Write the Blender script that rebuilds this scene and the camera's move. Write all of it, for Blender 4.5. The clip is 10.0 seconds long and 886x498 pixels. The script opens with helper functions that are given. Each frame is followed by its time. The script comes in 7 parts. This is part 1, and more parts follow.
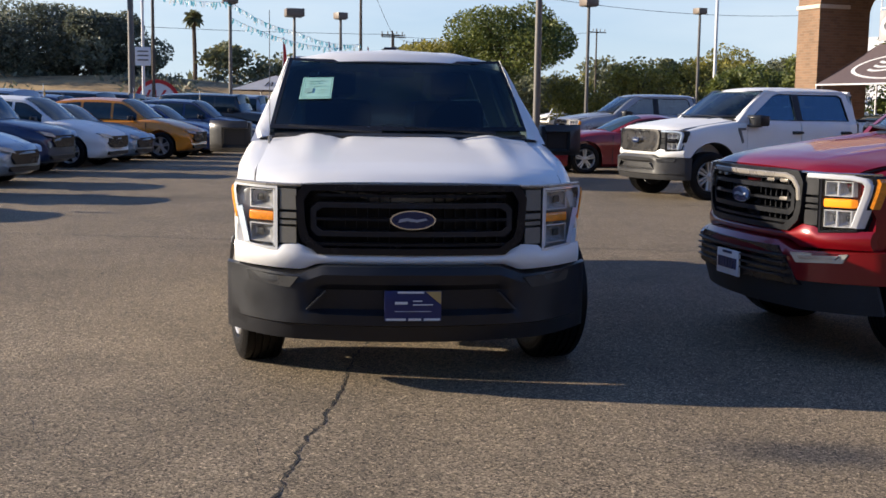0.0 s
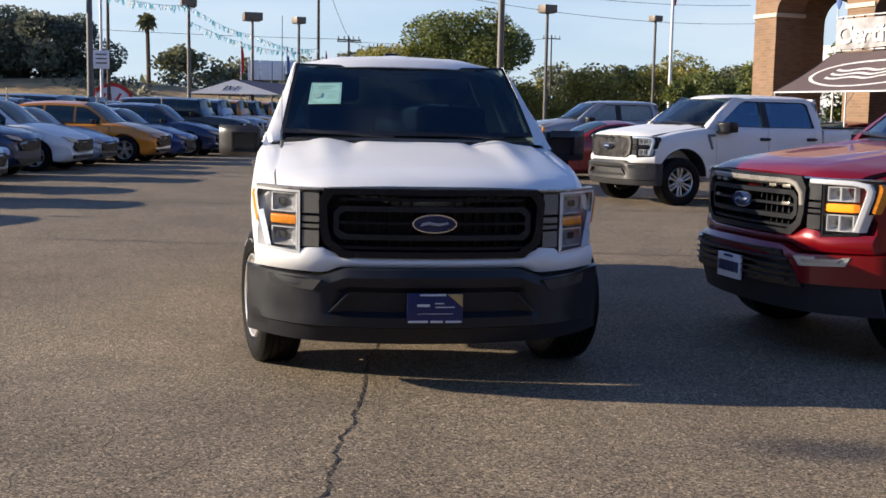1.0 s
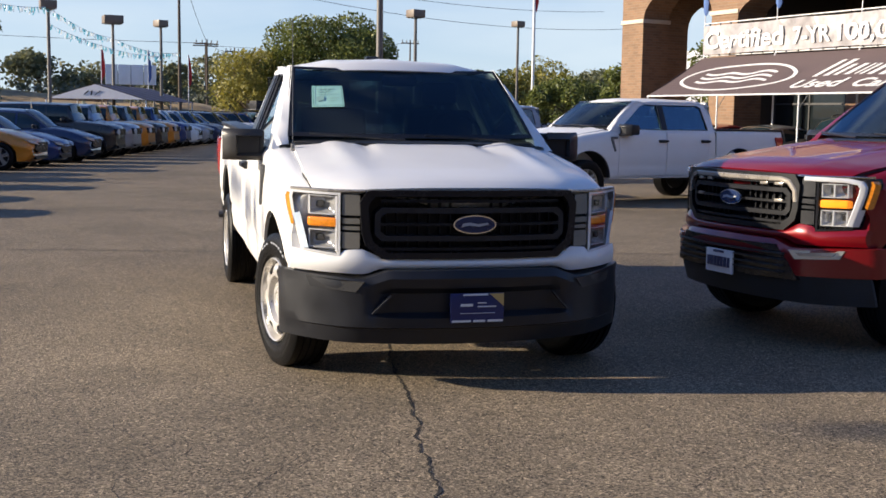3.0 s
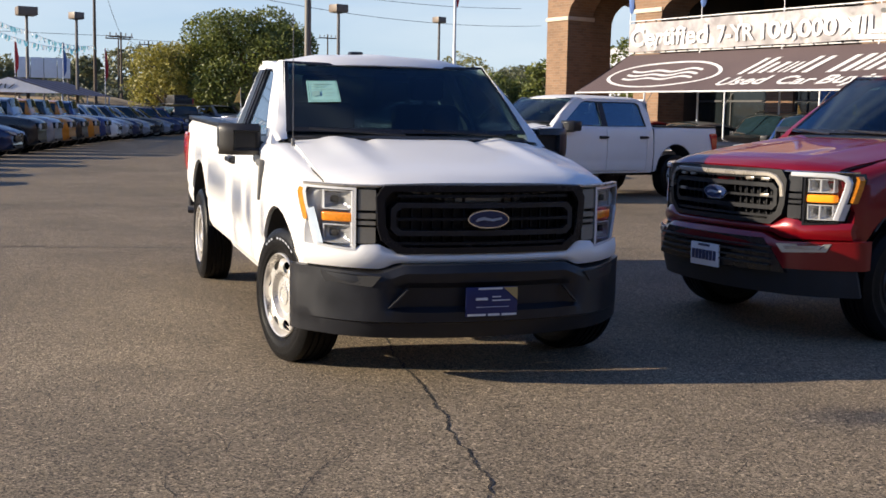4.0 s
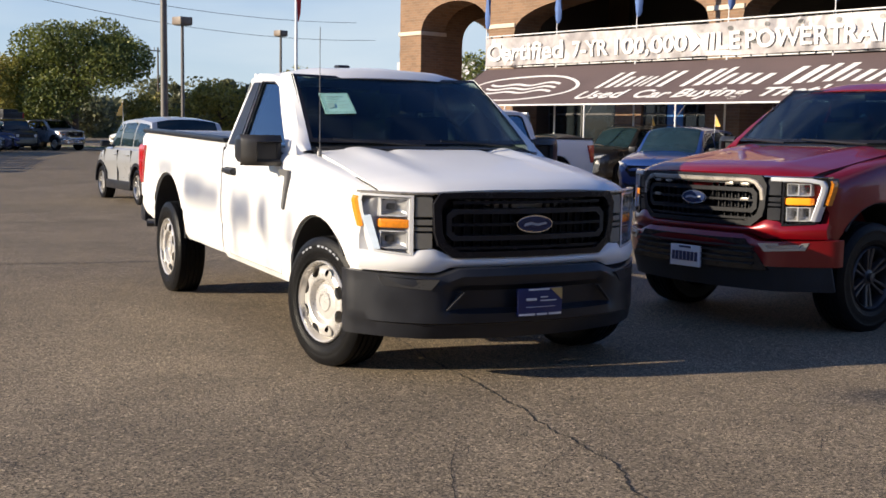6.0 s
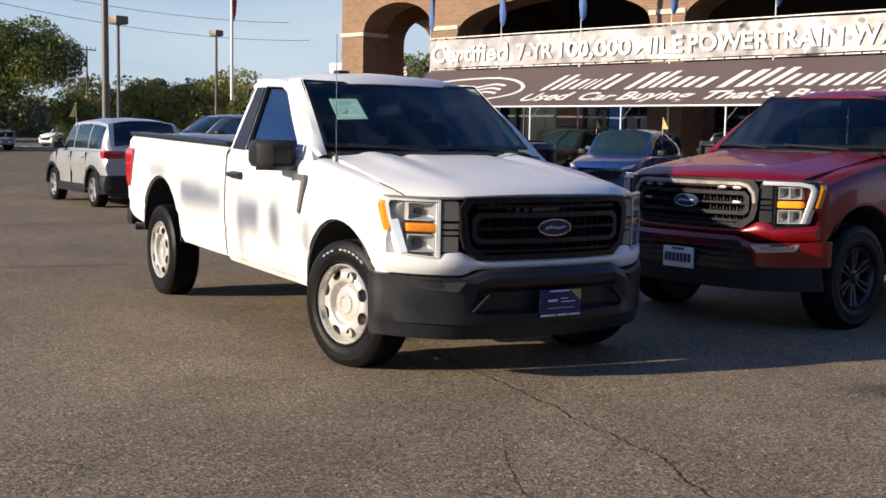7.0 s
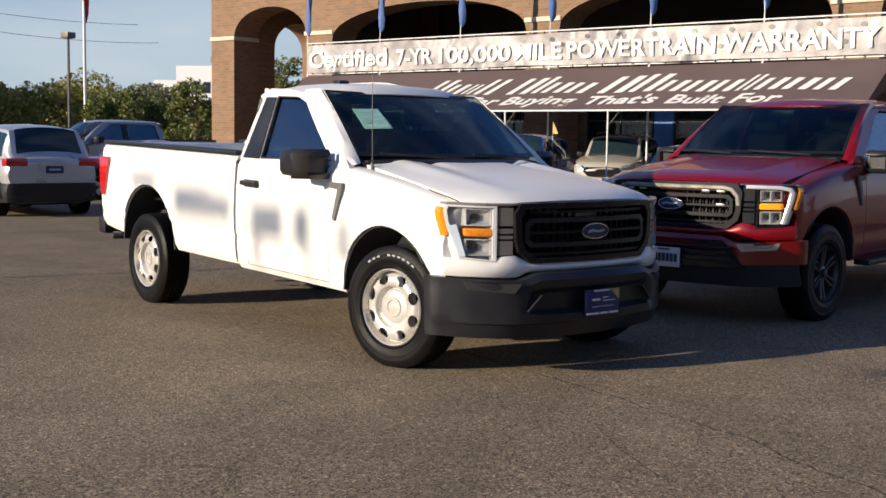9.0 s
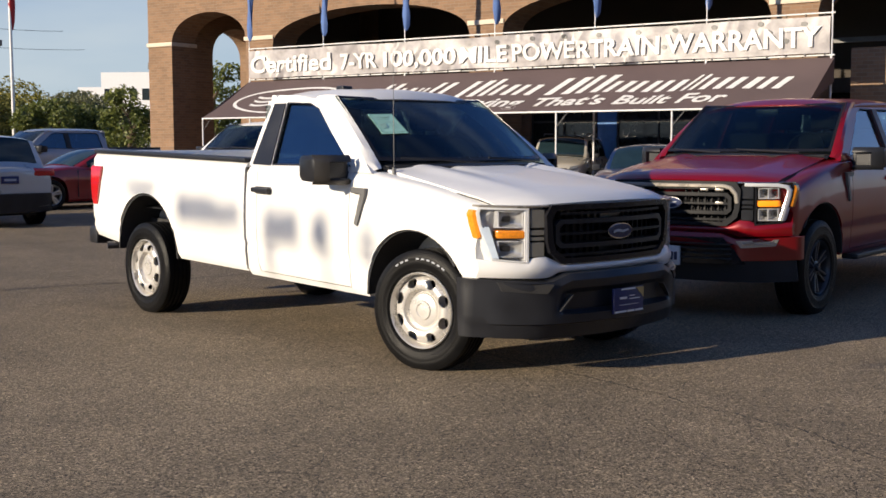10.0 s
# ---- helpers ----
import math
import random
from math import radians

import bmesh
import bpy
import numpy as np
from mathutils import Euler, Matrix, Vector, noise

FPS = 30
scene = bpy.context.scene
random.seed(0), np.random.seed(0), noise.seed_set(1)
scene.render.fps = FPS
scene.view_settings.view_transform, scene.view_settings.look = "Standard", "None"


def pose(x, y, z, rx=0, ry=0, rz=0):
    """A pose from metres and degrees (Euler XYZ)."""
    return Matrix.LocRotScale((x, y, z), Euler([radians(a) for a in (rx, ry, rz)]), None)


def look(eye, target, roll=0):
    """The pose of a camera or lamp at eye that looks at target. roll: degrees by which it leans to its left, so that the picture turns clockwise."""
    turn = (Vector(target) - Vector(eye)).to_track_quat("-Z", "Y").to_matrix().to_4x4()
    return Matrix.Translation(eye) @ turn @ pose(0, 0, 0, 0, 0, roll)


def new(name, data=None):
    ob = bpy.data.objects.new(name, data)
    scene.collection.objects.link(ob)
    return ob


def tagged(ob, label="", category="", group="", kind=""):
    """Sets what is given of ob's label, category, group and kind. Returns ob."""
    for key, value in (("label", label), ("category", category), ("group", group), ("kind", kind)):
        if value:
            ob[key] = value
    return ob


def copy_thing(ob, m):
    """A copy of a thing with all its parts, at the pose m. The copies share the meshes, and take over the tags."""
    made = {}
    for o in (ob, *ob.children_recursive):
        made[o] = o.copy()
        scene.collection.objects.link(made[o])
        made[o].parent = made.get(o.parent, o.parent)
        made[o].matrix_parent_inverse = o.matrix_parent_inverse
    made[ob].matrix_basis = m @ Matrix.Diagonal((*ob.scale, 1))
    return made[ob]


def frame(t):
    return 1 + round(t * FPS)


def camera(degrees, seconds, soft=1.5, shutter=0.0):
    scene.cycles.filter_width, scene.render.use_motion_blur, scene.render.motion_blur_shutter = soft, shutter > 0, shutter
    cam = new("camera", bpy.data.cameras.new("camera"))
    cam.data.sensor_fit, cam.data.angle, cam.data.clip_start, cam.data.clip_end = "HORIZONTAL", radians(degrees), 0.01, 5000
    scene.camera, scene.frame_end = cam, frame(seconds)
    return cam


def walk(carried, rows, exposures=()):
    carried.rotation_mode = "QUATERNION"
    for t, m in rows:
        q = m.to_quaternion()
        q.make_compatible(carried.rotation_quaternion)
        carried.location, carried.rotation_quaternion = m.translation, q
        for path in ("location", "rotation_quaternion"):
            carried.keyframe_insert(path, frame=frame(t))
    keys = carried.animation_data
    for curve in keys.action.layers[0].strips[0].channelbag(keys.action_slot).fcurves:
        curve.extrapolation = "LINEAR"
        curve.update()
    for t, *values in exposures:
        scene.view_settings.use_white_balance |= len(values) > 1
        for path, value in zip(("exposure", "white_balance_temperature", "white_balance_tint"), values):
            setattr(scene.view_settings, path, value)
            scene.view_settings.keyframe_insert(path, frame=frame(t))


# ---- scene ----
cam = camera(41.7, 10.0, 1.6)
PATH = [
    (0, (-0.398, -5.974, 1.494), (-0.216, -3.997, 1.251), 0.8),
    (0.5, (-0.534, -6.003, 1.49), (-0.291, -4.031, 1.262), 1.0),
    (1, (-0.774, -6.034, 1.491), (-0.51, -4.065, 1.258), 1.1),
    (1.5, (-0.989, -6.002, 1.471), (-0.688, -4.038, 1.241), 1.0),
    (2, (-1.216, -5.959, 1.476), (-0.822, -4.01, 1.257), 1.1),
    (2.2, (-1.326, -5.956, 1.469), (-0.892, -4.016, 1.252), 1.1),
    (3.3, (-1.92, -5.868, 1.461), (-1.374, -3.957, 1.24), 0.9),
    (3.5, (-2.007, -5.827, 1.465), (-1.427, -3.926, 1.245), 1.0),
    (4, (-2.317, -5.809, 1.452), (-1.663, -3.933, 1.226), 1.1),
    (4.5, (-2.612, -5.783, 1.451), (-1.899, -3.928, 1.227), 1.1),
    (5, (-2.869, -5.661, 1.451), (-2.072, -3.84, 1.23), 1.1),
    (6.3, (-3.738, -5.555, 1.405), (-2.786, -3.807, 1.208), 0.8),
    (6.5, (-3.806, -5.517, 1.443), (-2.84, -3.777, 1.243), 0.8),
    (7, (-4.16, -5.469, 1.436), (-3.125, -3.769, 1.241), 1.0),
    (7.5, (-4.485, -5.385, 1.435), (-3.376, -3.731, 1.246), 0.9),
    (8, (-4.76, -5.237, 1.443), (-3.603, -3.616, 1.261), 0.9),
    (8.5, (-5.091, -5.137, 1.451), (-3.888, -3.55, 1.263), 0.8),
    (9, (-5.38, -5.01, 1.453), (-4.125, -3.464, 1.268), 0.8),
    (9.5, (-5.619, -4.8, 1.455), (-4.317, -3.292, 1.278), 0.3),
    (10, (-5.915, -4.65, 1.455), (-4.566, -3.184, 1.276), -0.1),
]
walk(cam, [(t, look(eye, target, roll)) for t, eye, target, roll in PATH], [(0.0, 0.87, 6800, 10), (2.0, 0.87, 6800, 10), (4.5, 0.82, 6900, 10), (6.5, 0.70, 6900, 10), (8.5, 0.49, 7000, 10), (10.0, 0.45, 7000, 10)])

# ---- light ----
SUN_TO = Vector((-0.993, 0.22, 0.32)).normalized()
world = bpy.data.worlds.new("sky")
scene.world = world
world.use_nodes = True
wn, wl = world.node_tree.nodes, world.node_tree.links
wn.clear()
sky = wn.new("ShaderNodeTexSky")
sky.sky_type = "NISHITA"
sky.sun_disc = False
sky.sun_elevation = math.asin(SUN_TO.z)
sky.sun_rotation = math.atan2(SUN_TO.x, SUN_TO.y)
sky.air_density, sky.dust_density, sky.ozone_density = 1.0, 0.3, 2.0
w_map = wn.new("ShaderNodeMapping")
w_map.inputs["Scale"].default_value = (1.2, 1.2, 5.0)
w_co = wn.new("ShaderNodeTexCoord")
w_no = wn.new("ShaderNodeTexNoise")
w_no.inputs["Scale"].default_value, w_no.inputs["Detail"].default_value = 1.6, 6.0
w_ramp = wn.new("ShaderNodeMapRange")
w_ramp.inputs["From Min"].default_value, w_ramp.inputs["From Max"].default_value = 0.46, 0.75
w_ramp.inputs["To Max"].default_value = 0.5
w_mix = wn.new("ShaderNodeMix")
w_mix.data_type = "RGBA"
w_mix.inputs["B"].default_value = (7.5, 9.0, 10.5, 1)
w_bg = wn.new("ShaderNodeBackground")
w_bg.inputs["Strength"].default_value = 0.053
w_out = wn.new("ShaderNodeOutputWorld")
wl.new(w_co.outputs["Generated"], w_map.inputs["Vector"])
wl.new(w_map.outputs["Vector"], w_no.inputs["Vector"])
wl.new(w_no.outputs["Fac"], w_ramp.inputs["Value"])
w_sep = wn.new("ShaderNodeSeparateXYZ")
w_haze = wn.new("ShaderNodeMapRange")
for key, value in (("From Min", 0.0), ("From Max", 0.34), ("To Min", 0.95), ("To Max", 0.0)):
    w_haze.inputs[key].default_value = value
w_pow, w_max = wn.new("ShaderNodeMath"), wn.new("ShaderNodeMath")
w_pow.operation, w_max.operation = "POWER", "ADD"
w_pow.inputs[1].default_value = 1.6
w_max.use_clamp = True
wl.new(w_co.outputs["Generated"], w_sep.inputs[0])
wl.new(w_sep.outputs["Z"], w_haze.inputs["Value"])
wl.new(w_haze.outputs["Result"], w_pow.inputs[0])
wl.new(w_pow.outputs[0], w_max.inputs[0])
wl.new(w_ramp.outputs["Result"], w_max.inputs[1])
wl.new(w_max.outputs[0], w_mix.inputs["Factor"])
w_tone = wn.new("ShaderNodeMix")
w_tone.data_type, w_tone.blend_type = "RGBA", "MULTIPLY"
w_tone.inputs["Factor"].default_value = 1.0
w_tone.inputs["B"].default_value = (0.55, 1.00, 1.86, 1)
wl.new(sky.outputs["Color"], w_tone.inputs["A"])
wl.new(w_tone.outputs["Result"], w_mix.inputs["A"])
wl.new(w_mix.outputs["Result"], w_bg.inputs["Color"])
wl.new(w_bg.outputs["Background"], w_out.inputs["Surface"])

sun_data = bpy.data.lights.new("sun", "SUN")
sun_data.energy, sun_data.angle, sun_data.color = 5.0, radians(0.55), (1.0, 0.88, 0.71)
sun = new("sun", sun_data)
sun.matrix_world = look((0, 0, 60), Vector((0, 0, 60)) - SUN_TO)


# ---- materials ----
def material(name, base, rough=0.5, metal=0.0, var=0.08, scale=6.0, bump=0.0, bscale=80.0, coat=0.0, rvar=0.08, second=None, spec=0.5):
    """A surface with variation at two scales, fine relief and an optional clear coat."""
    m = bpy.data.materials.new(name)
    m.use_nodes = True
    n, l = m.node_tree.nodes, m.node_tree.links
    b = n["Principled BSDF"]
    co = n.new("ShaderNodeTexCoord")
    big, fine = n.new("ShaderNodeTexNoise"), n.new("ShaderNodeTexNoise")
    big.inputs["Scale"].default_value, big.inputs["Detail"].default_value = scale, 4.0
    fine.inputs["Scale"].default_value, fine.inputs["Detail"].default_value = bscale, 3.0
    l.new(co.outputs["Object"], big.inputs["Vector"])
    l.new(co.outputs["Object"], fine.inputs["Vector"])
    add = n.new("ShaderNodeMath")
    add.operation = "MULTIPLY_ADD"
    add.inputs[1].default_value = 0.35
    l.new(fine.outputs["Fac"], add.inputs[0])
    l.new(big.outputs["Fac"], add.inputs[2])
    rng_ = n.new("ShaderNodeMapRange")
    rng_.inputs["From Min"].default_value, rng_.inputs["From Max"].default_value = 0.42, 0.95
    l.new(add.outputs[0], rng_.inputs["Value"])
    mix = n.new("ShaderNodeMix")
    mix.data_type = "RGBA"
    hi = second if second else [min(1, c * (1 + var)) for c in base]
    mix.inputs["A"].default_value = (*[c * (1 - var) for c in base], 1)
    mix.inputs["B"].default_value = (*hi, 1)
    l.new(rng_.outputs["Result"], mix.inputs["Factor"])
    l.new(mix.outputs["Result"], b.inputs["Base Color"])
    rr = n.new("ShaderNodeMapRange")
    rr.inputs["To Min"].default_value, rr.inputs["To Max"].default_value = max(0.01, rough - rvar), min(1, rough + rvar)
    l.new(rng_.outputs["Result"], rr.inputs["Value"])
    l.new(rr.outputs["Result"], b.inputs["Roughness"])
    b.inputs["Metallic"].default_value = metal
    b.inputs["Specular IOR Level"].default_value = spec
    b.inputs["Coat Weight"].default_value = coat
    b.inputs["Coat Roughness"].default_value = 0.03
    if bump:
        bu = n.new("ShaderNodeBump")
        bu.inputs["Strength"].default_value, bu.inputs["Distance"].default_value = bump, 0.01
        l.new(fine.outputs["Fac"], bu.inputs["Height"])
        l.new(bu.outputs["Normal"], b.inputs["Normal"])
    return m


def glass(name, tint, rough=0.01, base=0.035):
    """A tinted pane: clear through, with a mirror gloss that grows at a slant."""
    m = bpy.data.materials.new(name)
    m.use_nodes = True
    n, l = m.node_tree.nodes, m.node_tree.links
    n.remove(n["Principled BSDF"])
    clear, gloss, lw, mx = n.new("ShaderNodeBsdfTransparent"), n.new("ShaderNodeBsdfGlossy"), n.new("ShaderNodeLayerWeight"), n.new("ShaderNodeMixShader")
    clear.inputs["Color"].default_value = (*tint, 1)
    gloss.inputs["Roughness"].default_value = rough
    gloss.inputs["Color"].default_value = (0.95, 0.97, 1.0, 1)
    lw.inputs["Blend"].default_value = 0.5
    p5, k = n.new("ShaderNodeMath"), n.new("ShaderNodeMath")
    p5.operation, k.operation = "POWER", "MULTIPLY_ADD"
    p5.inputs[1].default_value = 5.0
    k.inputs[1].default_value, k.inputs[2].default_value = 0.9, base
    l.new(lw.outputs["Facing"], p5.inputs[0])
    l.new(p5.outputs[0], k.inputs[0])
    l.new(k.outputs[0], mx.inputs[0])
    l.new(clear.outputs[0], mx.inputs[1])
    l.new(gloss.outputs[0], mx.inputs[2])
    l.new(mx.outputs[0], n["Material Output"].inputs["Surface"])
    return m


def emitter(name, color, strength):
    m = bpy.data.materials.new(name)
    m.use_nodes = True
    b = m.node_tree.nodes["Principled BSDF"]
    b.inputs["Base Color"].default_value = (*color, 1)
    b.inputs["Emission Color"].default_value = (*color, 1)
    b.inputs["Emission Strength"].default_value = strength
    b.inputs["Roughness"].default_value = 0.2
    return m


def asphalt_material():
    m = bpy.data.materials.new("asphalt")
    m.use_nodes = True
    n, l = m.node_tree.nodes, m.node_tree.links
    b = n["Principled BSDF"]
    co = n.new("ShaderNodeTexCoord")

    def noise_tex(scale, detail=4.0, rough=0.55):
        t = n.new("ShaderNodeTexNoise")
        t.inputs["Scale"].default_value, t.inputs["Detail"].default_value, t.inputs["Roughness"].default_value = scale, detail, rough
        l.new(co.outputs["Object"], t.inputs["Vector"])
        return t

    def remap(src, a, c, lo, hi):
        r = n.new("ShaderNodeMapRange")
        for key, v in (("From Min", a), ("From Max", c), ("To Min", lo), ("To Max", hi)):
            r.inputs[key].default_value = v
        l.new(src, r.inputs["Value"])
        return r.outputs["Result"]

    def times(a, c):
        k = n.new("ShaderNodeMath")
        k.operation = "MULTIPLY"
        l.new(a, k.inputs[0])
        l.new(c, k.inputs[1])
        return k.outputs[0]
    patches = remap(noise_tex(0.35, 5).outputs["Fac"], 0.3, 0.7, 0.78, 1.15)
    stains = remap(noise_tex(1.3, 6, 0.65).outputs["Fac"], 0.35, 0.6, 0.86, 1.06)
    speck = n.new("ShaderNodeTexVoronoi")
    speck.inputs["Scale"].default_value = 125.0
    l.new(co.outputs["Object"], speck.inputs["Vector"])
    sep = n.new("ShaderNodeSeparateColor")
    l.new(speck.outputs["Color"], sep.inputs[0])
    stone = remap(sep.outputs[0], 0.0, 1.0, 0.25, 1.75)
    grit = remap(noise_tex(26, 8, 0.85).outputs["Fac"], 0.3, 0.7, 0.62, 1.4)
    big_speck = n.new("ShaderNodeTexVoronoi")
    big_speck.inputs["Scale"].default_value = 95.0
    l.new(co.outputs["Object"], big_speck.inputs["Vector"])
    sep2 = n.new("ShaderNodeSeparateColor")
    l.new(big_speck.outputs["Color"], sep2.inputs[0])
    pale = remap(sep2.outputs[0], 0.88, 0.95, 1.0, 1.9)
    dark = remap(sep2.outputs[1], 0.84, 0.94, 1.0, 0.40)
    stone = times(stone, times(pale, dark))
    value = times(times(patches, stains), times(stone, grit))
    tone = n.new("ShaderNodeMix")
    tone.data_type = "RGBA"
    tone.blend_type = "MULTIPLY"
    tone.inputs["Factor"].default_value = 1.0
    tone.inputs["A"].default_value = (0.214, 0.167, 0.112, 1)
    l.new(value, tone.inputs["B"])
    l.new(tone.outputs["Result"], b.inputs["Base Color"])
    b.inputs["Roughness"].default_value = 0.82
    b.inputs["Specular IOR Level"].default_value = 0.35
    bu = n.new("ShaderNodeBump")
    bu.inputs["Strength"].default_value, bu.inputs["Distance"].default_value = 0.7, 0.006
    l.new(times(stone, grit), bu.inputs["Height"])
    l.new(bu.outputs["Normal"], b.inputs["Normal"])
    return m


def brick_material(name, c1, c2, mortar):
    m = bpy.data.materials.new(name)
    m.use_nodes = True
    n, l = m.node_tree.nodes, m.node_tree.links
    b = n["Principled BSDF"]
    co, sep, com, add = n.new("ShaderNodeTexCoord"), n.new("ShaderNodeSeparateXYZ"), n.new("ShaderNodeCombineXYZ"), n.new("ShaderNodeMath")
    l.new(co.outputs["Object"], sep.inputs[0])
    l.new(sep.outputs["X"], add.inputs[0])
    l.new(sep.outputs["Y"], add.inputs[1])
    l.new(add.outputs[0], com.inputs["X"])
    l.new(sep.outputs["Z"], com.inputs["Y"])
    br = n.new("ShaderNodeTexBrick")
    br.inputs["Scale"].default_value = 1.0
    br.inputs["Brick Width"].default_value, br.inputs["Row Height"].default_value, br.inputs["Mortar Size"].default_value = 0.30, 0.10, 0.007
    br.inputs["Color1"].default_value, br.inputs["Color2"].default_value, br.inputs["Mortar"].default_value = (*c1, 1), (*c2, 1), (*mortar, 1)
    l.new(com.outputs[0], br.inputs["Vector"])
    no = n.new("ShaderNodeTexNoise")
    no.inputs["Scale"].default_value, no.inputs["Detail"].default_value = 0.9, 6.0
    l.new(co.outputs["Object"], no.inputs["Vector"])
    r = n.new("ShaderNodeMapRange")
    r.inputs["To Min"].default_value, r.inputs["To Max"].default_value = 0.75, 1.2
    l.new(no.outputs["Fac"], r.inputs["Value"])
    mx = n.new("ShaderNodeMix")
    mx.data_type, mx.blend_type = "RGBA", "MULTIPLY"
    mx.inputs["Factor"].default_value = 1.0
    l.new(br.outputs["Color"], mx.inputs["A"])
    l.new(r.outputs["Result"], mx.inputs["B"])
    l.new(mx.outputs["Result"], b.inputs["Base Color"])
    b.inputs["Roughness"].default_value = 0.85
    bu = n.new("ShaderNodeBump")
    bu.inputs["Strength"].default_value, bu.inputs["Distance"].default_value = 0.6, 0.01
    bu.invert = True
    l.new(br.outputs["Fac"], bu.inputs["Height"])
    l.new(bu.outputs["Normal"], b.inputs["Normal"])
    return m


def leaf_material(name, dark, light):
    """Leaves, each a little different in colour, that let some light through."""
    m = bpy.data.materials.new(name)
    m.use_nodes = True
    n, l = m.node_tree.nodes, m.node_tree.links
    b = n["Principled BSDF"]
    geo = n.new("ShaderNodeNewGeometry")
    co, no = n.new("ShaderNodeTexCoord"), n.new("ShaderNodeTexNoise")
    no.inputs["Scale"].default_value = 0.5
    l.new(co.outputs["Object"], no.inputs["Vector"])
    add = n.new("ShaderNodeMath")
    add.operation = "MULTIPLY_ADD"
    add.inputs[1].default_value = 0.6
    l.new(geo.outputs["Random Per Island"], add.inputs[0])
    l.new(no.outputs["Fac"], add.inputs[2])
    r = n.new("ShaderNodeMapRange")
    r.inputs["From Min"].default_value, r.inputs["From Max"].default_value = 0.35, 1.15
    l.new(add.outputs[0], r.inputs["Value"])
    mx = n.new("ShaderNodeMix")
    mx.data_type = "RGBA"
    mx.inputs["A"].default_value, mx.inputs["B"].default_value = (*dark, 1), (*light, 1)
    l.new(r.outputs["Result"], mx.inputs["Factor"])
    tr, ms = n.new("ShaderNodeBsdfTranslucent"), n.new("ShaderNodeMixShader")
    l.new(mx.outputs["Result"], b.inputs["Base Color"])
    l.new(mx.outputs["Result"], tr.inputs["Color"])
    b.inputs["Roughness"].default_value = 0.55
    ms.inputs[0].default_value = 0.3
    l.new(b.outputs[0], ms.inputs[1])
    l.new(tr.outputs[0], ms.inputs[2])
    l.new(ms.outputs[0], n["Material Output"].inputs["Surface"])
    return m


def paint(name, base, metal=0.0, rough=0.3):
    return material(name, base, rough=rough, metal=metal, var=0.04, scale=2.0, bscale=400, coat=0.6, rvar=0.04)


M_ASPHALT = asphalt_material()
M_TAR = material("tar", (0.02, 0.018, 0.016), rough=0.75, var=0.3, bump=0.3)
M_WHITE = material("white_paint", (0.79, 0.785, 0.77), rough=0.38, var=0.03, scale=2.0, bscale=300, coat=0.18, rvar=0.04)
M_RED = paint("red_metallic_paint", (0.21, 0.0018, 0.006), metal=0.25, rough=0.32)
M_MAROON = paint("dark_red_paint", (0.20, 0.008, 0.014), metal=0.2)
M_NAVY = paint("navy_paint", (0.010, 0.026, 0.085), metal=0.2)
M_BLUE = paint("blue_paint", (0.012, 0.040, 0.16), metal=0.2)
M_ORANGE = paint("orange_paint", (0.62, 0.22, 0.015), metal=0.15)
M_SILVER = paint("silver_paint", (0.52, 0.53, 0.54), metal=0.5)
M_GREY = paint("grey_paint", (0.30, 0.32, 0.36), metal=0.4)
M_ICE = paint("pale_blue_paint", (0.30, 0.38, 0.46), metal=0.4)
M_BLACKCAR = paint("black_paint", (0.012, 0.012, 0.014))
M_TAN = paint("beige_paint", (0.52, 0.49, 0.44), metal=0.3)
M_BLACK = material("black_plastic", (0.017, 0.018, 0.022), rough=0.36, var=0.2, bump=0.05, bscale=500, spec=0.35)
M_GLOSSBLACK = material("gloss_black", (0.012, 0.012, 0.015), rough=0.25, var=0.1, spec=0.3)
M_GREYPLASTIC = material("grey_plastic", (0.13, 0.13, 0.13), rough=0.45, var=0.15)
M_RUBBER = material("tyre_rubber", (0.007, 0.007, 0.0075), rough=0.40, var=0.35, scale=5, bump=0.2, bscale=200, spec=0.12)
M_STEEL = material("silver_wheel_paint", (0.64, 0.62, 0.59), rough=0.30, metal=0.45, var=0.07, scale=5)
M_CHROME = material("chrome", (0.75, 0.75, 0.75), rough=0.12, metal=1.0, var=0.05, rvar=0.04)
M_REFLECTOR = material("lamp_reflector", (0.55, 0.57, 0.60), rough=0.22, metal=0.3, var=0.25, scale=30)
M_ALU = material("satin_aluminium", (0.50, 0.49, 0.47), rough=0.35, metal=0.8, var=0.1)
M_DARKALLOY = material("dark_alloy", (0.06, 0.06, 0.065), rough=0.35, metal=0.5, var=0.1)
M_LIGHTBAR = material("bright_lamp_trim", (0.72, 0.73, 0.75), rough=0.2, metal=0.2, var=0.10)
M_BLUEBAR = material("bluish_lamp_tube", (0.58, 0.68, 0.80), rough=0.15, metal=0.15, var=0.12, scale=12)
M_AMBER = material("amber_lens", (0.80, 0.26, 0.02), rough=0.18, var=0.2, scale=40, coat=0.6)
M_AMBERLIT = emitter("amber_lamp_lit", (1.0, 0.30, 0.02), 0.42)
M_REDLENS = material("red_lens", (0.50, 0.012, 0.015), rough=0.15, var=0.2, scale=25, coat=0.8)
M_GLASS = glass("windscreen_glass", (0.44, 0.52, 0.51), base=0.05)
M_TINT = glass("tinted_glass", (0.36, 0.44, 0.46), base=0.19)
M_LENS = glass("clear_lens", (0.9, 0.9, 0.9))
M_DARKGLASS = material("dark_car_glass", (0.012, 0.026, 0.034), rough=0.05, var=0.2, rvar=0.03, spec=0.55)
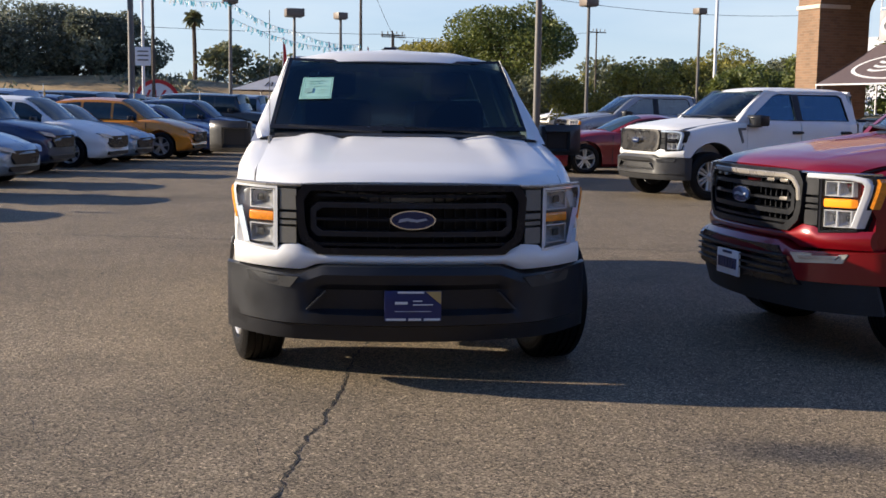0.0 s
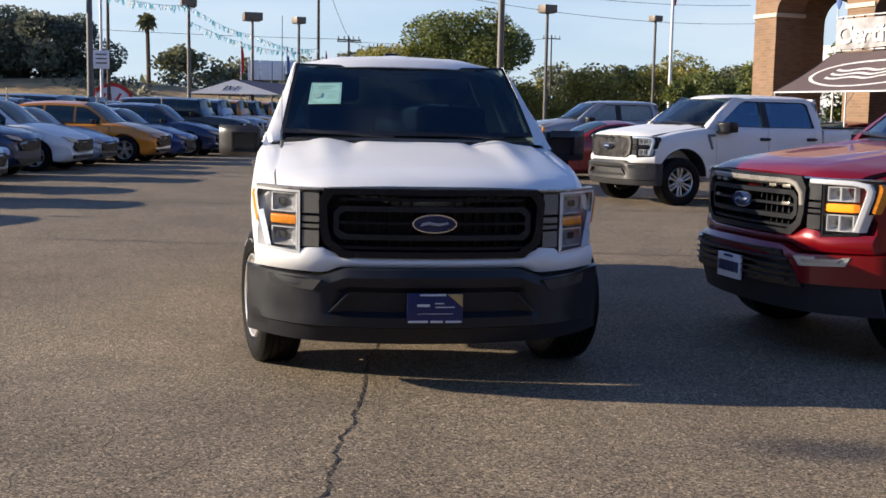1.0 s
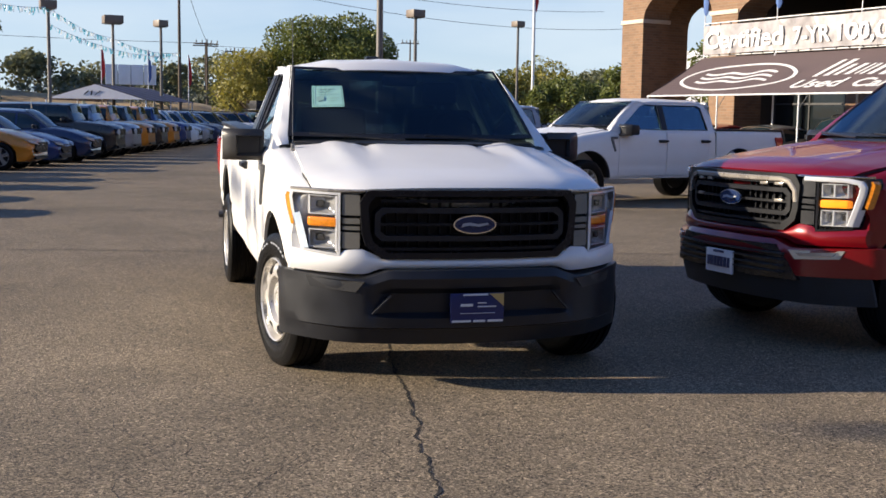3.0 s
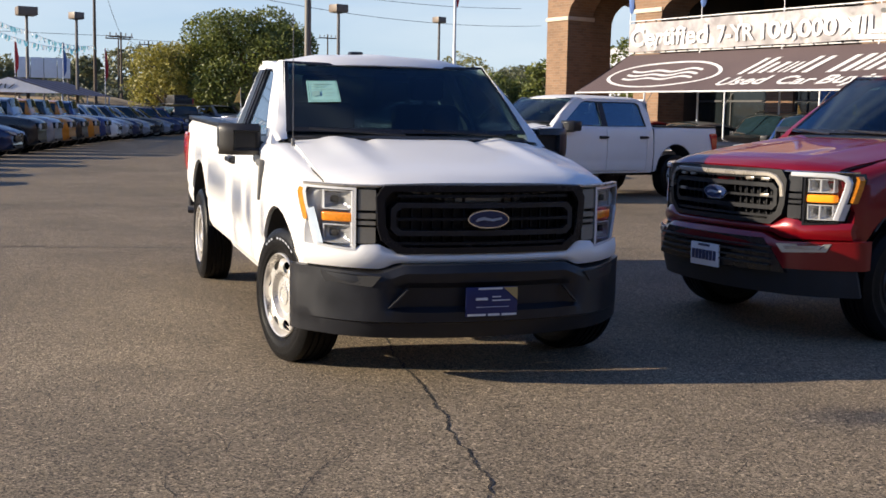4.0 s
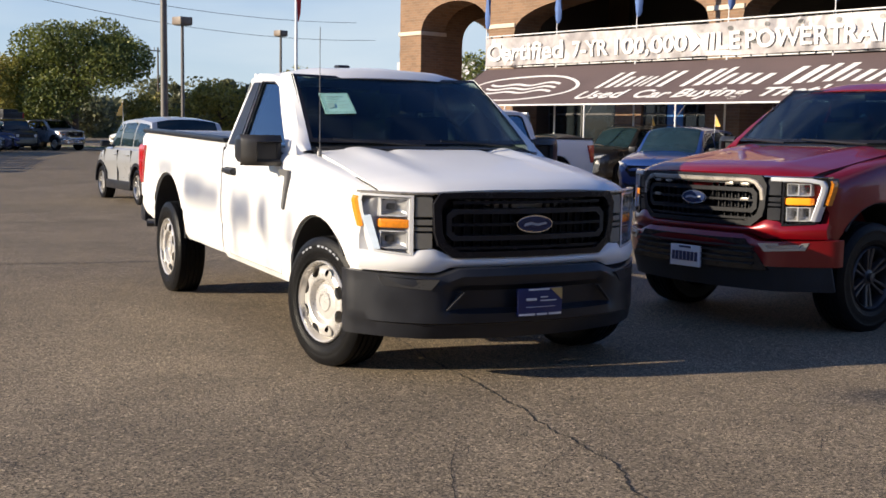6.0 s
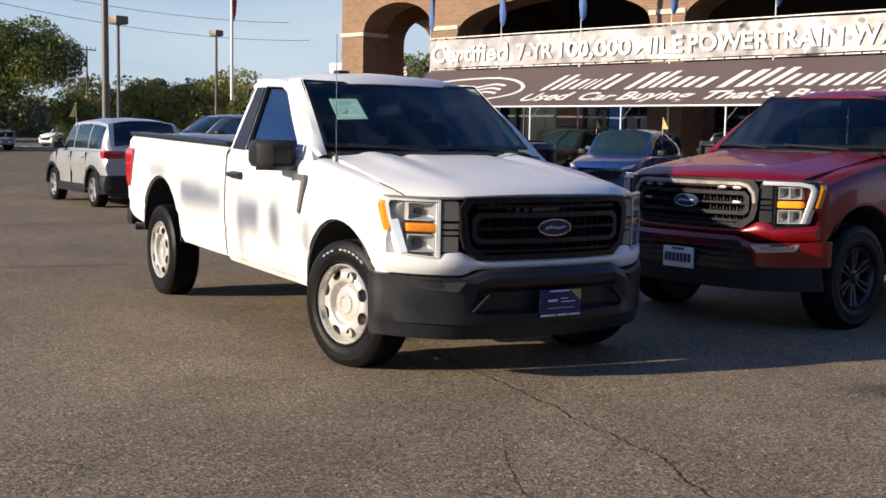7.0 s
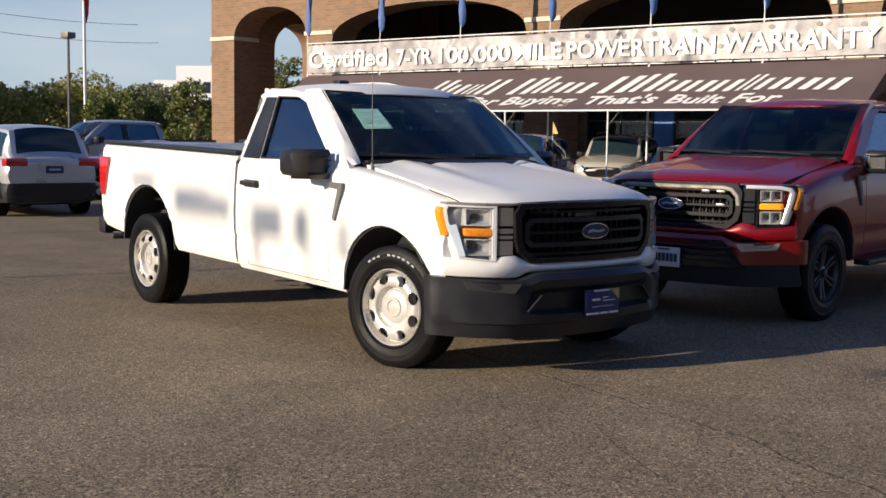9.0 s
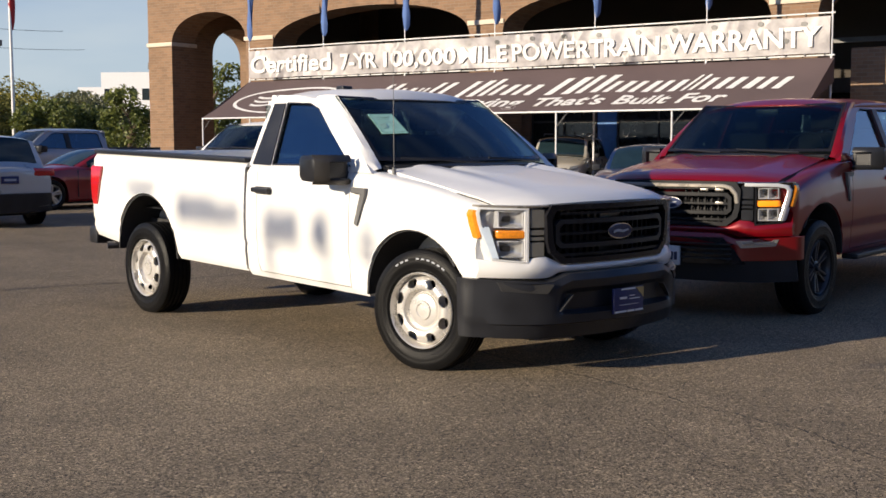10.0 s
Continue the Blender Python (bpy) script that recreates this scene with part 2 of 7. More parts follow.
M_INTERIOR = material("dark_interior", (0.022, 0.022, 0.024), rough=0.7, var=0.3, bump=0.2)
M_SEAT = material("grey_seat_cloth", (0.028, 0.028, 0.031), rough=0.9, var=0.2, bump=0.3, bscale=300)
M_PLATEBLUE = material("blue_plate", (0.012, 0.020, 0.10), rough=0.4, var=0.1)
M_PLATEWHITE = material("white_plate", (0.72, 0.73, 0.74), rough=0.4, var=0.06)
M_INK = material("plate_ink", (0.02, 0.03, 0.09), rough=0.5, var=0.05)
M_PRINTWHITE = material("white_print", (0.70, 0.69, 0.68), rough=0.5, var=0.04)
M_GOLD = material("tan_print", (0.45, 0.32, 0.12), rough=0.5, var=0.05)
M_BADGE = material("blue_badge", (0.005, 0.018, 0.07), rough=0.3, var=0.1, coat=0.2)
M_STICKER = material("pale_green_sheet", (0.36, 0.64, 0.55), rough=0.5, var=0.06)
M_STICKERDARK = material("sheet_print", (0.10, 0.30, 0.26), rough=0.5, var=0.1)
M_BRICK = brick_material("tan_brick", (0.27, 0.158, 0.092), (0.20, 0.118, 0.070), (0.25, 0.195, 0.14))
M_STONE = material("pale_stone", (0.62, 0.53, 0.42), rough=0.8, var=0.1, bump=0.2)
# dark base colour holds the shade of the recess and under the awning
M_SHADEWALL = material("shaded_recess", (0.05, 0.039, 0.031), rough=0.8, var=0.2, scale=1.0)
M_AWNING = material("brown_awning_canvas", (0.098, 0.068, 0.068), rough=0.75, var=0.14, scale=1.2, bump=0.25, bscale=120)
M_BANNER = material("crumpled_grey_banner", (0.33, 0.31, 0.315), rough=0.42, var=0.35, scale=2.2, bump=1.0, bscale=6)
M_POLE = material("painted_steel_pole", (0.13, 0.12, 0.11), rough=0.5, metal=0.2, var=0.12)
M_WHITEPOLE = material("white_pole", (0.72, 0.72, 0.72), rough=0.4, var=0.06)
M_LAMPBOX = material("brown_lamp_box", (0.16, 0.12, 0.09), rough=0.5, var=0.15)
M_WOODPOLE = material("weathered_wood", (0.10, 0.075, 0.055), rough=0.85, var=0.3, scale=3, bump=0.3)
M_FLAGBLUE = material("blue_flag_cloth", (0.08, 0.15, 0.36), rough=0.8, var=0.15)
M_FLAGRED = material("red_flag_cloth", (0.50, 0.03, 0.03), rough=0.8, var=0.15)
M_FLAGYEL = material("yellow_flag_cloth", (0.80, 0.50, 0.14), rough=0.8, var=0.1)
M_POSTER = material("blue_poster", (0.02, 0.15, 0.42), rough=0.35, var=0.15)
M_STOREGLASS = material("dark_shop_glass", (0.012, 0.016, 0.018), rough=0.06, var=0.2, rvar=0.03)
M_DARKGREY = material("dark_grey_trim", (0.028, 0.028, 0.030), rough=0.5, var=0.15)
M_BRUSHED = material("brushed_grey_metal", (0.105, 0.10, 0.095), rough=0.3, metal=0.85, var=0.1)
M_TENT = material("white_tent_canvas", (0.66, 0.67, 0.72), rough=0.7, var=0.06)
M_TENTROOF = material("purple_grey_tent_canvas", (0.20, 0.15, 0.18), rough=0.7, var=0.08)
M_BILL = material("blank_white_board", (0.78, 0.80, 0.83), rough=0.6, var=0.06)
M_DRYGRASS = material("dry_grass", (0.34, 0.23, 0.11), rough=0.95, var=0.6, scale=0.35, bump=0.4, bscale=3)
M_BARK = material("bark", (0.10, 0.07, 0.05), rough=0.9, var=0.3, scale=4, bump=0.5, bscale=20)
M_LEAF_OAK = leaf_material("oak_leaves", (0.055, 0.072, 0.055), (0.21, 0.22, 0.15))
M_LEAF_GREEN = leaf_material("green_leaves", (0.030, 0.056, 0.016), (0.21, 0.23, 0.05))
M_LEAF_YELLOW = leaf_material("yellowing_leaves", (0.085, 0.098, 0.024), (0.42, 0.36, 0.075))
M_LEAF_FAR = leaf_material("far_leaves", (0.07, 0.085, 0.045), (0.22, 0.22, 0.11))
M_OFFWHITE = material("white_stucco", (0.72, 0.72, 0.74), rough=0.8, var=0.05)
M_WIRE = material("cable_black", (0.02, 0.02, 0.02), rough=0.6, var=0.1)
M_BUNT_A = leaf_material("silver_bunting", (0.55, 0.68, 0.74), (0.92, 0.94, 0.95))
M_BUNT_B = leaf_material("blue_bunting", (0.05, 0.30, 0.42), (0.25, 0.60, 0.72))
M_LAMPDARK = material("dark_lamp_glass", (0.40, 0.41, 0.43), rough=0.16, metal=0.6, var=0.5, scale=14, coat=0.8)
M_MIRROR = material("faded_black_plastic", (0.034, 0.031, 0.028), rough=0.36, var=0.2, bump=0.05, bscale=400, spec=0.5)
M_FOG = material("grey_bumper_insert", (0.035, 0.035, 0.036), rough=0.3, var=0.2)
M_SHEETFAINT = material("faint_sheet_print", (0.30, 0.50, 0.43), rough=0.5, var=0.1)
M_GRASS = material("green_verge_grass", (0.07, 0.12, 0.03), rough=0.95, var=0.5, scale=1.5, bump=0.5, bscale=12)
M_VANE = material("warm_grey_plastic", (0.19, 0.18, 0.155), rough=0.38, var=0.15)
M_TRIMBAR = material("warm_silver_trim", (0.34, 0.31, 0.27), rough=0.3, metal=0.5, var=0.1)
M_BOWL = material("faceted_reflector", (0.70, 0.70, 0.70), rough=0.16, metal=0.4, var=0.3, scale=24)
M_GRILLE = material("dark_grille_plastic", (0.007, 0.008, 0.011), rough=0.4, var=0.15, spec=0.25)
M_SCRIPT = material("pale_badge_script", (0.36, 0.38, 0.42), rough=0.4, var=0.1)


# ---- mesh tools ----
def sharpen(bm, degrees=32):
    lim = radians(degrees)
    for f in bm.faces:
        f.smooth = True
    for e in bm.edges:
        e.smooth = len(e.link_faces) == 2 and e.calc_face_angle(4) < lim


def part(name, bm, mat, parent=None, label="", fix=True):
    """Links a bmesh as one mesh object under a thing or a part."""
    if fix:
        bmesh.ops.recalc_face_normals(bm, faces=bm.faces[:])
    sharpen(bm)
    me = bpy.data.meshes.new(name)
    bm.to_mesh(me)
    bm.free()
    me.materials.append(mat)
    ob = new(name, me)
    if parent is not None:
        ob.parent = parent
    if label:
        ob["label"] = label
    return ob


def thing(name, m, label, category, group="", kind=""):
    ob = new(name)
    ob.matrix_world = m
    return tagged(ob, label, category, group, kind)


def box(bm, x0, x1, y0, y1, z0, z1, bevel=0.0, seg=2):
    r = bmesh.ops.create_cube(bm, size=1.0)
    vs = r["verts"]
    for v in vs:
        v.co = Vector(((x0 + x1) / 2 + v.co.x * (x1 - x0), (y0 + y1) / 2 + v.co.y * (y1 - y0), (z0 + z1) / 2 + v.co.z * (z1 - z0)))
    if bevel:
        es = list({e for v in vs for e in v.link_edges})
        bmesh.ops.bevel(bm, geom=es, offset=bevel, segments=seg, profile=0.6, affect="EDGES")
    return bm


def loft(bm, rings, caps=True, closed=True):
    """Joins rings of equally many points with quads."""
    vr = [[bm.verts.new(p) for p in r] for r in rings]
    n = len(rings[0])
    for a, b in zip(vr, vr[1:]):
        for i in range(n if closed else n - 1):
            j = (i + 1) % n
            bm.faces.new((a[i], a[j], b[j], b[i]))
    if caps and closed:
        bm.faces.new(vr[0][::-1])
        bm.faces.new(vr[-1])
    return vr


def grid(bm, nu, nv, f):
    """A sheet of points f(u, v), u and v from 0 to 1."""
    vs = [[bm.verts.new(f(i / nu, j / nv)) for i in range(nu + 1)] for j in range(nv + 1)]
    for j in range(nv):
        for i in range(nu):
            bm.faces.new((vs[j][i], vs[j][i + 1], vs[j + 1][i + 1], vs[j + 1][i]))
    return vs


def thick(bm, t):
    bmesh.ops.recalc_face_normals(bm, faces=bm.faces[:])
    bmesh.ops.solidify(bm, geom=bm.faces[:], thickness=t)
    return bm


def tube(bm, pts, r, n=8, taper=None):
    pts = [Vector(p) for p in pts]
    rings = []
    for i, p in enumerate(pts):
        d = (pts[min(i + 1, len(pts) - 1)] - pts[max(i - 1, 0)]).normalized()
        a = d.orthogonal().normalized() if abs(d.z) > 0.9 else d.cross(Vector((0, 0, 1))).normalized()
        b = d.cross(a).normalized()
        rr = taper[i] if taper else r
        rings.append([p + a * rr * math.cos(2 * math.pi * k / n) + b * rr * math.sin(2 * math.pi * k / n) for k in range(n)])
    loft(bm, rings)
    return bm


def lathe(bm, prof, n=48, axis="x"):
    """Turns a profile of (along the axle, radius) about the x axis."""
    rings = []
    for a, r in prof:
        rings.append([Vector((a, r * math.cos(2 * math.pi * k / n), r * math.sin(2 * math.pi * k / n))) for k in range(n)])
    vr = loft(bm, rings, caps=False)
    return vr


def prism(bm, poly, y0, y1):
    """Extrudes a polygon of (x, z) from y0 to y1."""
    a = [bm.verts.new((x, y0, z)) for x, z in poly]
    b = [bm.verts.new((x, y1, z)) for x, z in poly]
    n = len(poly)
    bm.faces.new(a)
    bm.faces.new(b[::-1])
    for i in range(n):
        j = (i + 1) % n
        bm.faces.new((a[j], a[i], b[i], b[j]))
    return bm


def side_prism(bm, poly, x0, x1):
    """Extrudes a polygon of (y, z) from x0 to x1."""
    a = [bm.verts.new((x0, y, z)) for y, z in poly]
    b = [bm.verts.new((x1, y, z)) for y, z in poly]
    n = len(poly)
    bm.faces.new(a)
    bm.faces.new(b[::-1])
    for i in range(n):
        j = (i + 1) % n
        bm.faces.new((a[j], a[i], b[i], b[j]))
    return bm


def dense(poly, step):
    out = []
    for i, (a, c) in enumerate(poly):
        b, d = poly[(i + 1) % len(poly)]
        k = max(1, int(math.hypot(b - a, d - c) / step))
        out += [(a + (b - a) * q / k, c + (d - c) * q / k) for q in range(k)]
    return out


def ring_prism(bm, outer, inner, y0, y1):
    """A frame between two loops of (x, z) with equally many points."""
    n = len(outer)
    A, B = [bm.verts.new((x, y0, z)) for x, z in outer], [bm.verts.new((x, y0, z)) for x, z in inner]
    C, D = [bm.verts.new((x, y1, z)) for x, z in outer], [bm.verts.new((x, y1, z)) for x, z in inner]
    for i in range(n):
        j = (i + 1) % n
        bm.faces.new((A[i], A[j], B[j], B[i]))
        bm.faces.new((C[j], C[i], D[i], D[j]))
        bm.faces.new((A[j], A[i], C[i], C[j]))
        bm.faces.new((B[i], B[j], D[j], D[i]))
    return bm


def boolean(a, b, op="DIFFERENCE"):
    """Cuts the solid b from a (or keeps what both hold), and gives a new bmesh."""
    obs = []
    for q in (a, b):
        bmesh.ops.recalc_face_normals(q, faces=q.faces[:])
        me = bpy.data.meshes.new("cut")
        q.to_mesh(me)
        q.free()
        obs.append(new("cut", me))
    md = obs[0].modifiers.new("cut", "BOOLEAN")
    md.operation, md.object, md.solver = op, obs[1], "EXACT"
    me = bpy.data.meshes.new_from_object(obs[0].evaluated_get(bpy.context.evaluated_depsgraph_get()))
    out = bmesh.new()
    out.from_mesh(me)
    for o in obs:
        d = o.data
        bpy.data.objects.remove(o)
        bpy.data.meshes.remove(d)
    bpy.data.meshes.remove(me)
    return out


def moved(bm, f):
    for v in bm.verts:
        v.co = Vector(f(*v.co))
    return bm


def mirrored(bm):
    moved(bm, lambda x, y, z: (-x, y, z))
    bmesh.ops.reverse_faces(bm, faces=bm.faces[:])
    return bm


def ease(x, xs, ys):
    return float(np.interp(x, xs, ys))


def writing(name, body, size, m, mat, parent, width=None, extrude=0.002, shear=0.0, spacing=1.0, fat=0.0):
    """Letters as a mesh, in the built-in font, fitted to a width."""
    cu = bpy.data.curves.new(name, "FONT")
    cu.body, cu.size, cu.extrude, cu.shear, cu.space_character = body, size, extrude, shear, spacing
    cu.align_x, cu.align_y = "LEFT", "BOTTOM_BASELINE"
    cu.resolution_u, cu.offset = 3, fat
    tmp = new(name, cu)
    me = bpy.data.meshes.new_from_object(tmp.evaluated_get(bpy.context.evaluated_depsgraph_get()))
    bpy.data.objects.remove(tmp)
    bpy.data.curves.remove(cu)
    xs = [v.co.x for v in me.vertices]
    k = width / (max(xs) - min(xs)) if width else 1.0
    for v in me.vertices:
        v.co.x = (v.co.x - min(xs)) * k
    me.materials.append(mat)
    ob = new(name, me)
    ob.parent = parent
    ob.matrix_local = m
    return ob


# ---- wheels ----
def tyre_mesh(R, W, rim_r):
    bm = bmesh.new()
    h = W / 2
    prof = [(-h * 0.80, rim_r), (-h * 0.96, rim_r + 0.02), (-h * 0.985, rim_r + 0.045), (-h * 1.0, rim_r + 0.048), (-h * 1.005, (R + rim_r) / 2), (-h * 0.99, R - 0.062), (-h * 1.0, R - 0.058), (-h * 0.97, R - 0.042), (-h * 0.86, R - 0.012), (-h * 0.80, R - 0.004)]
    for g in (-0.48, -0.16, 0.16, 0.48):
        prof += [(h * (g - 0.06), R), (h * (g - 0.05), R - 0.009), (h * (g + 0.05), R - 0.009), (h * (g + 0.06), R)]
    prof += [(-a, r) for a, r in prof[9::-1]]
    lathe(bm, prof, 56)
    return bm


def steel_disc(R):
    """A pressed steel disc with eight rounded hand holes round a raised hub."""
    bm = bmesh.new()
    prof = [(0.030, R), (-0.014, R), (-0.021, R * 0.978), (-0.013, R * 0.95), (0.016, R * 0.935), (0.048, R * 0.915), (0.050, R * 0.90), (0.026, R * 0.875), (0.006, R * 0.84), (-0.006, R * 0.78),
            (-0.012, R * 0.70), (-0.012, R * 0.60), (-0.006, R * 0.555), (0.020, R * 0.53), (0.030, R * 0.50), (0.030, R * 0.46), (0.016, R * 0.42), (0.010, R * 0.34), (0.010, 0.001)]
    prof += [(0.06, 0.001), (0.06, R * 0.86), (0.07, R)]
    lathe(bm, prof, 64)
    cut = bmesh.new()
    for k in range(8):
        a = 2 * math.pi * (k + 0.5) / 8
        c = Vector((0, math.cos(a), math.sin(a)))
        t = Vector((0, -math.sin(a), math.cos(a)))
        rings = []
        for x in (-0.1, 0.2):
            rings.append([Vector((x, 0, 0)) + c * (R * 0.735 + R * 0.120 * math.sin(2 * math.pi * q / 14)) + t * (R * 0.165 * math.cos(2 * math.pi * q / 14) * (1 + 0.12 * math.sin(2 * math.pi * q / 14))) for q in range(14)])
        loft(cut, rings)
    return boolean(bm, cut)


def spoke_disc(R, n, width, twin=0.0, dish=0.03):
    """An alloy wheel: outer lip, hub and n spokes, single or in pairs."""
    bm = bmesh.new()
    lathe(bm, [(0.06, R), (-0.01, R), (-0.02, R * 0.97), (-0.008, R * 0.93), (0.02, R * 0.90), (0.09, R * 0.88), (0.09, R)], 56)
    lathe(bm, [(0.05, R * 0.26), (dish - 0.012, R * 0.24), (dish - 0.022, R * 0.14), (dish - 0.02, 0.001)], 28)
    for k in range(n):
        for off in ((-twin, twin) if twin else (0,)):
            a = 2 * math.pi * k / n + math.pi / 2
            c = Vector((0, math.cos(a), math.sin(a)))
            t = Vector((0, -math.sin(a), math.cos(a)))
            rings = []
            for r, w, x in ((R * 0.16, width * 0.75, dish - 0.012), (R * 0.55, width * 0.72, dish * 0.5 - 0.004), (R * 0.93, width, 0.0)):
                o = c * r + t * off * (r / R) ** 0.5
                rings.append([o + t * w / 2 + Vector((x + 0.008, 0, 0)), o + t * w * 0.3 + Vector((x, 0, 0)), o - t * w * 0.3 + Vector((x, 0, 0)),
                              o - t * w / 2 + Vector((x + 0.008, 0, 0)), o - t * w / 2 + Vector((x + 0.05, 0, 0)), o + t * w / 2 + Vector((x + 0.05, 0, 0))])
            loft(bm, rings)
    return bm


WHEEL_MESH = {}


def add_wheel(parent, x, y, R, W, rim_r, style, m_rim, steer=0.0):
    """A wheel with tyre and rim; its outer side looks away from the car's middle."""
    key = (R, W, rim_r, style, m_rim.name)
    if key not in WHEEL_MESH:
        tb = tyre_mesh(R, W, rim_r)
        rb = steel_disc(rim_r) if style == "steel" else spoke_disc(rim_r, *style)
        moved(rb, lambda a, b, c: (a - W * 0.40, b, c))
        bb = bmesh.new()
        lathe(bb, [(W * 0.02, 0.001), (W * 0.02, rim_r * 0.80), (W * 0.06, rim_r * 0.84), (W * 0.42, rim_r * 0.97), (W * 0.42, 0.001)], 32)
        hb = bmesh.new()
        hr = rim_r * (0.26 if style == "steel" else 0.15)
        hx = -W * 0.40 + (0.014 if style == "steel" else -0.004)
        lathe(hb, [(hx + 0.05, hr), (hx - 0.004, hr), (hx - 0.012, hr * 0.93), (hx - 0.013, hr * 0.72), (hx - 0.008, hr * 0.66), (hx - 0.010, hr * 0.3), (hx - 0.011, 0.001)], 28)
        made = []
        for nm, q, mt in (("tyre", tb, M_RUBBER), ("rim", rb, m_rim), ("drum", bb, M_INTERIOR), ("hub_cap", hb, m_rim)):
            o = part(nm, q, mt)
            made.append((nm, o.data))
            bpy.data.objects.remove(o)
        WHEEL_MESH[key] = made
    w = None
    for nm, me in WHEEL_MESH[key]:
        o = new("wheel" if w is None else nm, me)
        if w is None:
            o.parent = parent
            o.matrix_local = pose(x, y, R - 0.012, 0, 0, (180 if x > 0 else 0) + steer)
            w = o
        else:
            o.parent = w
    return w


# ---- pickup trucks ----
def nose(x):
    """How far the front face is swept back at a distance from the middle."""
    a = abs(x)
    return 0.13 + 0.07 * (a / 0.6) ** 2 + 0.14 * max(0.0, (a - 0.6) / 0.35) ** 2


def bent(bm, rake):
    """Lays a flat front part (y counted from the face) onto the swept nose."""
    return moved(bm, lambda x, y, z: (x, y + nose(x), z + rake * (y + nose(x) - 1.0)))


def hood_z(x, y):
    zc = ease(y, (0.10, 0.16, 0.24, 0.40, 0.75, 1.15, 1.50), (1.104, 1.142, 1.168, 1.196, 1.236, 1.281, 1.318))
    a = abs(x)
    drop = 0.055 * min(1.0, a / 0.86) ** 3
    g = max(0.0, 1 - abs(a - 0.36 - 0.05 * (1.5 - y)) / 0.055) * ease(y, (0.85, 1.35), (0.0, 0.020))
    ridge = 0.015 * math.exp(-((a - 0.56) / 0.075) ** 2) * ease(y, (0.2, 1.0), (0.2, 1.0))
    return zc - drop - g + ridge


def fender_top(y):
    return ease(y, (0.1, 0.35, 0.8, 1.15, 1.5, 1.9, 6.0), (1.086, 1.120, 1.178, 1.219, 1.262, 1.272, 1.272))


def half_width(y):
    return ease(y, (0.0, 0.3, 0.6, 1.0, 1.6, 5.0, 6.0), (0.955, 0.965, 0.982, 0.998, 0.992, 0.992, 0.975))


def body_ring(y, zb, zt):
    w = half_width(y)
    half = [(0.0, zb), (w - 0.26, zb), (w - 0.05, zb + 0.01), (w - 0.022, zb + 0.06), (w - 0.010, 0.60), (w - 0.014, 0.655), (w - 0.002, 0.69),
            (w, 0.84), (w - 0.006, 1.02), (w - 0.022, zt - 0.065), (w - 0.045, zt - 0.028), (w - 0.085, zt - 0.006), (w - 0.15, zt - 0.002), (0.0, zt - 0.03)]
    return [Vector((x, y, z)) for x, z in half] + [Vector((-x, y, z)) for x, z in half[-2:0:-1]]


def arch_cutter(cy, cz, r, low=-0.2):
    bm = bmesh.new()
    for s in (-1, 1):
        pts = [(cy + r * math.cos(math.radians(a)), cz + r * 0.985 * math.sin(math.radians(a))) for a in range(0, 181, 9)]
        pts = [(cy + r * 1.02, low)] + pts + [(cy - r * 1.02, low)]
        side_prism(bm, pts, s * 0.62, s * 1.25)
    return bm


def side_x(z):
    t = (z - 1.262) / 0.50
    return 0.935 - 0.205 * t - 0.02 * t * (1 - t) * -1.0


def cab_panel(poly, holes):
    """One upper side of the cab, with its window openings cut through."""
    bm = bmesh.new()
    side_prism(bm, dense(poly, 0.12), 0.0, 0.05)
    for h in holes:
        c = bmesh.new()
        side_prism(c, h, -0.1, 0.15)
        bm = boolean(bm, c)
    return moved(bm, lambda x, y, z: (side_x(z) - x, y, z))


def pane_sheet(poly, inset):
    bm = bmesh.new()
    side_prism(bm, poly, inset, inset + 0.006)
    return moved(bm, lambda x, y, z: (side_x(z) - x, y, z))


def strip_bar(bm, pts, half, y0, y1):
    """A bar of even width that follows a line of (x, z)."""
    rings = []
    for i, p in enumerate(pts):
        a, b = pts[max(0, i - 1)], pts[min(len(pts) - 1, i + 1)]
        d = Vector((b[0] - a[0], b[1] - a[1])).normalized()
        n = Vector((-d.y, d.x)) * half
        rings.append([Vector((p[0] + n.x * k, y, p[1] + n.y * k)) for k, y in ((1, y0 + 0.006), (0.6, y0), (-0.6, y0), (-1, y0 + 0.006), (-1, y1), (1, y1))])
    loft(bm, rings)
    return bm


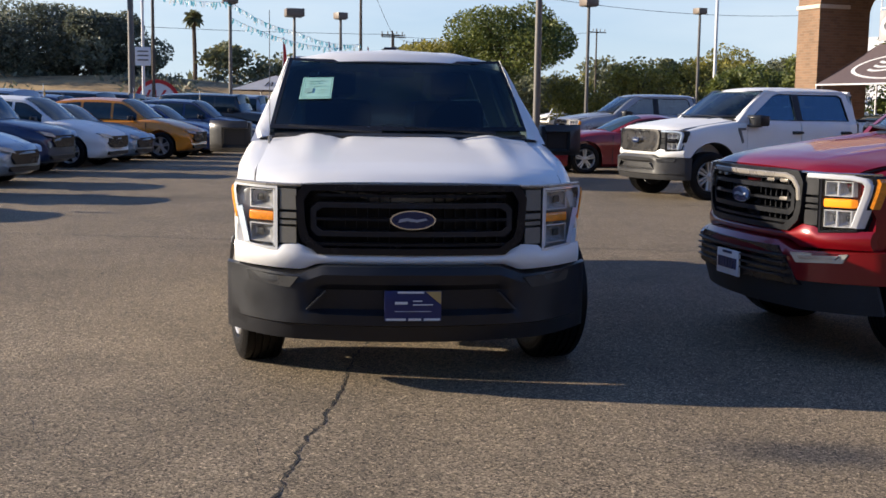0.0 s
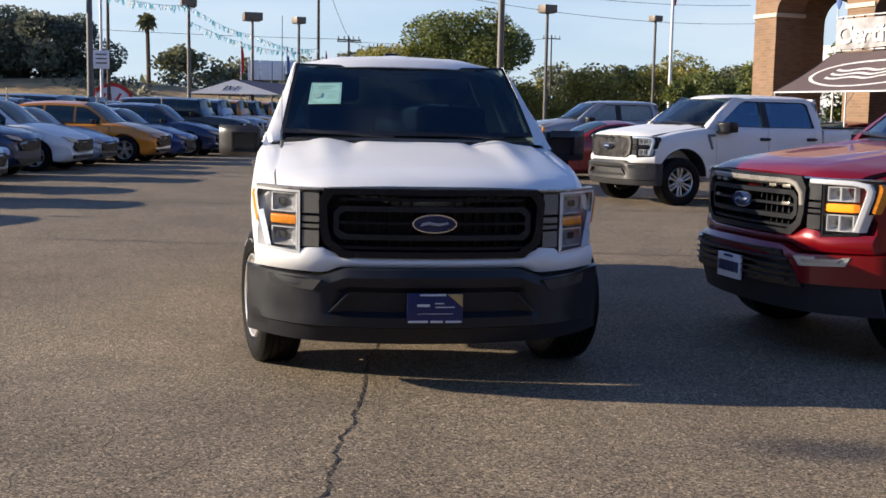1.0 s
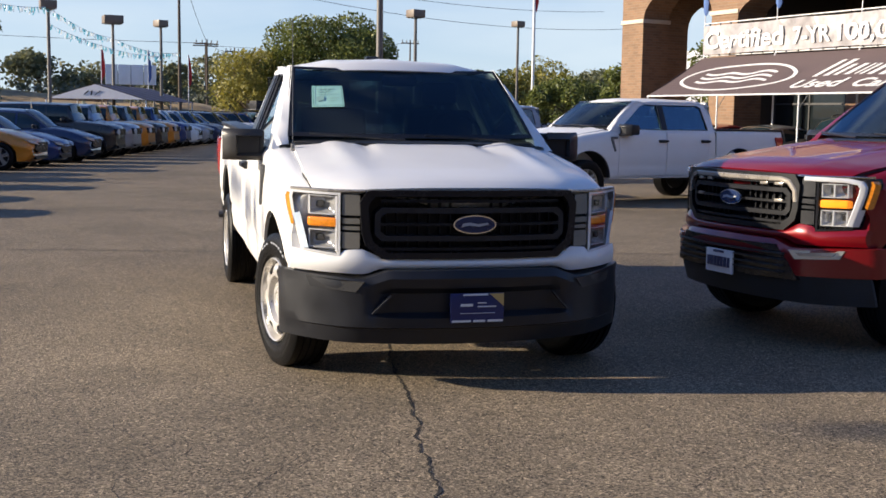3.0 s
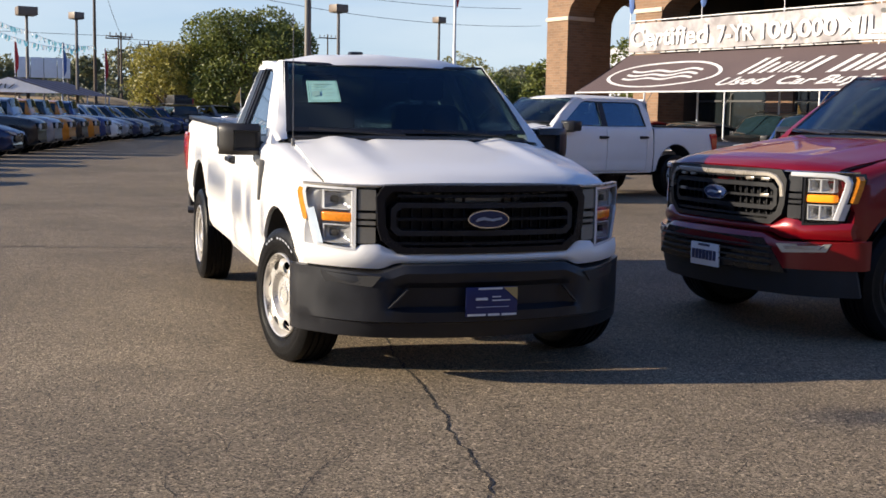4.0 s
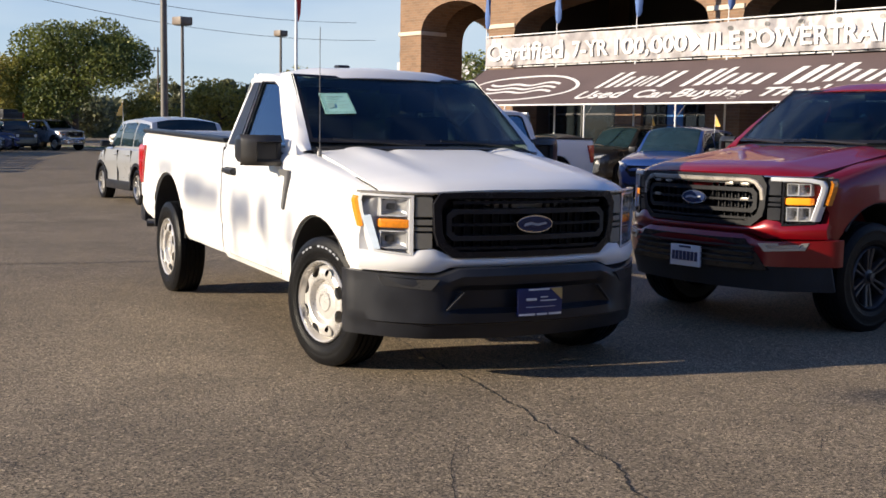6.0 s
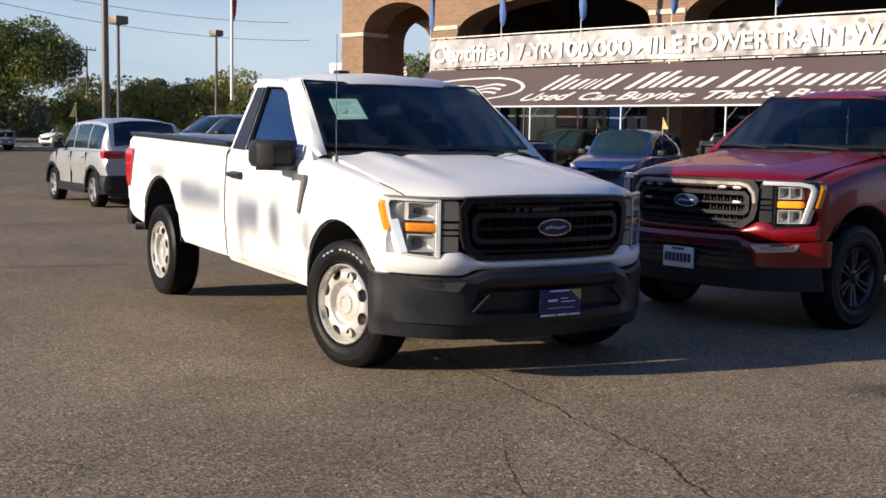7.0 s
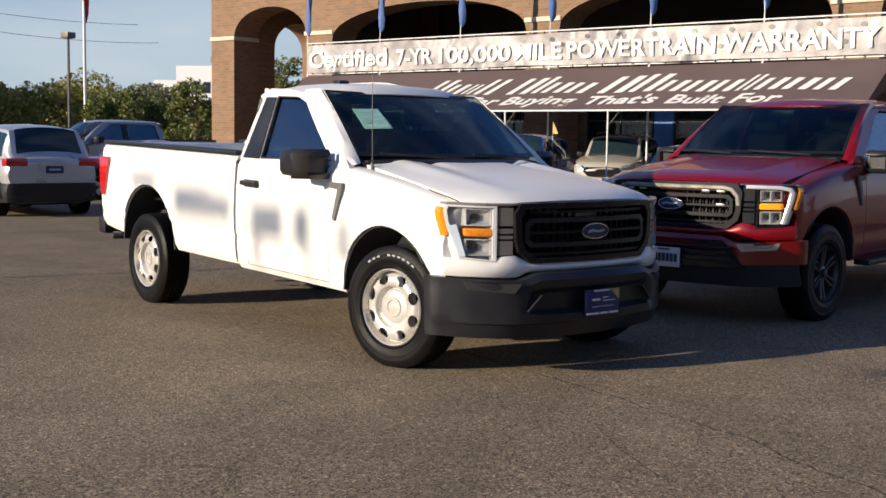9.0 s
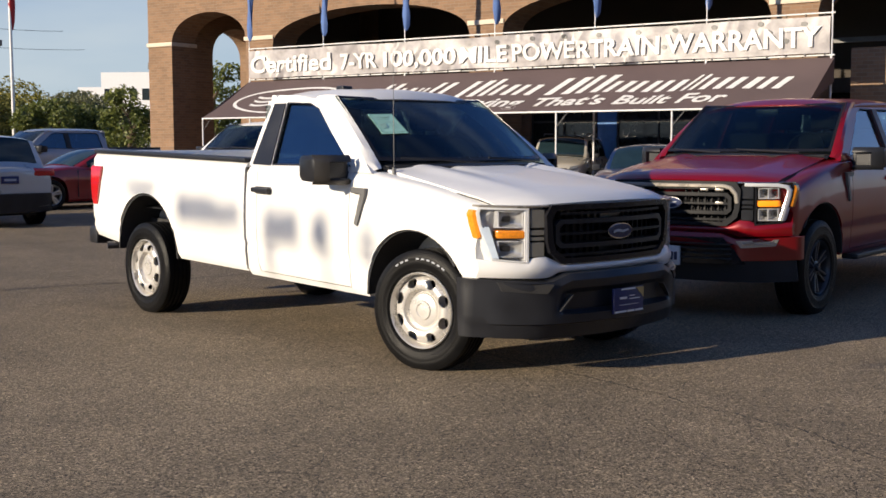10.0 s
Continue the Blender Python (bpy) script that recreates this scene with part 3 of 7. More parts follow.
def front_plate(put, o):
    q = bmesh.new()
    box(q, -0.150, 0.150, -0.125, -0.106, 0.400, 0.562, 0.006)
    pl = put("licence_plate", q, o.get("plate", M_PLATEBLUE), None, o.get("plate_label", "blue dealer plate"), True)
    bars = [(-0.085, 0.06, 0.546, 0.557), (-0.15, -0.04, 0.402, 0.415), (-0.025, 0.045, 0.402, 0.415), (0.06, 0.15, 0.402, 0.415), (-0.10, -0.03, 0.488, 0.503), (0.0, 0.05, 0.503, 0.510), (0.0, 0.11, 0.483, 0.490), (-0.10, 0.10, 0.449, 0.453)] if o.get("plate", M_PLATEBLUE) is M_PLATEBLUE else [(-0.135 + k * 0.04, -0.108 + k * 0.04, 0.44, 0.51) for k in range(7)] + [(-0.06, 0.06, 0.535, 0.552)]
    for x0, x1, z0, z1 in bars:
        q = bmesh.new()
        box(q, x0 * 0.95, x1 * 0.95, -0.129, -0.12, z0 + 0.004, z1 + 0.002)
        put("plate_bar", q, M_PRINTWHITE if o.get("plate", M_PLATEBLUE) is M_PLATEBLUE else M_INK, pl, "", True)
    if o.get("plate", M_PLATEBLUE) is M_PLATEBLUE:
        q = bmesh.new()
        prism(q, [(0.066, 0.559), (0.147, 0.559), (0.147, 0.49)], -0.1285, -0.12)
        put("plate_corner", q, M_GOLD, pl, "", True)


def pickup(m, label, group, o):
    """A full-size pickup; o holds what differs: cab, paint, grille, wheels, lift, rake."""
    T = thing("pickup_truck", m, label, "pickup truck", group)
    crew = o["cab"] == "crew"
    P, trim, rake, lift = o["paint"], o.get("trim", M_BLACK), o.get("rake", 0.025), o.get("lift", 0.0)
    cab_end = 4.00 if crew else 2.955
    bed0, bed1 = cab_end + 0.03, (5.78 if crew else 5.53)
    ax0, ax1 = 0.95, (4.64 if crew else 4.544)

    def put(name, bm, mat, parent=None, lab="", bend=False):
        if bend:
            bent(bm, rake)
        else:
            moved(bm, lambda x, y, z: (x, y, z + rake * (y - 1.0)))
        q = part(name, bm, mat, T if parent is None else parent, lab)
        if parent is None:
            q.location.z = lift
        return q

    def both(name, make, mat, lab="", bend=False, parent=None):
        put(name, make(), mat, parent, lab, bend)
        put(name, mirrored(make()), mat, parent, lab, bend)

    # front clip and lower cab: a solid swept at the nose, with the front wheel arches cut out
    bm = bmesh.new()
    ys = [0.0, 0.06, 0.16, 0.30, 0.46, 0.62, 0.80, 1.0, 1.25, 1.48, 1.62, 1.9, 2.3, 2.7, cab_end - 0.03, cab_end] + ([3.1, 3.5] if crew else [])
    rings = []
    for y in sorted(ys):
        zb = 0.66 if y < 0.75 else (0.40 if y > 1.2 else 0.55)
        k = 0.012 if y == cab_end or y == 0 else 0.0
        r = body_ring(y, zb, fender_top(y) - k)
        rings.append([Vector((p.x * (1 - k), p.y, p.z)) for p in r])
    loft(bm, rings)
    fade = lambda y: max(0.0, 1 - y / 1.0)
    moved(bm, lambda x, y, z: (x, y + (nose(x) + 0.02) * fade(y) ** 1.3, z))
    bm = boolean(bm, arch_cutter(1.0, 0.43, 0.485))
    # the doors are parted from the body by open gaps
    doors = [(1.66, cab_end - 0.16)] if not crew else [(1.66, 2.78), (2.79, 3.82)]
    door_bms = []
    for y0, y1 in doors:
        for s in (-1, 1):
            def block(g):
                c = bmesh.new()
                side_prism(c, [(y0 + g, 0.455 + g), (y1 - g - 0.03, 0.455 + g), (y1 - g, 0.52), (y1 - g, 1.4), (y0 + g - 0.02, 1.4), (y0 + g, 1.1)], s * 0.80, s * 1.3)
                return c
            door_bms.append((s, y0, y1, boolean(bm.copy(), block(0.004), "INTERSECT")))
            bm = boolean(bm, block(-0.003))
    put("body", bm, P)
    for s, y0, y1, q in door_bms:
        d = put("door", q, P)
        h = bmesh.new()
        box(h, 0.985, 1.028, y1 - 0.20, y1 + 0.02, 1.055, 1.092, 0.012)
        box(h, 0.97, 1.01, y1 - 0.19, y1 - 0.01, 1.045, 1.10, 0.01)
        if s < 0:
            mirrored(h)
        put("door_handle", h, o.get("handle", M_BLACK), d, "black door handle")
    # bed
    bm = bmesh.new()
    rings = []
    n_st = 12
    for i in range(n_st + 1):
        y = bed0 + (bed1 - bed0) * i / n_st
        k = 0.01 if i in (0, n_st) else 0.0
        zb = 0.42 if y < ax1 else 0.42 + 0.08 * (y - ax1)
        r = body_ring(y, zb, 1.285)
        rings.append([Vector((p.x * (1 - k), p.y, p.z)) for p in r])
    loft(bm, rings)
    bm = boolean(bm, arch_cutter(ax1 - 0.02, 0.44, 0.52))
    c = bmesh.new()
    box(c, -0.82, 0.82, bed0 + 0.06, bed1 - 0.06, 0.80, 1.6)
    bm = boolean(bm, c)
    bed = put("bed", bm, P, None, "open cargo bed")
    def rail():
        q = bmesh.new()
        return box(q, 0.80, 0.955, bed0 + 0.01, bed1 - 0.005, 1.268, 1.305, 0.012)
    both("bed_rail_cap", rail, M_BLACK, "black plastic rail cap", parent=bed)
    q = bmesh.new()
    box(q, -0.80, 0.80, bed0 + 0.005, bed0 + 0.075, 1.26, 1.305, 0.01)
    put("bed_front_cap", q, M_BLACK, bed)
    q = bmesh.new()
    box(q, -0.80, 0.80, bed0 + 0.07, bed1 - 0.07, 0.80, 0.815)
    put("bed_liner", q, M_BLACK, bed)
    q = bmesh.new()
    box(q, -0.78, 0.78, bed1 - 0.005, bed1 + 0.02, 0.66, 1.29, 0.01)
    tg = put("tailgate", q, P)
    q = bmesh.new()
    box(q, -0.12, 0.12, bed1 + 0.012, bed1 + 0.03, 1.05, 1.12, 0.008)
    put("tailgate_handle", q, M_BLACK, tg)
    q = bmesh.new()
    box(q, -0.95, 0.95, bed1 + 0.0, bed1 + 0.16, 0.42, 0.58, 0.03)
    put("rear_bumper", q, trim, None, "rear step bumper")
    def tail():
        q = bmesh.new()
        rg = []
        for z, d, w in ((0.80, 0.10, 0.985), (0.86, 0.13, 0.997), (1.00, 0.17, 1.002), (1.13, 0.21, 0.998), (1.155, 0.20, 0.985)):
            rg.append([Vector(p) for p in ((w, bed1 - d, z), (w, bed1 - 0.02, z), (w - 0.03, bed1 + 0.022, z), (0.83, bed1 + 0.024, z), (0.83, bed1 - 0.02, z), (w - 0.04, bed1 - d, z))])
        loft(q, rg)
        return q
    both("tail_light", tail, M_REDLENS, "red tail light")
    q = bmesh.new()
    box(q, -0.955, 0.955, cab_end + 0.003, bed0 - 0.003, 0.45, 1.235)
    put("cab_gap_seal", q, M_INTERIOR)
    # wheel wells and chassis
    q = bmesh.new()
    box(q, -0.70, 0.70, 0.55, bed1 - 0.2, 0.50, 0.70)
    box(q, -0.55, 0.55, 0.9, bed1 - 0.1, 0.40, 0.52)
    box(q, -0.5, 0.5, ax1 - 0.07, ax1 + 0.07, 0.32, 0.46, 0.03)
    box(q, 0.45, 0.56, 3.4, 5.2, 0.34, 0.46, 0.02)
    put("chassis", q, M_INTERIOR)
    def well(cy, r):
        q = bmesh.new()
        end = 145 if cy < 2 else 181
        pts = [(cy + r * math.cos(math.radians(a)), 0.43 + r * math.sin(math.radians(a))) for a in range(0, end, 12)]
        inn = [(cy + (r - 0.015) * math.cos(math.radians(a)), 0.43 + (r - 0.015) * math.sin(math.radians(a))) for a in reversed(range(0, end, 12))]
        side_prism(q, pts + inn, 0.60, 0.975)
        return q
    for cy, r in ((1.0, 0.482), (ax1 - 0.02, 0.517)):
        both("wheel_liner", lambda: well(cy, r), M_INTERIOR)
    q = bmesh.new()
    tube(q, [(-0.55, 3.6, 0.40), (-0.62, 4.9, 0.42), (-0.78, 5.15, 0.44), (-1.0, 5.22, 0.44)], 0.035, 10)
    put("exhaust_pipe", q, M_DARKALLOY)
    # bonnet
    q = bmesh.new()
    def hood_pt(u, v):
        x = (2 * u - 1) * ease(v, (0, 0.25, 1), (0.835, 0.845, 0.800))
        y = (nose(x) + 0.015) * (1 - v) + (1.50 - 0.20 * (1 - (x / 0.86) ** 2)) * v
        return Vector((x, y, hood_z(x, y - nose(x) * (1 - v) + 0.10 * (1 - v)) + 0.003))
    grid(q, 44, 30, hood_pt)
    thick(q, 0.025)
    hd = put("hood", q, P)
    for s in (0, 1):
        q = bmesh.new()
        tube(q, [hood_pt(s, v / 12) + Vector(((s - 0.5) * 0.010, 0, -0.014)) for v in range(5)], 0.004, 6)
        put("hood_gap", q, M_INTERIOR, hd)
    # cowl, wipers
    q = bmesh.new()
    grid(q, 16, 2, lambda u, v: Vector(((2 * u - 1) * 0.82, 1.50 - 0.20 * (1 - (2 * u - 1) ** 2) + 0.10 * v - 0.03, 1.302 - 0.02 * abs(2 * u - 1) ** 3 + 0.022 * v)))
    thick(q, 0.02)
    put("cowl", q, M_BLACK)
    for x0, x1 in ((-0.70, -0.12), (0.02, 0.60)):
        q = bmesh.new()
        pts = [(x0 + (x1 - x0) * i / 6, 1.44 - 0.18 * (1 - ((x0 + (x1 - x0) * i / 6) / 0.82) ** 2) + 0.05 * (1 - i / 6), 1.325 + 0.028 * (1 - i / 6)) for i in range(7)]
        tube(q, pts, 0.009, 6)
        put("wiper", q, M_BLACK)
    # windscreen, roof, pillars
    def ws(u, v, d=0.0):
        a = 2 * u - 1
        x = a * (0.836 * (1 - v) + 0.732 * v)
        y = 1.545 + 0.59 * v - (0.20 - 0.12 * v) * (1 - a * a)
        z = 1.328 + 0.452 * v - 0.010 * v * (1 - a * a) + 0.014 * math.sin(math.pi * v)
        return Vector((x, y - 0.5 * d, z + 0.86 * d))
    q = bmesh.new()
    grid(q, 20, 10, ws)
    thick(q, 0.006)
    wsh = put("windshield", q, M_GLASS)
    for u0, u1, v0, v1 in ((0, 0.022, 0, 1), (0.978, 1, 0, 1), (0, 1, 0.955, 1), (0, 1, 0, 0.05)):
        q = bmesh.new()
        grid(q, 16, 6, lambda u, v: ws(u0 + (u1 - u0) * u, v0 + (v1 - v0) * v, 0.004))
        put("windshield_seal", q, M_GLOSSBLACK, wsh)
    roof_end = cab_end + 0.02
    q = bmesh.new()
    def roof_pt(u, v):
        a = 2 * u - 1
        x = a * 0.745
        y0 = 2.105 - 0.075 * (1 - a * a)
        y = y0 + (roof_end - y0) * v
        crown = 0.080 * (1 - abs(a) ** 2.6)
        f = ease(v, (0, 0.05, 0.14, 0.5, 0.93, 1), (-0.050 - 0.022 * (1 - a * a), -0.028, -0.006, 0.008, -0.004, -0.03))
        rib = 0.007 * max(0.0, math.cos(a * math.pi * 3.5)) * ease(v, (0.1, 0.2, 0.9, 1), (0, 1, 1, 0))
        return Vector((x, y, 1.762 + crown + f + rib))
    grid(q, 40, 16, roof_pt)
    thick(q, 0.03)
    put("roof", q, P)
    if crew:
        outer = [(1.47, 1.25), (1.74, 1.455), (2.05, 1.655), (2.22, 1.735), (2.36, 1.765), (2.60, 1.785), (cab_end - 0.22, 1.79), (cab_end - 0.12, 1.75), (cab_end, 1.25)]
        holes = [[(1.71, 1.285), (2.05, 1.52), (2.29, 1.69), (2.42, 1.730), (2.70, 1.725), (2.70, 1.27)], [(2.82, 1.27), (2.82, 1.725), (cab_end - 0.30, 1.725), (cab_end - 0.22, 1.68), (cab_end - 0.16, 1.27)]]
        black = [[(2.70, 1.27), (2.70, 1.725), (2.82, 1.725), (2.82, 1.27)]]
    else:
        outer = [(1.47, 1.25), (1.74, 1.455), (2.05, 1.655), (2.22, 1.735), (2.36, 1.765), (2.60, 1.785), (cab_end - 0.10, 1.79), (cab_end - 0.03, 1.75), (cab_end, 1.25)]
        holes = [[(1.71, 1.285), (2.05, 1.52), (2.29, 1.69), (2.42, 1.730), (2.72, 1.735), (2.66, 1.26)]]
        black = [[(2.665, 1.26), (2.725, 1.725), (2.87, 1.725), (2.905, 1.26)]]
    both("cab_side", lambda: cab_panel(outer, holes), P)
    def a_pillar():
        q = bmesh.new()
        zs, ys_ = [p[1] for p in outer[:5]], [p[0] for p in outer[:5]]
        foot = ws(1.0, 0)
        rg = [[foot + Vector(d) for d in ((-0.01, -0.05, -0.045), (0.035, -0.07, -0.05), (0.085, -0.04, -0.07), (0.07, 0.10, -0.08), (-0.03, 0.05, -0.07))]]
        for i in range(9):
            W_ = ws(1.0, i / 8)
            E_ = Vector((side_x(W_.z), ease(W_.z, zs, ys_), W_.z))
            mid_ = (W_ + E_) / 2
            rg.append([W_ + Vector((-0.010, -0.004, 0.008)), mid_ + Vector((0.012, -0.012, 0.008)), E_ + Vector((0.004, -0.006, 0.0)), E_ + Vector((-0.03, 0.06, -0.01)), W_ + Vector((-0.03, 0.06, -0.03))])
        loft(q, rg)
        return q
    both("windshield_pillar", a_pillar, P)
    for h in holes:
        both("side_window", lambda: pane_sheet(h, 0.022), M_TINT)
    for h in black:
        both("pillar_trim", lambda: pane_sheet(h, -0.008), M_BLACK)
    for h in holes:
        def seal():
            q = bmesh.new()
            cy = sum(p[0] for p in h) / len(h)
            cz = sum(p[1] for p in h) / len(h)
            inn = [(cy + (a - cy) * 0.965, cz + (b - cz) * 0.95) for a, b in h]
            ring_prism(q, h, inn, 0, 0.012)
            return moved(q, lambda x, y, z: (side_x(z) - 0.004 - y, x, z))
        both("window_seal", seal, M_BLACK)
    q = bmesh.new()
    box(q, -0.90, 0.90, cab_end - 0.06, cab_end - 0.005, 1.25, 1.30)
    box(q, -0.72, 0.72, cab_end - 0.06, cab_end, 1.70, 1.79)
    for s in (-1, 1):
        rg = []
        for z in (1.28, 1.5, 1.76):
            xx = side_x(z)
            rg.append([Vector((s * a, b, z)) for a, b in ((xx - 0.02, cab_end - 0.06), (xx - 0.02, cab_end), (xx - 0.16, cab_end), (xx - 0.16, cab_end - 0.06))])
        loft(q, rg)
    put("cab_rear_wall", q, P)
    q = bmesh.new()
    box(q, -0.80, 0.80, cab_end - 0.035, cab_end - 0.028, 1.29, 1.71)
    put("rear_window", q, M_TINT)
    # interior
    q = bmesh.new()
    grid(q, 12, 4, lambda u, v: Vector(((2 * u - 1) * 0.79, 1.47 - 0.19 * (1 - (2 * u - 1) ** 2) + 0.52 * v, 1.296 + 0.025 * math.sin(v * 2.4))))
    thick(q, 0.04)
    box(q, -0.86, 0.86, 1.9, cab_end - 0.07, 1.262, 1.272)
    put("dashboard", q, M_INTERIOR)
    for sx in (-0.40, 0.40):
        for yy in ((2.36,) if not crew else (2.36, 3.35)):
            q = bmesh.new()
            box(q, sx - 0.25, sx + 0.25, yy, yy + 0.16, 1.15, 1.50, 0.06, 3)
            box(q, sx - 0.13, sx + 0.13, yy + 0.03, yy + 0.13, 1.53, 1.70, 0.04, 3)
            tube(q, [(sx, yy + 0.08, 1.48), (sx, yy + 0.08, 1.56)], 0.012, 6)
            put("seat", q, M_SEAT)
    q = bmesh.new()
    ring = [Vector((0.40 + 0.185 * math.cos(a), 1.98 + 0.07 * math.sin(a), 1.33 + 0.165 * math.sin(a))) for a in [2 * math.pi * k / 24 for k in range(25)]]
    tube(q, ring, 0.015, 6)
    put("steering_wheel", q, M_INTERIOR)
    q = bmesh.new()
    box(q, -0.12, 0.12, 1.98, 2.01, 1.66, 1.73, 0.02)
    put("rear_view_mirror", q, M_BLACK)
    # door mirrors
    def mirror_head():
        q = bmesh.new()
        rg = []
        for y, k, dz in ((1.66, 0.82, 0.0), (1.69, 0.97, 0.0), (1.76, 1.0, 0.0), (1.86, 0.97, 0.0), (1.89, 0.90, 0.0)):
            hw, hh = 0.120 * k, 0.094 * k
            c = [(-hw, -hh * 0.75), (-hw * 0.9, -hh), (hw * 0.85, -hh * 0.92), (hw, -hh * 0.6), (hw, hh * 0.7), (hw * 0.85, hh), (-hw * 0.85, hh * 0.96), (-hw, hh * 0.7)]
            rg.append([Vector((1.095 + a, y + 0.04, 1.268 + b)) for a, b in c])
        loft(q, rg)
        box(q, 0.88, 1.02, 1.72, 1.84, 1.195, 1.255, 0.02)
        box(q, 0.955, 1.00, 1.70, 1.84, 1.20, 1.36, 0.015)
        return q
    both("door_mirror", mirror_head, M_BLACK, "large black door mirror")
    def mirror_cap():
        q = bmesh.new()
        grid(q, 15, 14, lambda u, v: Vector((0.975 + 0.249 * u, 1.640 + 0.09 * max(0.0, (u - 0.1) / 0.9) ** 3 + 0.03 * abs(2 * v - 1) ** 5, 1.166 + 0.202 * v)))
        pocket = [f for f in q.faces if f.calc_center_median().x < 1.148 and 1.196 < f.calc_center_median().z < 1.318]
        bmesh.ops.delete(q, geom=pocket, context="FACES")
        return thick(q, 0.03)
    both("mirror_cap", mirror_cap, o.get("mirror", M_BLACK))
    # grille
    gx, gz0, gz1 = 0.615, 0.735, 1.106
    outer = dense([(-0.50, gz0), (0.50, gz0), (0.585, gz0 + 0.07), (gx - 0.01, gz0 + 0.14), (gx, gz1 - 0.07), (0.575, gz1 - 0.004), (0.42, gz1), (-0.42, gz1), (-0.575, gz1 - 0.004), (-gx, gz1 - 0.07), (-gx + 0.01, gz0 + 0.14), (-0.585, gz0 + 0.07)], 0.05)
    cz = (gz0 + gz1) / 2
    inner = [(x * 0.93, cz + (z - cz) * 0.82) for x, z in outer]
    q = bmesh.new()
    ring_prism(q, outer, inner, -0.035, 0.09)
    gr = put("grille", q, o.get("grille", M_GLOSSBLACK), None, o.get("grille_label", "black grille"), True)
    if o.get("closed_grille"):
        q = bmesh.new()
        prism(q, inner, -0.028, 0.05)
        put("grille_panel", q, o["grille"], gr, "closed flat grille panel", True)
    else:
        q = bmesh.new()
        grid(q, 26, 2, lambda u, v: Vector(((2 * u - 1) * 0.60, 0.075, gz0 + 0.005 + (gz1 - gz0 + 0.02) * v)))
        put("grille_backing", q, M_GRILLE, gr, "", True)
        io = dense([(-0.50, 0.830), (0.50, 0.830), (0.535, 0.865), (0.535, 0.975), (0.50, 1.01), (-0.50, 1.01), (-0.535, 0.975), (-0.535, 0.865)], 0.05)
        ii = [(x * 0.945, 0.92 + (z - 0.92) * 0.68) for x, z in io]
        q = bmesh.new()
        ring_prism(q, io, ii, -0.022, 0.07)
        put("grille_surround", q, o.get("surround", M_BLACK), gr, o.get("surround_label", ""), True)
        for z, w in ((0.788, 0.50), (0.92, 0.51), (1.046, 0.50)):
            q = bmesh.new()
            grid(q, 24, 1, lambda u, v: Vector(((2 * u - 1) * w, 0.01, z - 0.008 + 0.016 * v)))
            thick(q, 0.03)
            put("grille_bar", q, M_GRILLE, gr, "", True)
        for k in range(-8, 9):
            if abs(k) < 2:
                continue
            q = bmesh.new()
            box(q, k * 0.058 - 0.004, k * 0.058 + 0.004, 0.03, 0.06, gz0 + 0.05, gz1 - 0.05)
            put("grille_bar", q, M_GRILLE, gr, "", True)
        if "accent" in o:
            top_bar = [(-0.585, 0.925), (-0.575, 1.0), (-0.53, 1.052), (-0.47, 1.068), (0.47, 1.068), (0.53, 1.052), (0.575, 1.0), (0.585, 0.925)]
            q = bmesh.new()
            strip_bar(q, [p for a, b in zip(top_bar, top_bar[1:]) for p in ((a[0] + (b[0] - a[0]) * k / 6, a[1] + (b[1] - a[1]) * k / 6) for k in range(6))] + top_bar[-1:], 0.017, -0.042, -0.01)
            put("grille_top_bar", q, o["accent"], gr, "warm silver upper grille bar", True)
            for z in (0.925, 1.035):
                for s in (-1, 1):
                    for k in ((0.27, 0.40) if z > 1 else (0.40,)):
                        q = bmesh.new()
                        xs = sorted((s * k, s * (k + 0.07)))
                        box(q, xs[0], xs[1], -0.024, 0.0, z - 0.010, z + 0.010, 0.004)
                        put("grille_accent", q, o["accent"], gr, "bright silver insert", True)
    q = bmesh.new()
    oval = [(0.112 * math.cos(a), 0.905 + 0.044 * math.sin(a)) for a in [2 * math.pi * k / 32 for k in range(32)]]
    prism(q, [(x * 1.08, 0.905 + (z - 0.905) * 1.16) for x, z in oval], -0.046, 0.02)
    moved(q, lambda x, y, z: (x, y, z + 0.018))
    bd = put("badge", q, M_CHROME, None, "blue oval badge with chrome rim", True)
    q = bmesh.new()
    prism(q, oval, -0.052, 0.0)
    moved(q, lambda x, y, z: (x, y, z + 0.018))
    put("badge_face", q, M_BADGE, bd, "", True)
    q = bmesh.new()
    prism(q, [(-0.078, 0.892), (-0.03, 0.902), (0.02, 0.894), (0.075, 0.906), (0.07, 0.916), (0.02, 0.908), (-0.03, 0.918), (-0.07, 0.910)], -0.055, -0.04)
    moved(q, lambda x, y, z: (x, y, z + 0.018))
    put("badge_script", q, M_SCRIPT, bd, "", True)
    # headlights
    plain = o.get("plain_lamp")
    lamp_out = [(0.712, 0.742), (0.893, 0.760), (0.950, 0.985), (0.958, 1.05), (0.952, 1.088), (0.712, 1.084)]
    lamp_in = [(0.724, 0.756), (0.884, 0.772), (0.938, 0.985), (0.945, 1.05), (0.940, 1.075), (0.724, 1.071)]

    def even(poly):
        out = []
        for i, (a, c) in enumerate(poly):
            b, d = poly[(i + 1) % len(poly)]
            out += [(a + (b - a) * q / 5, c + (d - c) * q / 5) for q in range(5)]
        return out
    lx0, lx1 = 0.738, 0.858
    cells = [(lx0, lx1, 0.787, 0.876), (lx0, lx1, 0.968, 1.060)]
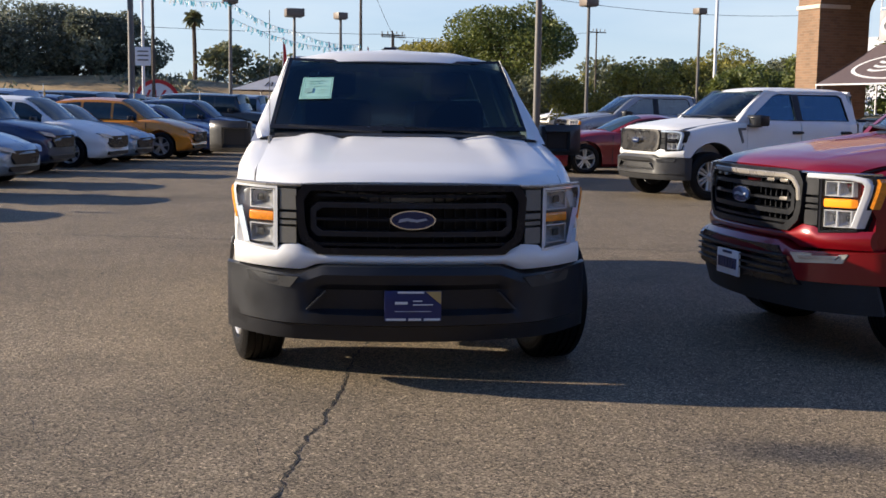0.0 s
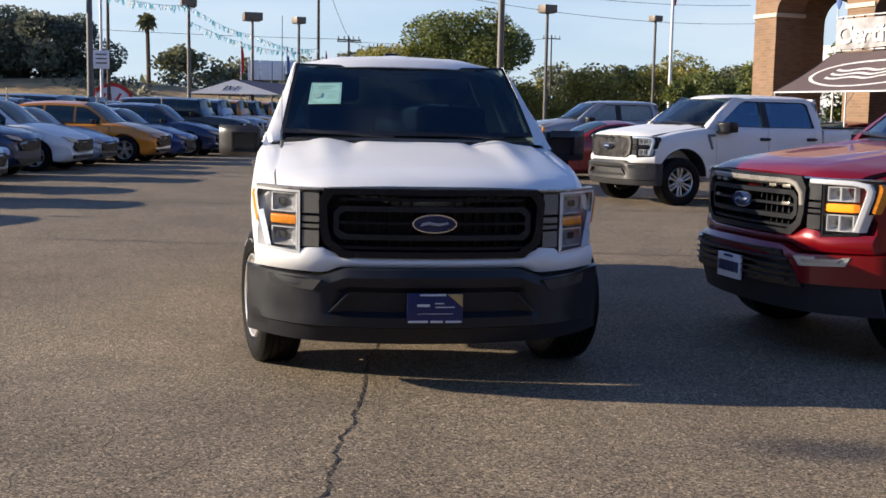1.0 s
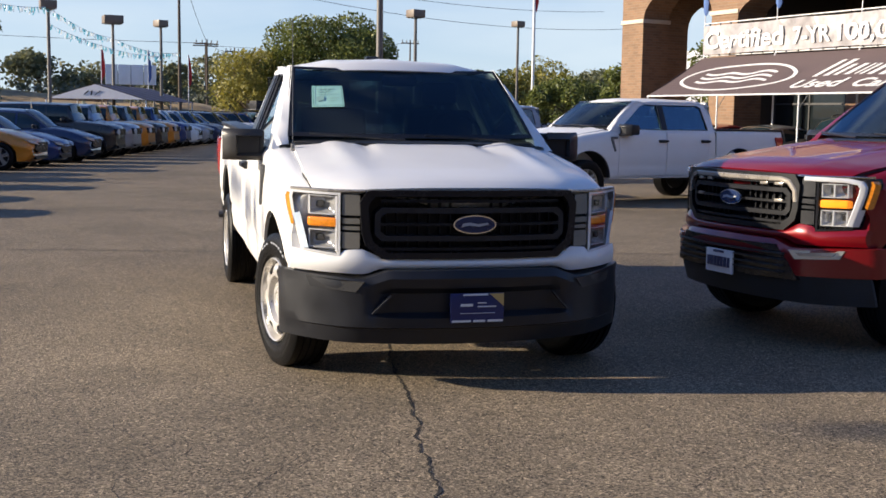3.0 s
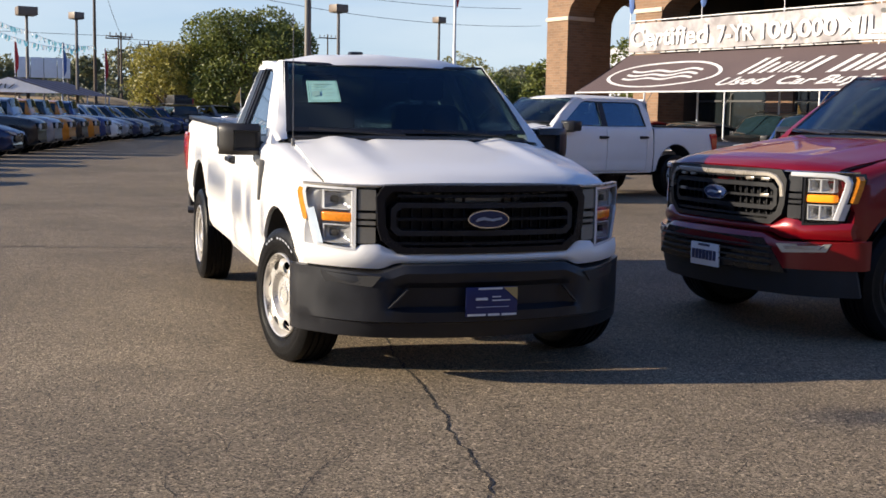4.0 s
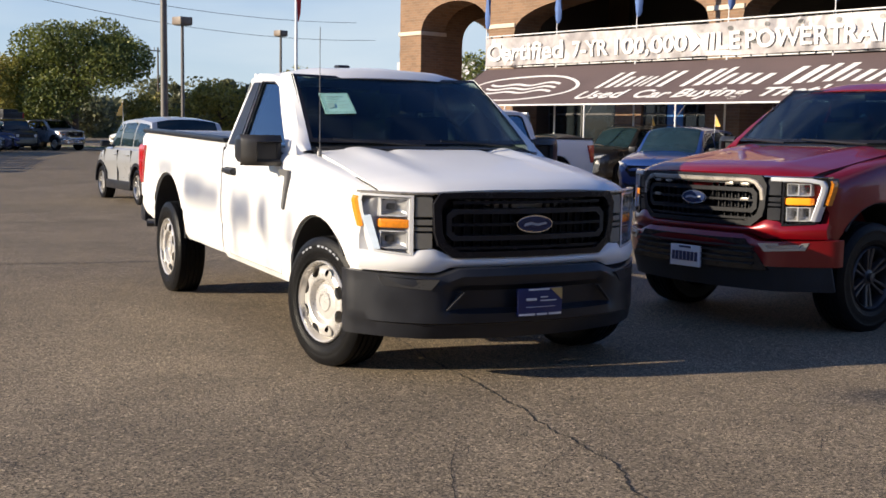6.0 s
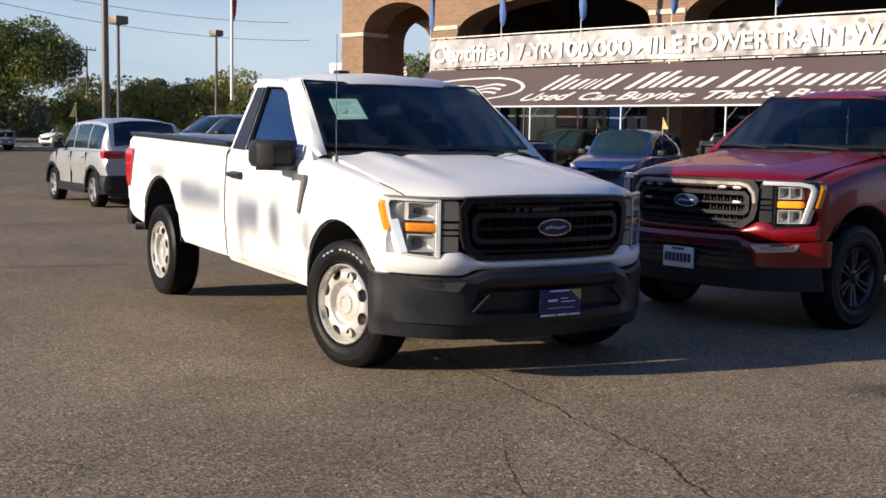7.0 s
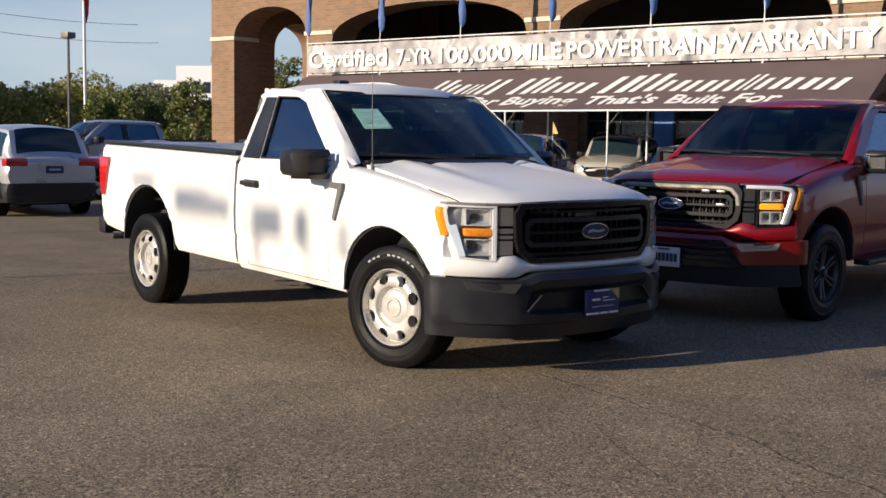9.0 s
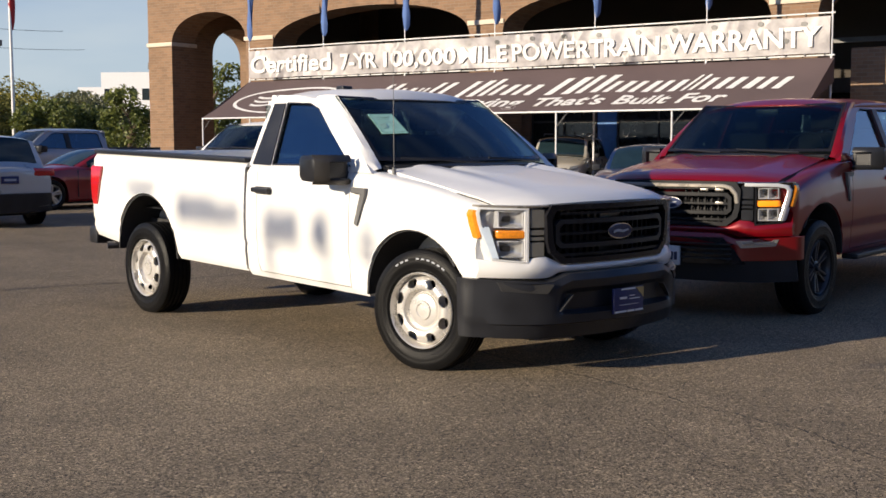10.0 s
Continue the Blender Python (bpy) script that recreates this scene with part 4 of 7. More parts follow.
    if plain:
        mid = (lx0 + lx1) / 2
        cells = [(a, b, c, d) for a, b in ((lx0, mid - 0.004), (mid + 0.004, lx1)) for c, d in ((0.787, 0.876), (0.968, 1.045))]
    for s in (1, -1):
        def side(name, bm, mat, parent, lab=""):
            if s < 0:
                mirrored(bm)
            return put(name, bm, mat, parent, lab, True)
        q = bmesh.new()
        prism(q, even(lamp_in), 0.060, 0.10)
        hl = side("headlight", q, o.get("lamp_back", M_REFLECTOR), None, "headlight with amber bar and chrome frame")
        q = bmesh.new()
        ring_prism(q, even(lamp_out), even(lamp_in), -0.018, 0.085)
        side("headlight_frame", q, M_GLOSSBLACK if plain else M_LIGHTBAR, hl)
        q = bmesh.new()
        if plain:
            strip_bar(q, [(0.640, 1.078), (0.72, 1.077), (0.80, 1.075), (0.87, 1.072), (0.918, 1.060), (0.935, 1.030), (0.930, 0.985), (0.917, 0.92), (0.902, 0.85), (0.888, 0.785)], 0.015, -0.032, 0.02)
        else:
            prism(q, dense([(0.866, 0.775), (0.892, 0.775), (0.944, 0.955), (0.908, 0.968)], 0.05), -0.024, 0.02)
        side("headlight_bar", q, o.get("lampbar", M_BLUEBAR), hl)
        for x0, x1, z0, z1 in cells:
            q = bmesh.new()
            def bowl(u, v):
                f = abs((u * 6) % 1.0 - 0.5)
                return Vector((x0 + (x1 - x0) * u, 0.004 + 0.045 * (1 - (2 * u - 1) ** 4) * (1 - (2 * v - 1) ** 4) + 0.004 * f, z0 + (z1 - z0) * v))
            grid(q, 12, 8, bowl)
            side("reflector_bowl", q, M_BOWL, hl)
            q = bmesh.new()
            xm, zm = (x0 + x1) / 2, (z0 + z1) / 2
            box(q, xm - (x1 - x0) * 0.10, xm + (x1 - x0) * 0.22, 0.022, 0.05, zm - 0.016, zm + 0.020, 0.006)
            side("bulb_shield", q, M_DARKGREY, hl)
            q = bmesh.new()
            fo = [(x0 - 0.006, z0 - 0.006), (x1 + 0.006, z0 - 0.006), (x1 + 0.006, z1 + 0.006), (x0 - 0.006, z1 + 0.006)]
            ring_prism(q, even(fo), even([(x0, z0), (x1, z0), (x1, z1), (x0, z1)]), -0.006, 0.03)
            side("bowl_rim", q, M_LIGHTBAR, hl)
        q = bmesh.new()
        box(q, lx0 - 0.010, lx1 + 0.012, -0.014, 0.03, 0.896, 0.948, 0.014, 3)
        ts = side("turn_signal", q, o.get("signal", M_AMBER), hl, "amber turn signal")
        if not plain:
            q = bmesh.new()
            strip_bar(q, [(0.729, 0.765), (0.729, 0.85), (0.729, 0.95), (0.729, 1.066)], 0.0045, -0.015, 0.03)
            side("headlight_bar", q, M_LIGHTBAR, hl)
        q = bmesh.new()
        prism(q, dense([(0.936, 0.905), (0.948, 0.895), (0.966, 0.99), (0.973, 1.045), (0.965, 1.072), (0.952, 1.068), (0.952, 1.0)], 0.05), -0.014, 0.035)
        side("side_marker", q, o.get("marker", M_AMBER), hl, "side marker lens")
        q = bmesh.new()
        prism(q, even(lamp_in), -0.012, -0.009)
        side("lamp_lens", q, M_LENS, hl)
        # brow above the lamp and dark vanes beside the grille
        q = bmesh.new()
        strip_bar(q, [(0.585, 1.096), (0.65, 1.094), (0.72, 1.093), (0.80, 1.093), (0.88, 1.094), (0.948, 1.094)], 0.0065, -0.022, 0.04)
        side("headlight_brow", q, M_TRIMBAR if not plain else M_CHROME, hl)
        q = bmesh.new()
        prism(q, dense([(0.60, 0.775), (0.712, 0.765), (0.712, 1.085), (0.60, 1.085)], 0.05), 0.03, 0.07)
        side("vane_backing", q, M_INTERIOR, gr)
        for z0, z1 in ((0.785, 0.872), (0.885, 0.905), (0.918, 0.948), (0.964, 1.075)):
            q = bmesh.new()
            prism(q, dense([(0.612, z0), (0.700, z0), (0.700, z1), (0.612, z1)], 0.03), -0.012, 0.04)
            side("grille_vane", q, M_BLACK if plain else M_VANE, gr)
    # painted strip under the grille
    q = bmesh.new()
    def strip(u, v):
        x = (2 * u - 1) * 0.955
        a = abs(x)
        zt = ease(a, (0, 0.49, 0.60, 0.70, 0.72, 0.955), (0.737, 0.737, 0.785, 0.775, 0.748, 0.768))
        zb = ease(a, (0, 0.50, 0.58, 0.955), (0.680, 0.680, 0.648, 0.655))
        return Vector((x, -0.03 + 0.022 * (2 * v - 1) ** 2, zb + (zt - zb) * v))
    grid(q, 64, 6, strip)
    thick(q, 0.04)
    put("front_fascia", q, P, None, "", True)
    # bumper
    q = bmesh.new()
    rg = []
    xs = [-0.998 + 1.996 * i / 64 for i in range(65)]
    for x in xs:
        a = abs(x)
        zt = ease(a, (0, 0.47, 0.60, 0.975), (0.685, 0.680, 0.632, 0.650))
        c = ease(a, (0.0, 0.46, 0.58, 0.80, 0.975), (1.0, 1.0, 0.0, 0.0, 0.0))
        lip = -0.10 * (1 - 0.75 * (a / 0.975) ** 3)
        back = ease(a, (0.0, 0.75, 0.975), (0.09, 0.07, 0.03))
        low = 0.272 + 0.012 * (a / 0.97) ** 2
        prof = [(0.02, zt), (lip * 0.55 - 0.02, zt - 0.004), (lip, zt - 0.045), (lip * (1 - 0.15 * c) + 0.0, 0.585), (lip * (1 - 0.6 * c), 0.55),
                (lip * (1 - 0.65 * c), 0.445), (lip * (1 + 0.05 * c), 0.425), (lip * 1.03, 0.372), (lip * 0.72, 0.362), (lip * 0.58, 0.315), (lip * 0.40, low), (lip * 0.40 + 0.014, low),
                (lip * 0.40 + 0.022, 0.325), (back * 0.5, 0.335), (back * 0.8, 0.45), (back, zt)]
        rg.append([Vector((x, yy, max(z, 0.452 + 0.0004 * i) if o.get("sport") else z)) for i, (yy, z) in enumerate(prof)])
    ends = [[Vector((p.x * 1.004, p.y * 0.7 + 0.035, p.z)) for p in rg[k]] for k in (0, -1)]
    rg = ends[:1] + rg + ends[1:]
    loft(q, rg)
    bp = put("front_bumper", q, o.get("bumper", M_BLACK), None, o.get("bumper_label", "black front bumper"), True)
    def fog():
        q = bmesh.new()
        prism(q, dense([(0.60, 0.618), (0.645, 0.56), (0.865, 0.575), (0.885, 0.630)], 0.05), -0.09, -0.02)
        return moved(q, lambda x, y, z: (x, y + 0.083 - 0.10 * (1 - 0.75 * (x / 0.975) ** 3), z))
    both("fog_panel", fog, o.get("fog", M_FOG), "", True, bp)
    def slash():
        q = bmesh.new()
        prism(q, [(0.455, 0.545), (0.463, 0.546), (0.560, 0.448), (0.548, 0.446)], -0.094, -0.05)
        return q
    both("bumper_trim", slash, M_DARKGREY, "", True, bp)
    if "valance" in o:
        q = bmesh.new()
        grid(q, 40, 3, lambda u, v: Vector(((2 * u - 1) * 0.975, -0.092 + 0.06 * v + 0.075 * abs(2 * u - 1) ** 3, 0.465 - 0.195 * v)))
        thick(q, 0.03)
        put("bumper_valance", q, o["valance"], bp, "", True)
    if o.get("sport"):
        q = bmesh.new()
        prism(q, dense([(-0.50, 0.645), (0.50, 0.645), (0.60, 0.535), (0.67, 0.425), (-0.67, 0.425), (-0.60, 0.535)], 0.05), -0.112, -0.05)
        moved(q, lambda x, y, z: (x, y + 0.03 * (abs(x) / 0.67) ** 3, z))
        lg = put("lower_grille", q, M_GLOSSBLACK, bp, "black lower grille", True)
        for z in (0.47, 0.51, 0.55, 0.59):
            q = bmesh.new()
            strip_bar(q, [(-0.58 + 0.058 * k, z) for k in range(21)], 0.006, -0.120, -0.09)
            put("grille_slat", q, M_DARKGREY, lg, "", True)
        def fog_eye():
            q = bmesh.new()
            prism(q, dense([(0.655, 0.605), (0.675, 0.585), (0.84, 0.592), (0.855, 0.618)], 0.05), -0.10, -0.03)
            return moved(q, lambda x, y, z: (x, y + 0.083 - 0.10 * (1 - 0.75 * (x / 0.975) ** 3), z))
        both("fog_lamp_glass", fog_eye, M_LAMPDARK, "", True, bp)
    if not o.get("no_plate"):
        front_plate(put, o)
    # fender vent badge
    def vent():
        q = bmesh.new()
        side_prism(q, [(1.465, 1.150), (1.615, 1.150), (1.615, 1.112), (1.515, 1.108), (1.585, 0.905), (1.555, 0.890), (1.470, 1.105)], 0.985, 1.006)
        return q
    both("fender_vent", vent, M_GREYPLASTIC, "dark fender vent badge")
    if o.get("antenna"):
        q = bmesh.new()
        tube(q, [(-0.815, 1.38, 1.24), (-0.815, 1.385, 2.06)], 0.0025, 6)
        tube(q, [(-0.815, 1.38, 1.24), (-0.815, 1.38, 1.29)], 0.012, 8)
        put("antenna", q, M_GREYPLASTIC)
        q = bmesh.new()
        box(q, -0.05, 0.05, 2.92, 3.02, 1.82, 1.885, 0.015)
        put("brake_lamp_housing", q, M_BLACK)
    if o.get("sheet"):
        q = bmesh.new()
        grid(q, 4, 4, lambda u, v: ws(0.095 + 0.130 * u, 0.37 + 0.31 * v + 0.02 * u, 0.007))
        thick(q, 0.002)
        st = put("price_sheet", q, M_STICKER, None, "pale green price sheet inside the windshield")
        for u0, u1, v0, v1 in ((0.10, 0.235, 0.465, 0.470), (0.10, 0.235, 0.765, 0.770), (0.100, 0.103, 0.465, 0.77), (0.232, 0.235, 0.465, 0.77), (0.115, 0.20, 0.71, 0.722), (0.115, 0.18, 0.67, 0.680), (0.115, 0.215, 0.63, 0.637), (0.115, 0.15, 0.53, 0.60), (0.165, 0.22, 0.575, 0.582), (0.165, 0.21, 0.535, 0.542)):
            q = bmesh.new()
            grid(q, 2, 2, lambda u, v: ws(0.095 + (u0 + (u1 - u0) * u - 0.095) * 0.9, 0.37 + (v0 + (v1 - v0) * v - 0.45) * 0.94 + 0.02 * u, 0.011))
            put("sheet_print", q, M_STICKERDARK if v0 < 0.47 or v0 > 0.76 else M_SHEETFAINT, st)
    if "step" in o:
        def board():
            q = bmesh.new()
            return box(q, 0.90, 1.05, 1.65, cab_end - 0.1, 0.36, 0.41, 0.015)
        both("running_board", board, M_BLACK)
    R, W, rr = o.get("tyre", (0.398, 0.25, 0.250))
    for x, y in ((-1, ax0), (1, ax0), (-1, ax1), (1, ax1)):
        wh = add_wheel(T, x * (1.0 - W / 2 - 0.005), y, R, W, rr, o["wheel"], o["rim"], o.get("steer", 0) if y == ax0 else 0)
        if o.get("tyre_marks") and y == ax0:
            for k in range(9):
                an = radians(58 + 7.2 * k + (8 if k > 2 else 0))
                q = bmesh.new()
                r0, r1, dw = 0.332, 0.343, 0.012
                c_, t_ = Vector((0, math.cos(an), math.sin(an))), Vector((0, -math.sin(an), math.cos(an)))
                vs = [q.verts.new(Vector((-W * 0.506, 0, 0)) + c_ * a_ + t_ * b_) for a_, b_ in ((r0, -dw), (r1, -dw), (r1, dw), (r0, dw))]
                q.faces.new(vs)
                part("tyre_mark", thick(q, 0.002), M_SCRIPT, wh, "white raised sidewall mark")
    return T


# ---- cars ----
STYLES = {
    # length, half width, height, belt, bonnet height at nose / cowl, cowl y, roof front y, roof rear y, rear glass base y, tail height, axles, wheel radius, ground clearance
    "crossover": dict(L=4.6, w=0.93, H=1.62, belt=1.02, nose=0.82, cowl=1.05, cy=1.25, rf=2.05, rr=3.75, rb=4.45, tail=1.02, ax=(0.88, 3.72), R=0.36, gc=0.22),
    "suv": dict(L=4.6, w=0.93, H=1.72, belt=1.08, nose=0.92, cowl=1.08, cy=1.20, rf=1.85, rr=4.10, rb=4.52, tail=1.08, ax=(0.90, 3.65), R=0.37, gc=0.24),
    "boxy": dict(L=4.55, w=0.96, H=1.85, belt=1.22, nose=1.10, cowl=1.22, cy=1.32, rf=1.62, rr=4.30, rb=4.45, tail=1.22, ax=(0.88, 3.68), R=0.41, gc=0.30),
    "coupe": dict(L=4.75, w=0.94, H=1.38, belt=0.94, nose=0.74, cowl=0.97, cy=1.55, rf=2.35, rr=3.20, rb=4.25, tail=1.00, ax=(0.92, 3.64), R=0.35, gc=0.16),
    "mini": dict(L=4.02, w=0.885, H=1.66, belt=1.06, nose=0.90, cowl=1.06, cy=1.05, rf=1.70, rr=3.55, rb=3.88, tail=1.06, ax=(0.80, 3.32), R=0.335, gc=0.24),
    "sedan": dict(L=4.7, w=0.92, H=1.46, belt=0.95, nose=0.74, cowl=0.97, cy=1.35, rf=2.10, rr=3.20, rb=4.05, tail=1.03, ax=(0.92, 3.66), R=0.33, gc=0.18),
}


def curve(x, xs, ys):
    """A smooth line through given heights, with no overshoot."""
    n = len(xs)
    h = [xs[i + 1] - xs[i] for i in range(n - 1)]
    d = [(ys[i + 1] - ys[i]) / h[i] for i in range(n - 1)]
    t = [d[0]] + [0.0 if d[i - 1] * d[i] <= 0 else 2 * d[i - 1] * d[i] / (d[i - 1] + d[i]) for i in range(1, n - 1)] + [d[-1]]
    x = min(max(x, xs[0]), xs[-1])
    i = max(k for k in range(n - 1) if x >= xs[k])
    u = (x - xs[i]) / h[i]
    return (1 + 2 * u) * (1 - u) ** 2 * ys[i] + u * (1 - u) ** 2 * h[i] * t[i] + u * u * (3 - 2 * u) * ys[i + 1] + u * u * (u - 1) * h[i] * t[i + 1]


def car(style, m, P, label, category="car", name="car", group="", cladding=None, flag=False, rim=None):
    S = STYLES[style]
    T = thing(name, m, label, category, group)
    L, w, H, belt, gc, R = S["L"], S["w"], S["H"], S["belt"], S["gc"], S["R"]
    nz, cy, rb = S["nose"], S["cy"], S["rb"]
    up = 0.10 if style == "mini" else 0.0
    square = style in ("mini", "suv", "boxy")
    ty = (0, 0.08, 0.30, 0.70, cy, cy + 0.6, rb - 0.3, L - (0.05 if square else 0.14), L)
    tz = (nz - 0.20, nz - 0.06, nz + 0.015, nz + 0.6 * (S["cowl"] - nz), S["cowl"], belt, (belt + S["tail"]) / 2, S["tail"] - 0.03, S["tail"] - (0.10 if square else 0.22))

    def top(y):
        return curve(y, ty, tz)

    def wide(y):
        return w * curve(y, (0, 0.10, 0.4, 1.0, 2.2, L - 0.9, L - 0.2, L), (0.74, 0.86, 0.96, 0.995, 1.0, 0.995, *((0.97, 0.92) if square else (0.93, 0.84))))
    bm = bmesh.new()
    rings = []
    ys = [0, 0.04, 0.10, 0.20, 0.35, 0.55, 0.8, 1.1, 1.4, 1.8, 2.3, 2.8, 3.2, L - 0.95, L - 0.65, L - 0.4, L - 0.22, L - 0.10, L - 0.03, L]
    for y in sorted(ys):
        z, ww = top(y), wide(y)
        zb = gc + (0.12 if y < 0.06 or y > L - 0.06 else (0.05 if y < 0.2 or y > L - 0.2 else 0.0))
        hgt = z - zb
        half = [(0, zb), (ww - 0.25, zb), (ww - 0.07, zb + 0.015), (ww - 0.03, zb + 0.07), (ww - 0.028, zb + hgt * 0.26), (ww - 0.034, zb + hgt * 0.40), (ww - 0.004, zb + hgt * 0.56), (ww, zb + hgt * 0.64),
                (ww - 0.008, zb + hgt * 0.76), (ww - 0.035, z - 0.055), (ww - 0.08, z - 0.018), (ww - 0.16, z + 0.004), (ww * 0.5, z + 0.026), (0, z + 0.034)]
        rings.append([Vector((a, y, b)) for a, b in half] + [Vector((-a, y, b)) for a, b in half[-2:0:-1]])
    loft(bm, rings)
    swell = lambda x, y: 0.20 * (x / w) ** 2 * max(0, 1 - y / 1.0) ** 1.5
    moved(bm, lambda x, y, z: (x, y + swell(x, y) - 0.10 * (x / w) ** 2 * max(0, 1 - (L - y) / 0.8) ** 1.5, z))
    c = bmesh.new()
    for ay in S["ax"]:
        for s in (-1, 1):
            r = R + 0.06
            pts = [(ay + r * math.cos(math.radians(a)), R + r * math.sin(math.radians(a))) for a in range(0, 181, 12)]
            side_prism(c, [(ay + r, -0.2)] + pts + [(ay - r, -0.2)], s * (w - 0.28), s * (w + 0.2))
    bm = boolean(bm, c)
    part("body", bm, P, T)
    bm = bmesh.new()
    box(bm, -w + 0.27, w - 0.27, 0.4, L - 0.3, gc - 0.04, gc + 0.3)
    part("underbody", bm, M_INTERIOR, T)
    # upper body: one smooth painted shell, with panes let on to it
    ry = (cy - 0.05, cy + 0.12, S["rf"], (S["rf"] + S["rr"]) / 2, S["rr"], rb - 0.06, rb + 0.04)
    rz = (S["cowl"] - 0.01, S["cowl"] + 0.09, H - 0.035, H, H - 0.05, S["tail"] + 0.10, S["tail"] - 0.01)

    def roofline(y):
        return curve(y, ry, rz)

    def belt_w(y):
        return min(wide(y) - 0.075, w * curve(y, (cy - 0.1, cy + 0.5, (cy + rb) / 2, rb - 0.4, rb + 0.1), (0.80, 0.90, 0.92, 0.90, 0.78)))

    def roof_w(y):
        f = (roofline(y) - belt) / (H - belt)
        return belt_w(y) - (0.155 if style != "boxy" else 0.07) * max(0.0, f)

    def flank(y, t, d=0.0):
        z1 = max(top(y) - 0.02, roofline(y) - 0.075)
        z0 = min(z1 - 0.005, top(y) - 0.04)
        x0, x1 = belt_w(y), roof_w(y)
        return Vector((x0 + (x1 - x0) * t + 0.03 * math.sin(math.pi * t) + d, y, z0 + (z1 - z0) * t))

    def over(a, y, d=0.0):
        """A point of the roof or a screen; a from -1 to 1 across."""
        e = flank(y, 1.0)
        k = abs(a)
        return Vector((math.copysign(e.x * k, a), y - 0.06 * (1 - a * a) * max(0, 1 - abs(y - cy) / 0.9), e.z + (roofline(y) - e.z) * (1 - k ** 2.4) + d))
    bm = bmesh.new()
    rings = []
    for i in range(27):
        y = cy - 0.04 + (rb + 0.03 - cy + 0.04) * i / 26
        half = [flank(y, t) for t in (0, 0.25, 0.5, 0.75)] + [over(a, y) for a in (1.0, 0.93, 0.8, 0.5, 0.0)]
        rings.append(half + [Vector((-p.x, p.y, p.z)) for p in half[-2::-1]])
    loft(bm, rings)
    part("roof", bm, P, T, "upper body and roof")
    bm = bmesh.new()
    grid(bm, 12, 8, lambda u, v: over((2 * u - 1) * 0.90, cy + 0.03 + (S["rf"] - 0.05 - cy) * v, 0.010))
    part("windshield", thick(bm, 0.004), M_DARKGLASS, T)
    bm = bmesh.new()
    grid(bm, 12, 8, lambda u, v: over((2 * u - 1) * 0.86, S["rr"] + 0.04 + (rb - 0.10 - S["rr"]) * v, 0.010))
    part("rear_window", thick(bm, 0.004), M_DARKGLASS, T)
    bp = cy + 0.95 if style != "coupe" else cy + 1.15
    panes = [(cy + 0.30, bp), (bp + 0.07, bp + 0.85), (bp + 0.92, rb - 0.30)]
    if style in ("sedan", "coupe"):
        panes = [(cy + 0.32, bp), (bp + 0.07, S["rr"] + 0.35)]
    for y0, y1 in panes:
        if y1 - y0 < 0.15:
            continue
        for s in (-1, 1):
            bm = bmesh.new()
            def pane(u, v):
                p = flank(y0 + (y1 - y0) * u, 0.10 + 0.80 * v, 0.006)
                return Vector((s * p.x, p.y, p.z))
            grid(bm, 8, 4, pane)
            part("side_window", thick(bm, 0.004), M_DARKGLASS, T)
    # front end
    def front(x, y, z):
        return (x, y + swell(x, 0) + 0.0, z)
    bm = bmesh.new()
    if style == "boxy":
        prism(bm, dense([(-0.72, nz - 0.30), (0.72, nz - 0.30), (0.72, nz - 0.10), (-0.72, nz - 0.10)], 0.15), -0.02, 0.10)
    elif style == "crossover":
        prism(bm, dense([(-0.42, nz - 0.36), (0.42, nz - 0.36), (0.58, nz - 0.26), (0.52, nz - 0.10), (-0.52, nz - 0.10), (-0.58, nz - 0.26)], 0.10), -0.02, 0.10)
    else:
        prism(bm, dense([(-0.40, nz - 0.36), (0.40, nz - 0.36), (0.54, nz - 0.22), (0.46, nz - 0.12), (-0.46, nz - 0.12), (-0.54, nz - 0.22)], 0.12), -0.012, 0.10)
    part("grille", moved(bm, front), M_GLOSSBLACK, T)
    bm = bmesh.new()
    prism(bm, dense([(-0.50, gc + 0.07), (0.50, gc + 0.07), (0.60, gc + 0.16), (-0.60, gc + 0.16)], 0.15), -0.012, 0.12)
    part("front_bumper_trim", moved(bm, front), cladding or M_BLACK, T)
    for s in (-1, 1):
        bm = bmesh.new()
        if style == "boxy":
            tube(bm, [(s * 0.56, -0.035, nz - 0.2), (s * 0.56, 0.06, nz - 0.2)], 0.10, 16)
            moved(bm, front)
        else:
            prism(bm, [(s * x, z) for x, z in dense([(0.50, nz - 0.16), (0.70, nz - 0.12), (0.78, nz - 0.03), (0.58, nz - 0.075)], 0.06)], 0.0, 0.18)
            moved(bm, lambda x, y, z: (x, y + 0.52 * (x / w) ** 3 * s - 0.10, z))
        part("headlight", bm, M_REFLECTOR, T)
        bm = bmesh.new()
        if style == "mini":
            box(bm, *sorted((s * (w - 0.42), s * (w - 0.02))), L - 0.26, L - 0.030, S["tail"] - 0.16, S["tail"] - 0.01, 0.04)
        else:
            box(bm, *sorted((s * (w - 0.24), s * (w - 0.03))), L - 0.30, L - 0.04, S["tail"] - 0.28, S["tail"] - 0.12, 0.03)
        part("tail_light", bm, M_REDLENS, T, "red tail light")
        bm = bmesh.new()
        box(bm, *sorted((s * (w - 0.02), s * (w + 0.16))), cy + 0.34, cy + 0.46, belt - 0.01, belt + 0.12, 0.035, 3)
        box(bm, *sorted((s * (w - 0.12), s * (w + 0.02))), cy + 0.37, cy + 0.43, belt - 0.01, belt + 0.03, 0.01)
        part("door_mirror", bm, M_BLACK, T)
